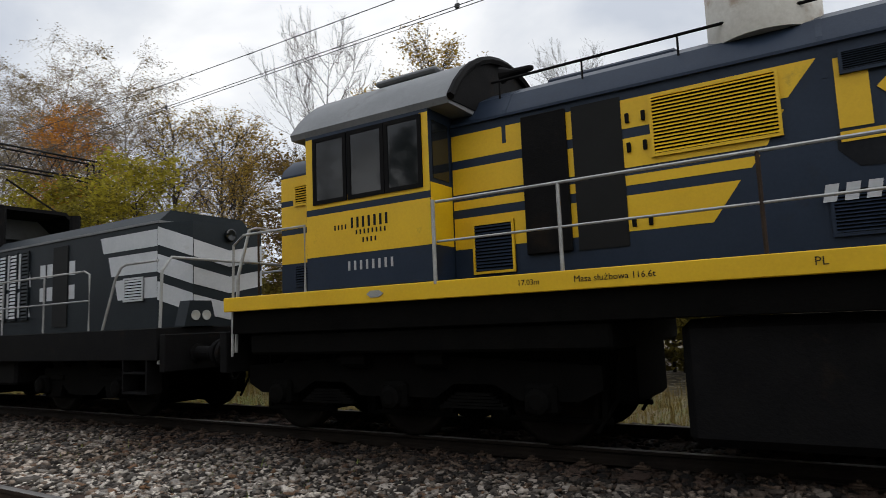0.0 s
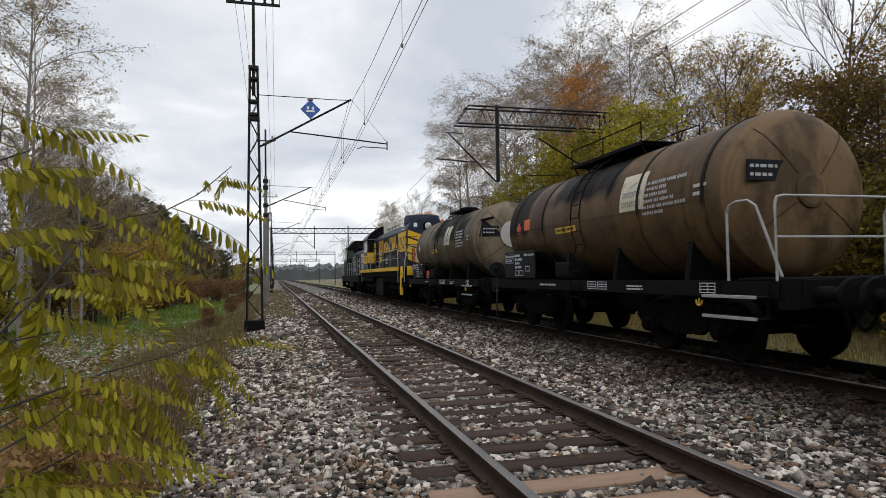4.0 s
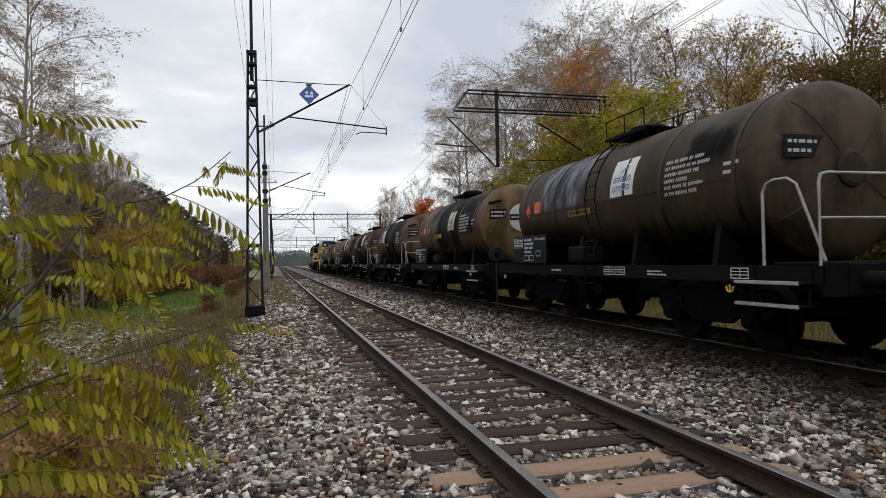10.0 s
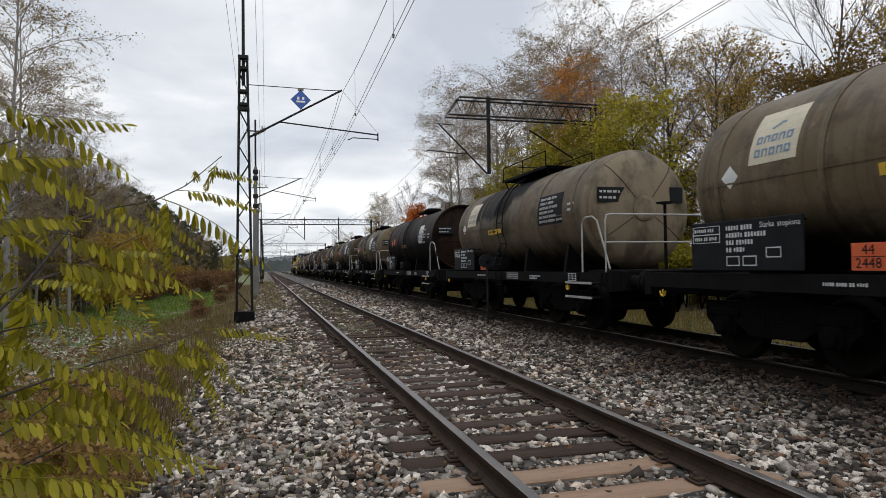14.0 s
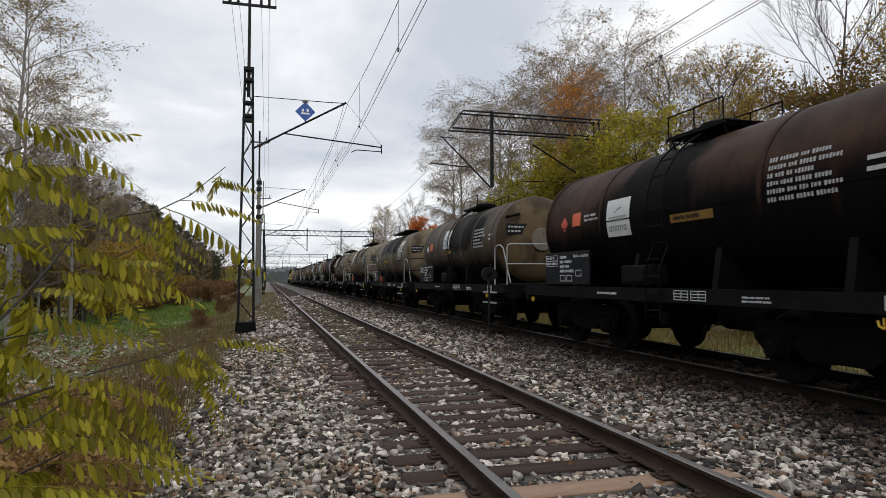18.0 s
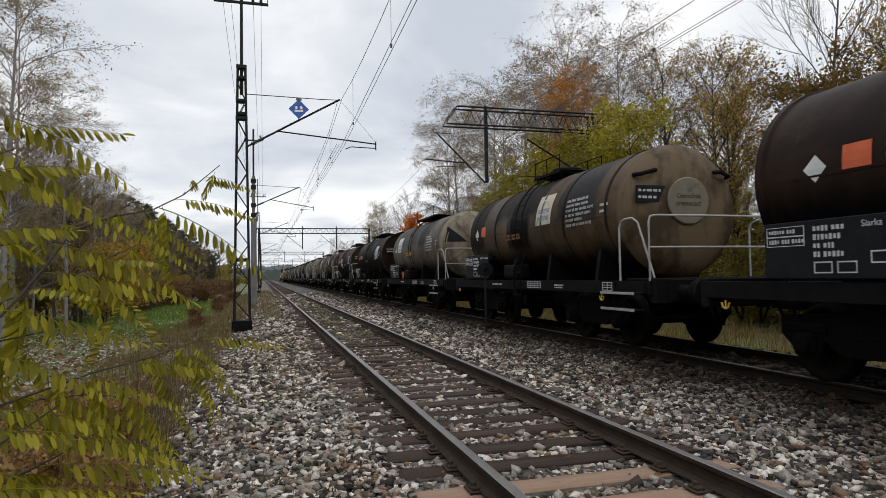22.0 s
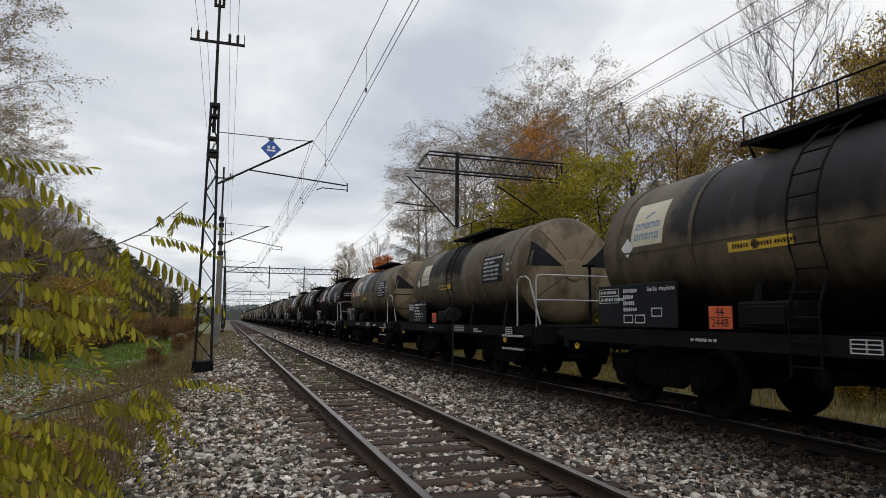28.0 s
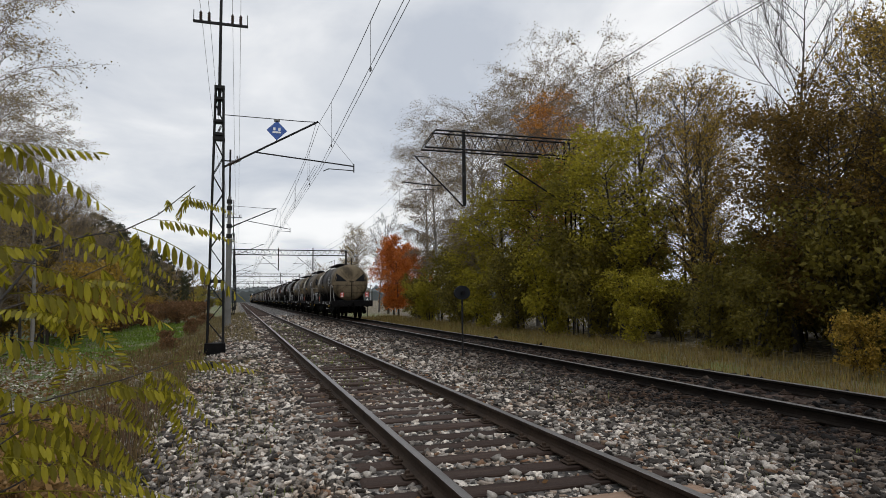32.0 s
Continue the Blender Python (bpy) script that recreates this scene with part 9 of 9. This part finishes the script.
LEAVES = [compound_leaf(s, 0.21 + 0.017 * s, 13 + s % 4) for s in range(7)]
shrub = tagged(new("robinia_shrub"), "robinia shrub with thin dark thorny branches and yellow-green feathered leaves", "shrub")
BRANCHES = {
    "a": ((-0.95, 1.15, -0.45), (-0.80, 1.25, 0.5), (-0.541, 1.448, 1.228), (-0.494, 1.521, 1.305), (-0.461, 1.594, 1.378), (-0.427, 1.662, 1.46), (-0.361, 1.756, 1.502), (-0.286, 1.849, 1.529), (-0.215, 1.923, 1.581), (-0.126, 2.018, 1.683)),
    "b": ((-0.90, 1.20, -0.45), (-0.80, 1.28, 0.6), (-0.66, 1.36, 1.02), (-0.553, 1.478, 1.081), (-0.48, 1.612, 1.098), (-0.401, 1.74, 1.118), (-0.283, 1.868, 1.137), (-0.168, 1.985, 1.168)),
    "c": ((-0.85, 1.10, -0.45), (-0.72, 1.16, 0.5), (-0.60, 1.22, 0.92), (-0.496, 1.326, 1.03), (-0.446, 1.404, 1.058), (-0.404, 1.485, 1.089)),
    "d": ((-1.0, 1.30, -0.45), (-0.72, 1.45, 0.9), (-0.615, 1.499, 1.352), (-0.599, 1.546, 1.532), (-0.582, 1.586, 1.651), (-0.588, 1.617, 1.74)),
    "e": ((-1.05, 1.25, -0.45), (-0.85, 1.45, 0.9), (-0.683, 1.61, 1.39), (-0.604, 1.696, 1.425), (-0.531, 1.774, 1.442), (-0.485, 1.842, 1.438)),
    "f": ((-0.8, 1.05, -0.45), (-0.66, 1.2, 0.4), (-0.561, 1.328, 0.926), (-0.483, 1.416, 0.957), (-0.414, 1.492, 0.981), (-0.348, 1.563, 1.013)),
    "g": ((-1.1, 1.5, -0.45), (-0.9, 1.8, 0.9), (-0.679, 1.987, 1.29), (-0.55, 2.092, 1.35), (-0.444, 2.18, 1.42), (-0.373, 2.255, 1.468)),
    "h": ((-0.95, 1.2, -0.45), (-0.72, 1.3, 1.2), (-0.583, 1.372, 1.51), (-0.53, 1.431, 1.581), (-0.488, 1.488, 1.616)),
    "k": ((-1.0, 1.5, -0.45), (-0.72, 1.7, 0.95), (-0.552, 1.846, 1.044), (-0.452, 1.933, 1.037), (-0.349, 2.009, 1.002)),
    "l": ((-1.0, 1.25, -0.45), (-0.78, 1.36, 0.8), (-0.62, 1.464, 1.161), (-0.541, 1.552, 1.217), (-0.464, 1.628, 1.232)),
}


def shrub_branch(points, first_leaf, density, seed, taper):
    r = random.Random(seed)
    pts = [Vector(p) for p in points]
    bm = bmesh.new()
    tube(bm, pts, 0.0042, 6, r_end=0.0012)
    for a, b in zip(pts[2:], pts[3:]):
        tube(bm, [a, a + Vector((r.uniform(-1, 1), r.uniform(-1, 1), r.uniform(-0.3, 1))).normalized() * 0.014], 0.0022, 4, r_end=0.0004)
    br = part("branch", bm, B_YOUNG, shrub)
    k = 0
    for a, b in zip(pts[first_leaf:], pts[first_leaf + 1:]):
        n = max(1, int((b - a).length * density + r.random()))
        for i in range(n):
            p = a + (b - a) * ((i + r.random() * 0.6) / n)
            d = (b - a).normalized()
            side = d.cross(Vector((0, 0, 1))).normalized() * (1 if k % 2 else -1)
            out = (d * r.uniform(0.2, 0.7) + side * r.uniform(0.5, 1.0) + Vector((0.30, -0.08, r.uniform(-0.65, 0.2)))).normalized()
            yaw, tilt = math.atan2(out.y, out.x), math.asin(out.z)
            m = Matrix.Translation(p) @ Matrix.Rotation(yaw, 4, "Z") @ Matrix.Rotation(-tilt, 4, "Y") @ Matrix.Rotation(r.uniform(-0.6, 0.6), 4, "X")
            leaf = part("leaf", LEAVES[r.randrange(len(LEAVES))], None, br, at=m)
            s = r.uniform(0.75, 1.1) * (1 - taper * ((p - pts[first_leaf]).length / (pts[-1] - pts[first_leaf]).length) ** 2)
            leaf.scale = (s, s, s)
            k += 1


for n_, (key, pts_) in enumerate(BRANCHES.items()):
    shrub_branch(pts_, 2, 17 if key in "ab" else 15, n_ + 3, 0.45 if key in "ab" else 0.1)


# long leaves at the branch ends
tips = part("end_spray", bmesh.new(), B_YOUNG, shrub)
for p, out, size in (((-0.27, 1.86, 1.535), (0.85, 0.1, -0.25), 1.1), ((-0.30, 1.84, 1.525), (0.5, 0.1, -0.75), 0.85), ((-0.16, 1.98, 1.64), (1, 0, 0.02), 0.5),
                     ((-0.17, 1.985, 1.168), (0.95, -0.1, 0.15), 0.75), ((-0.2, 1.95, 1.16), (0.5, 0, -0.8), 0.85), ((-0.26, 1.9, 1.14), (-0.2, 0, 0.9), 0.6),
                     ((-0.3, 1.85, 1.135), (0.6, 0, -0.6), 0.85), ((-0.38, 1.76, 1.12), (0.7, 0, -0.5), 0.9), ((-0.24, 1.92, 1.15), (0.8, 0, -0.35), 0.8), ((-0.42, 1.72, 1.115), (0.1, 0, 0.8), 0.6), ((-0.588, 1.6, 1.72), (1, 0.1, -0.2), 1.1), ((-0.585, 1.58, 1.65), (0.95, 0, -0.35), 1.15)):
    d = Vector(out).normalized()
    leaf = part("leaf", LEAVES[4], None, tips, at=Matrix.Translation(p) @ Matrix.Rotation(math.atan2(d.y, d.x), 4, "Z") @ Matrix.Rotation(-math.asin(d.z), 4, "Y"))
    leaf.scale = (size,) * 3


# ---- grass and litter ----
def blades(name, label, count, x0, x1, y0, y1, tall, width, material, clump=0.9, keep=0.45, seed=1):
    r = np.random.default_rng(seed)
    xs, ys = r.uniform(x0, x1, count), r.uniform(y0, y1, count)
    ok = np.array([noise.noise((x * clump, y * clump, seed)) * 0.5 + 0.5 + r.uniform(-0.22, 0.22) > keep for x, y in zip(xs, ys)])
    xs, ys = xs[ok], ys[ok]
    n = len(xs)
    zs = np.array([ground_height(x, y) for x, y in zip(xs, ys)]) - 0.02
    h_ = tall * r.lognormal(-0.15, 0.4, n)
    az = r.uniform(0, 2 * np.pi, n)
    lean = r.uniform(0.05, 0.6, n) * h_
    w = width * r.uniform(0.7, 1.4, n)
    base = np.stack([xs, ys, zs], -1)
    side = np.stack([np.cos(az + 1.57), np.sin(az + 1.57), np.zeros(n)], -1) * w[:, None]
    fwd = np.stack([np.cos(az), np.sin(az), np.zeros(n)], -1)
    mid = base + fwd * (lean * 0.35)[:, None] + np.array([0, 0, 1]) * (h_ * 0.6)[:, None]
    tip = base + fwd * lean[:, None] + np.array([0, 0, 1]) * h_[:, None]
    verts = np.stack([base - side, base + side, mid - side * 0.7, mid + side * 0.7, tip], 1).reshape(-1, 3)
    tris = np.array([(0, 1, 3), (0, 3, 2), (2, 3, 4)])[None] + (np.arange(n) * 5)[:, None, None]
    return tagged(part(name, joined(name, verts, tris.reshape(-1, 3), material), None), label, "grass", kind="stuff")


G_DRY = foliage("dry_grass", (0.10, 0.08, 0.036), (0.22, 0.175, 0.08), 0.25, 0.35)
G_WEED = foliage("brown_withered_weeds", (0.085, 0.055, 0.024), (0.20, 0.14, 0.06), 0.25, 0.4)
G_TAN = foliage("tan_autumn_grass", (0.135, 0.095, 0.03), (0.28, 0.205, 0.065), 0.3, 0.35)
G_GREEN = foliage("green_grass", (0.09, 0.125, 0.025), (0.19, 0.22, 0.05), 0.3, 0.35)
blades("verge_grass", "tall dry grass beside the far track", 46000, 9.75, 14.0, -6, 60, 0.24, 0.007, G_TAN, 0.5, 0.28, 3)
blades("verge_grass", "green grass beside the far track", 9000, 9.6, 13.0, -6, 40, 0.16, 0.006, G_GREEN, 0.6, 0.5, 4)
blades("verge_grass", "dry grass and weeds along the ballast edge", 34000, -3.6, -0.85, 1.6, 34, 0.19, 0.0048, G_WEED, 0.8, 0.40, 5)
blades("verge_grass", "green weeds along the ballast edge", 13000, -4.2, -0.8, 1.6, 34, 0.14, 0.005, G_GREEN, 1.0, 0.42, 6)
G_MEADOW = foliage("fresh_meadow_grass", (0.075, 0.13, 0.014), (0.16, 0.23, 0.028), 0.3, 0.3)
blades("meadow_grass", "short green meadow grass", 18000, -11.5, -3.0, 4, 24, 0.08, 0.009, G_MEADOW, 0.25, 0.55, 7)
blades("meadow_grass", "fresh green meadow grass", 40000, -11.5, -2.8, 24, 66, 0.10, 0.016, G_MEADOW, 0.25, 0.25, 17)
blades("dry_stalks", "brown dry weed stalks on the verge", 2600, -2.8, -0.95, 2.0, 12, 0.42, 0.004, foliage("brown_stalks", (0.055, 0.032, 0.018), (0.12, 0.07, 0.036), 0.1, 0.35), 1.2, 0.45, 8)
blades("track_weeds", "thin green weeds between the rails", 6500, 1.65, 2.85, 11, 42, 0.08, 0.007, G_GREEN, 0.5, 0.53, 9)
blades("track_weeds", "small weeds on the ballast shoulder", 3600, -0.8, 0.5, 3.2, 18, 0.09, 0.005, G_GREEN, 0.9, 0.56, 13)
blades("track_weeds", "dry weeds on the ballast shoulder", 2400, -0.8, 0.5, 3.2, 18, 0.10, 0.005, G_WEED, 0.9, 0.58, 14)
blades("track_weeds", "small weeds in the ballast", 3200, 3.6, 5.8, 4, 24, 0.06, 0.007, G_GREEN, 0.5, 0.58, 10)
blades("verge_grass", "dry grass growing over the ballast edge", 16000, -2.8, 0.75, 24, 75, 0.20, 0.010, G_DRY, 0.6, 0.36, 12)
for x, y, s_ in ((-0.98, 3.0, 0.34), (-1.25, 2.5, 0.42), (-1.5, 3.4, 0.5), (-1.15, 3.9, 0.3), (-1.5, 4.6, 0.42), (-1.2, 5.2, 0.26), (-1.7, 6.0, 0.4), (-1.4, 7.2, 0.3), (-2.1, 7.6, 0.45)):
    ob = plant("dry", x, y, s_, "small shrubs on the verge")
    for child in ob.children:
        if child.name.startswith("crown"):
            paint(child, F_RUST if y < 3.2 else foliage("fox_brown_leaves", (0.19, 0.11, 0.04), (0.34, 0.21, 0.08), 0.4))


def litter(name, label, count, x0, x1, y0, y1, size, material, seed, keep=0.45):
    r = np.random.default_rng(seed)
    xs, ys = r.uniform(x0, x1, count), r.uniform(y0, y1, count)
    ok = np.array([noise.noise((x * 0.35, y * 0.35, seed)) * 0.5 + 0.5 + r.uniform(-0.2, 0.2) > keep for x, y in zip(xs, ys)])
    xs, ys = xs[ok], ys[ok]
    pts = np.array([(x, y, ground_height(x, y) + 0.03) for x, y in zip(xs, ys)])
    verts, tris = leaves_at(pts, size, r, 0.85)
    return tagged(part(name, joined(name, verts, tris, material), None), label, "leaf litter", kind="stuff")


litter("fallen_leaves", "pale fallen leaves scattered on the meadow", 26000, -11, -2.0, 3, 30, 0.045, foliage("pale_fallen_leaves", (0.26, 0.24, 0.19), (0.46, 0.44, 0.38), 0.1, 0.4), 21)
litter("fallen_leaves", "brown fallen leaves scattered on the meadow", 26000, -11, -1.5, 2, 30, 0.055, F_DRY, 22)
litter("fallen_leaves", "yellow fallen leaves on the ballast", 420, -1.2, 6.0, 2, 24, 0.026, F_DRY, 23, 0.5)


def motions():
    """The train rolls away along its track, and its wheels turn with it."""
    rows_t = [0.5 * i for i in range(65)]
    for thing, off in MOVING:
        walk(thing, [(t, pose(TRACK[1], train_at(t) + off, 0)) for t in rows_t])
    steps = [i / FPS for i in range(32 * FPS + 1)]
    for wheel, off, (x, y, z), r in SPINNING:
        rows = [(t, train_at(t)) for t in steps if -9 < train_at(t) + off < 34]
        if not rows:
            continue
        first, last = rows[0], rows[-1]
        if first[0] > 0:
            rows.insert(0, (0.0, first[1]))
        if last[0] < 32:
            rows.append((32.0, last[1]))
        walk(wheel, [(t, Matrix.Translation((x, y, z)) @ Matrix.Rotation(-s / r, 4, "X")) for t, s in rows])


motions()
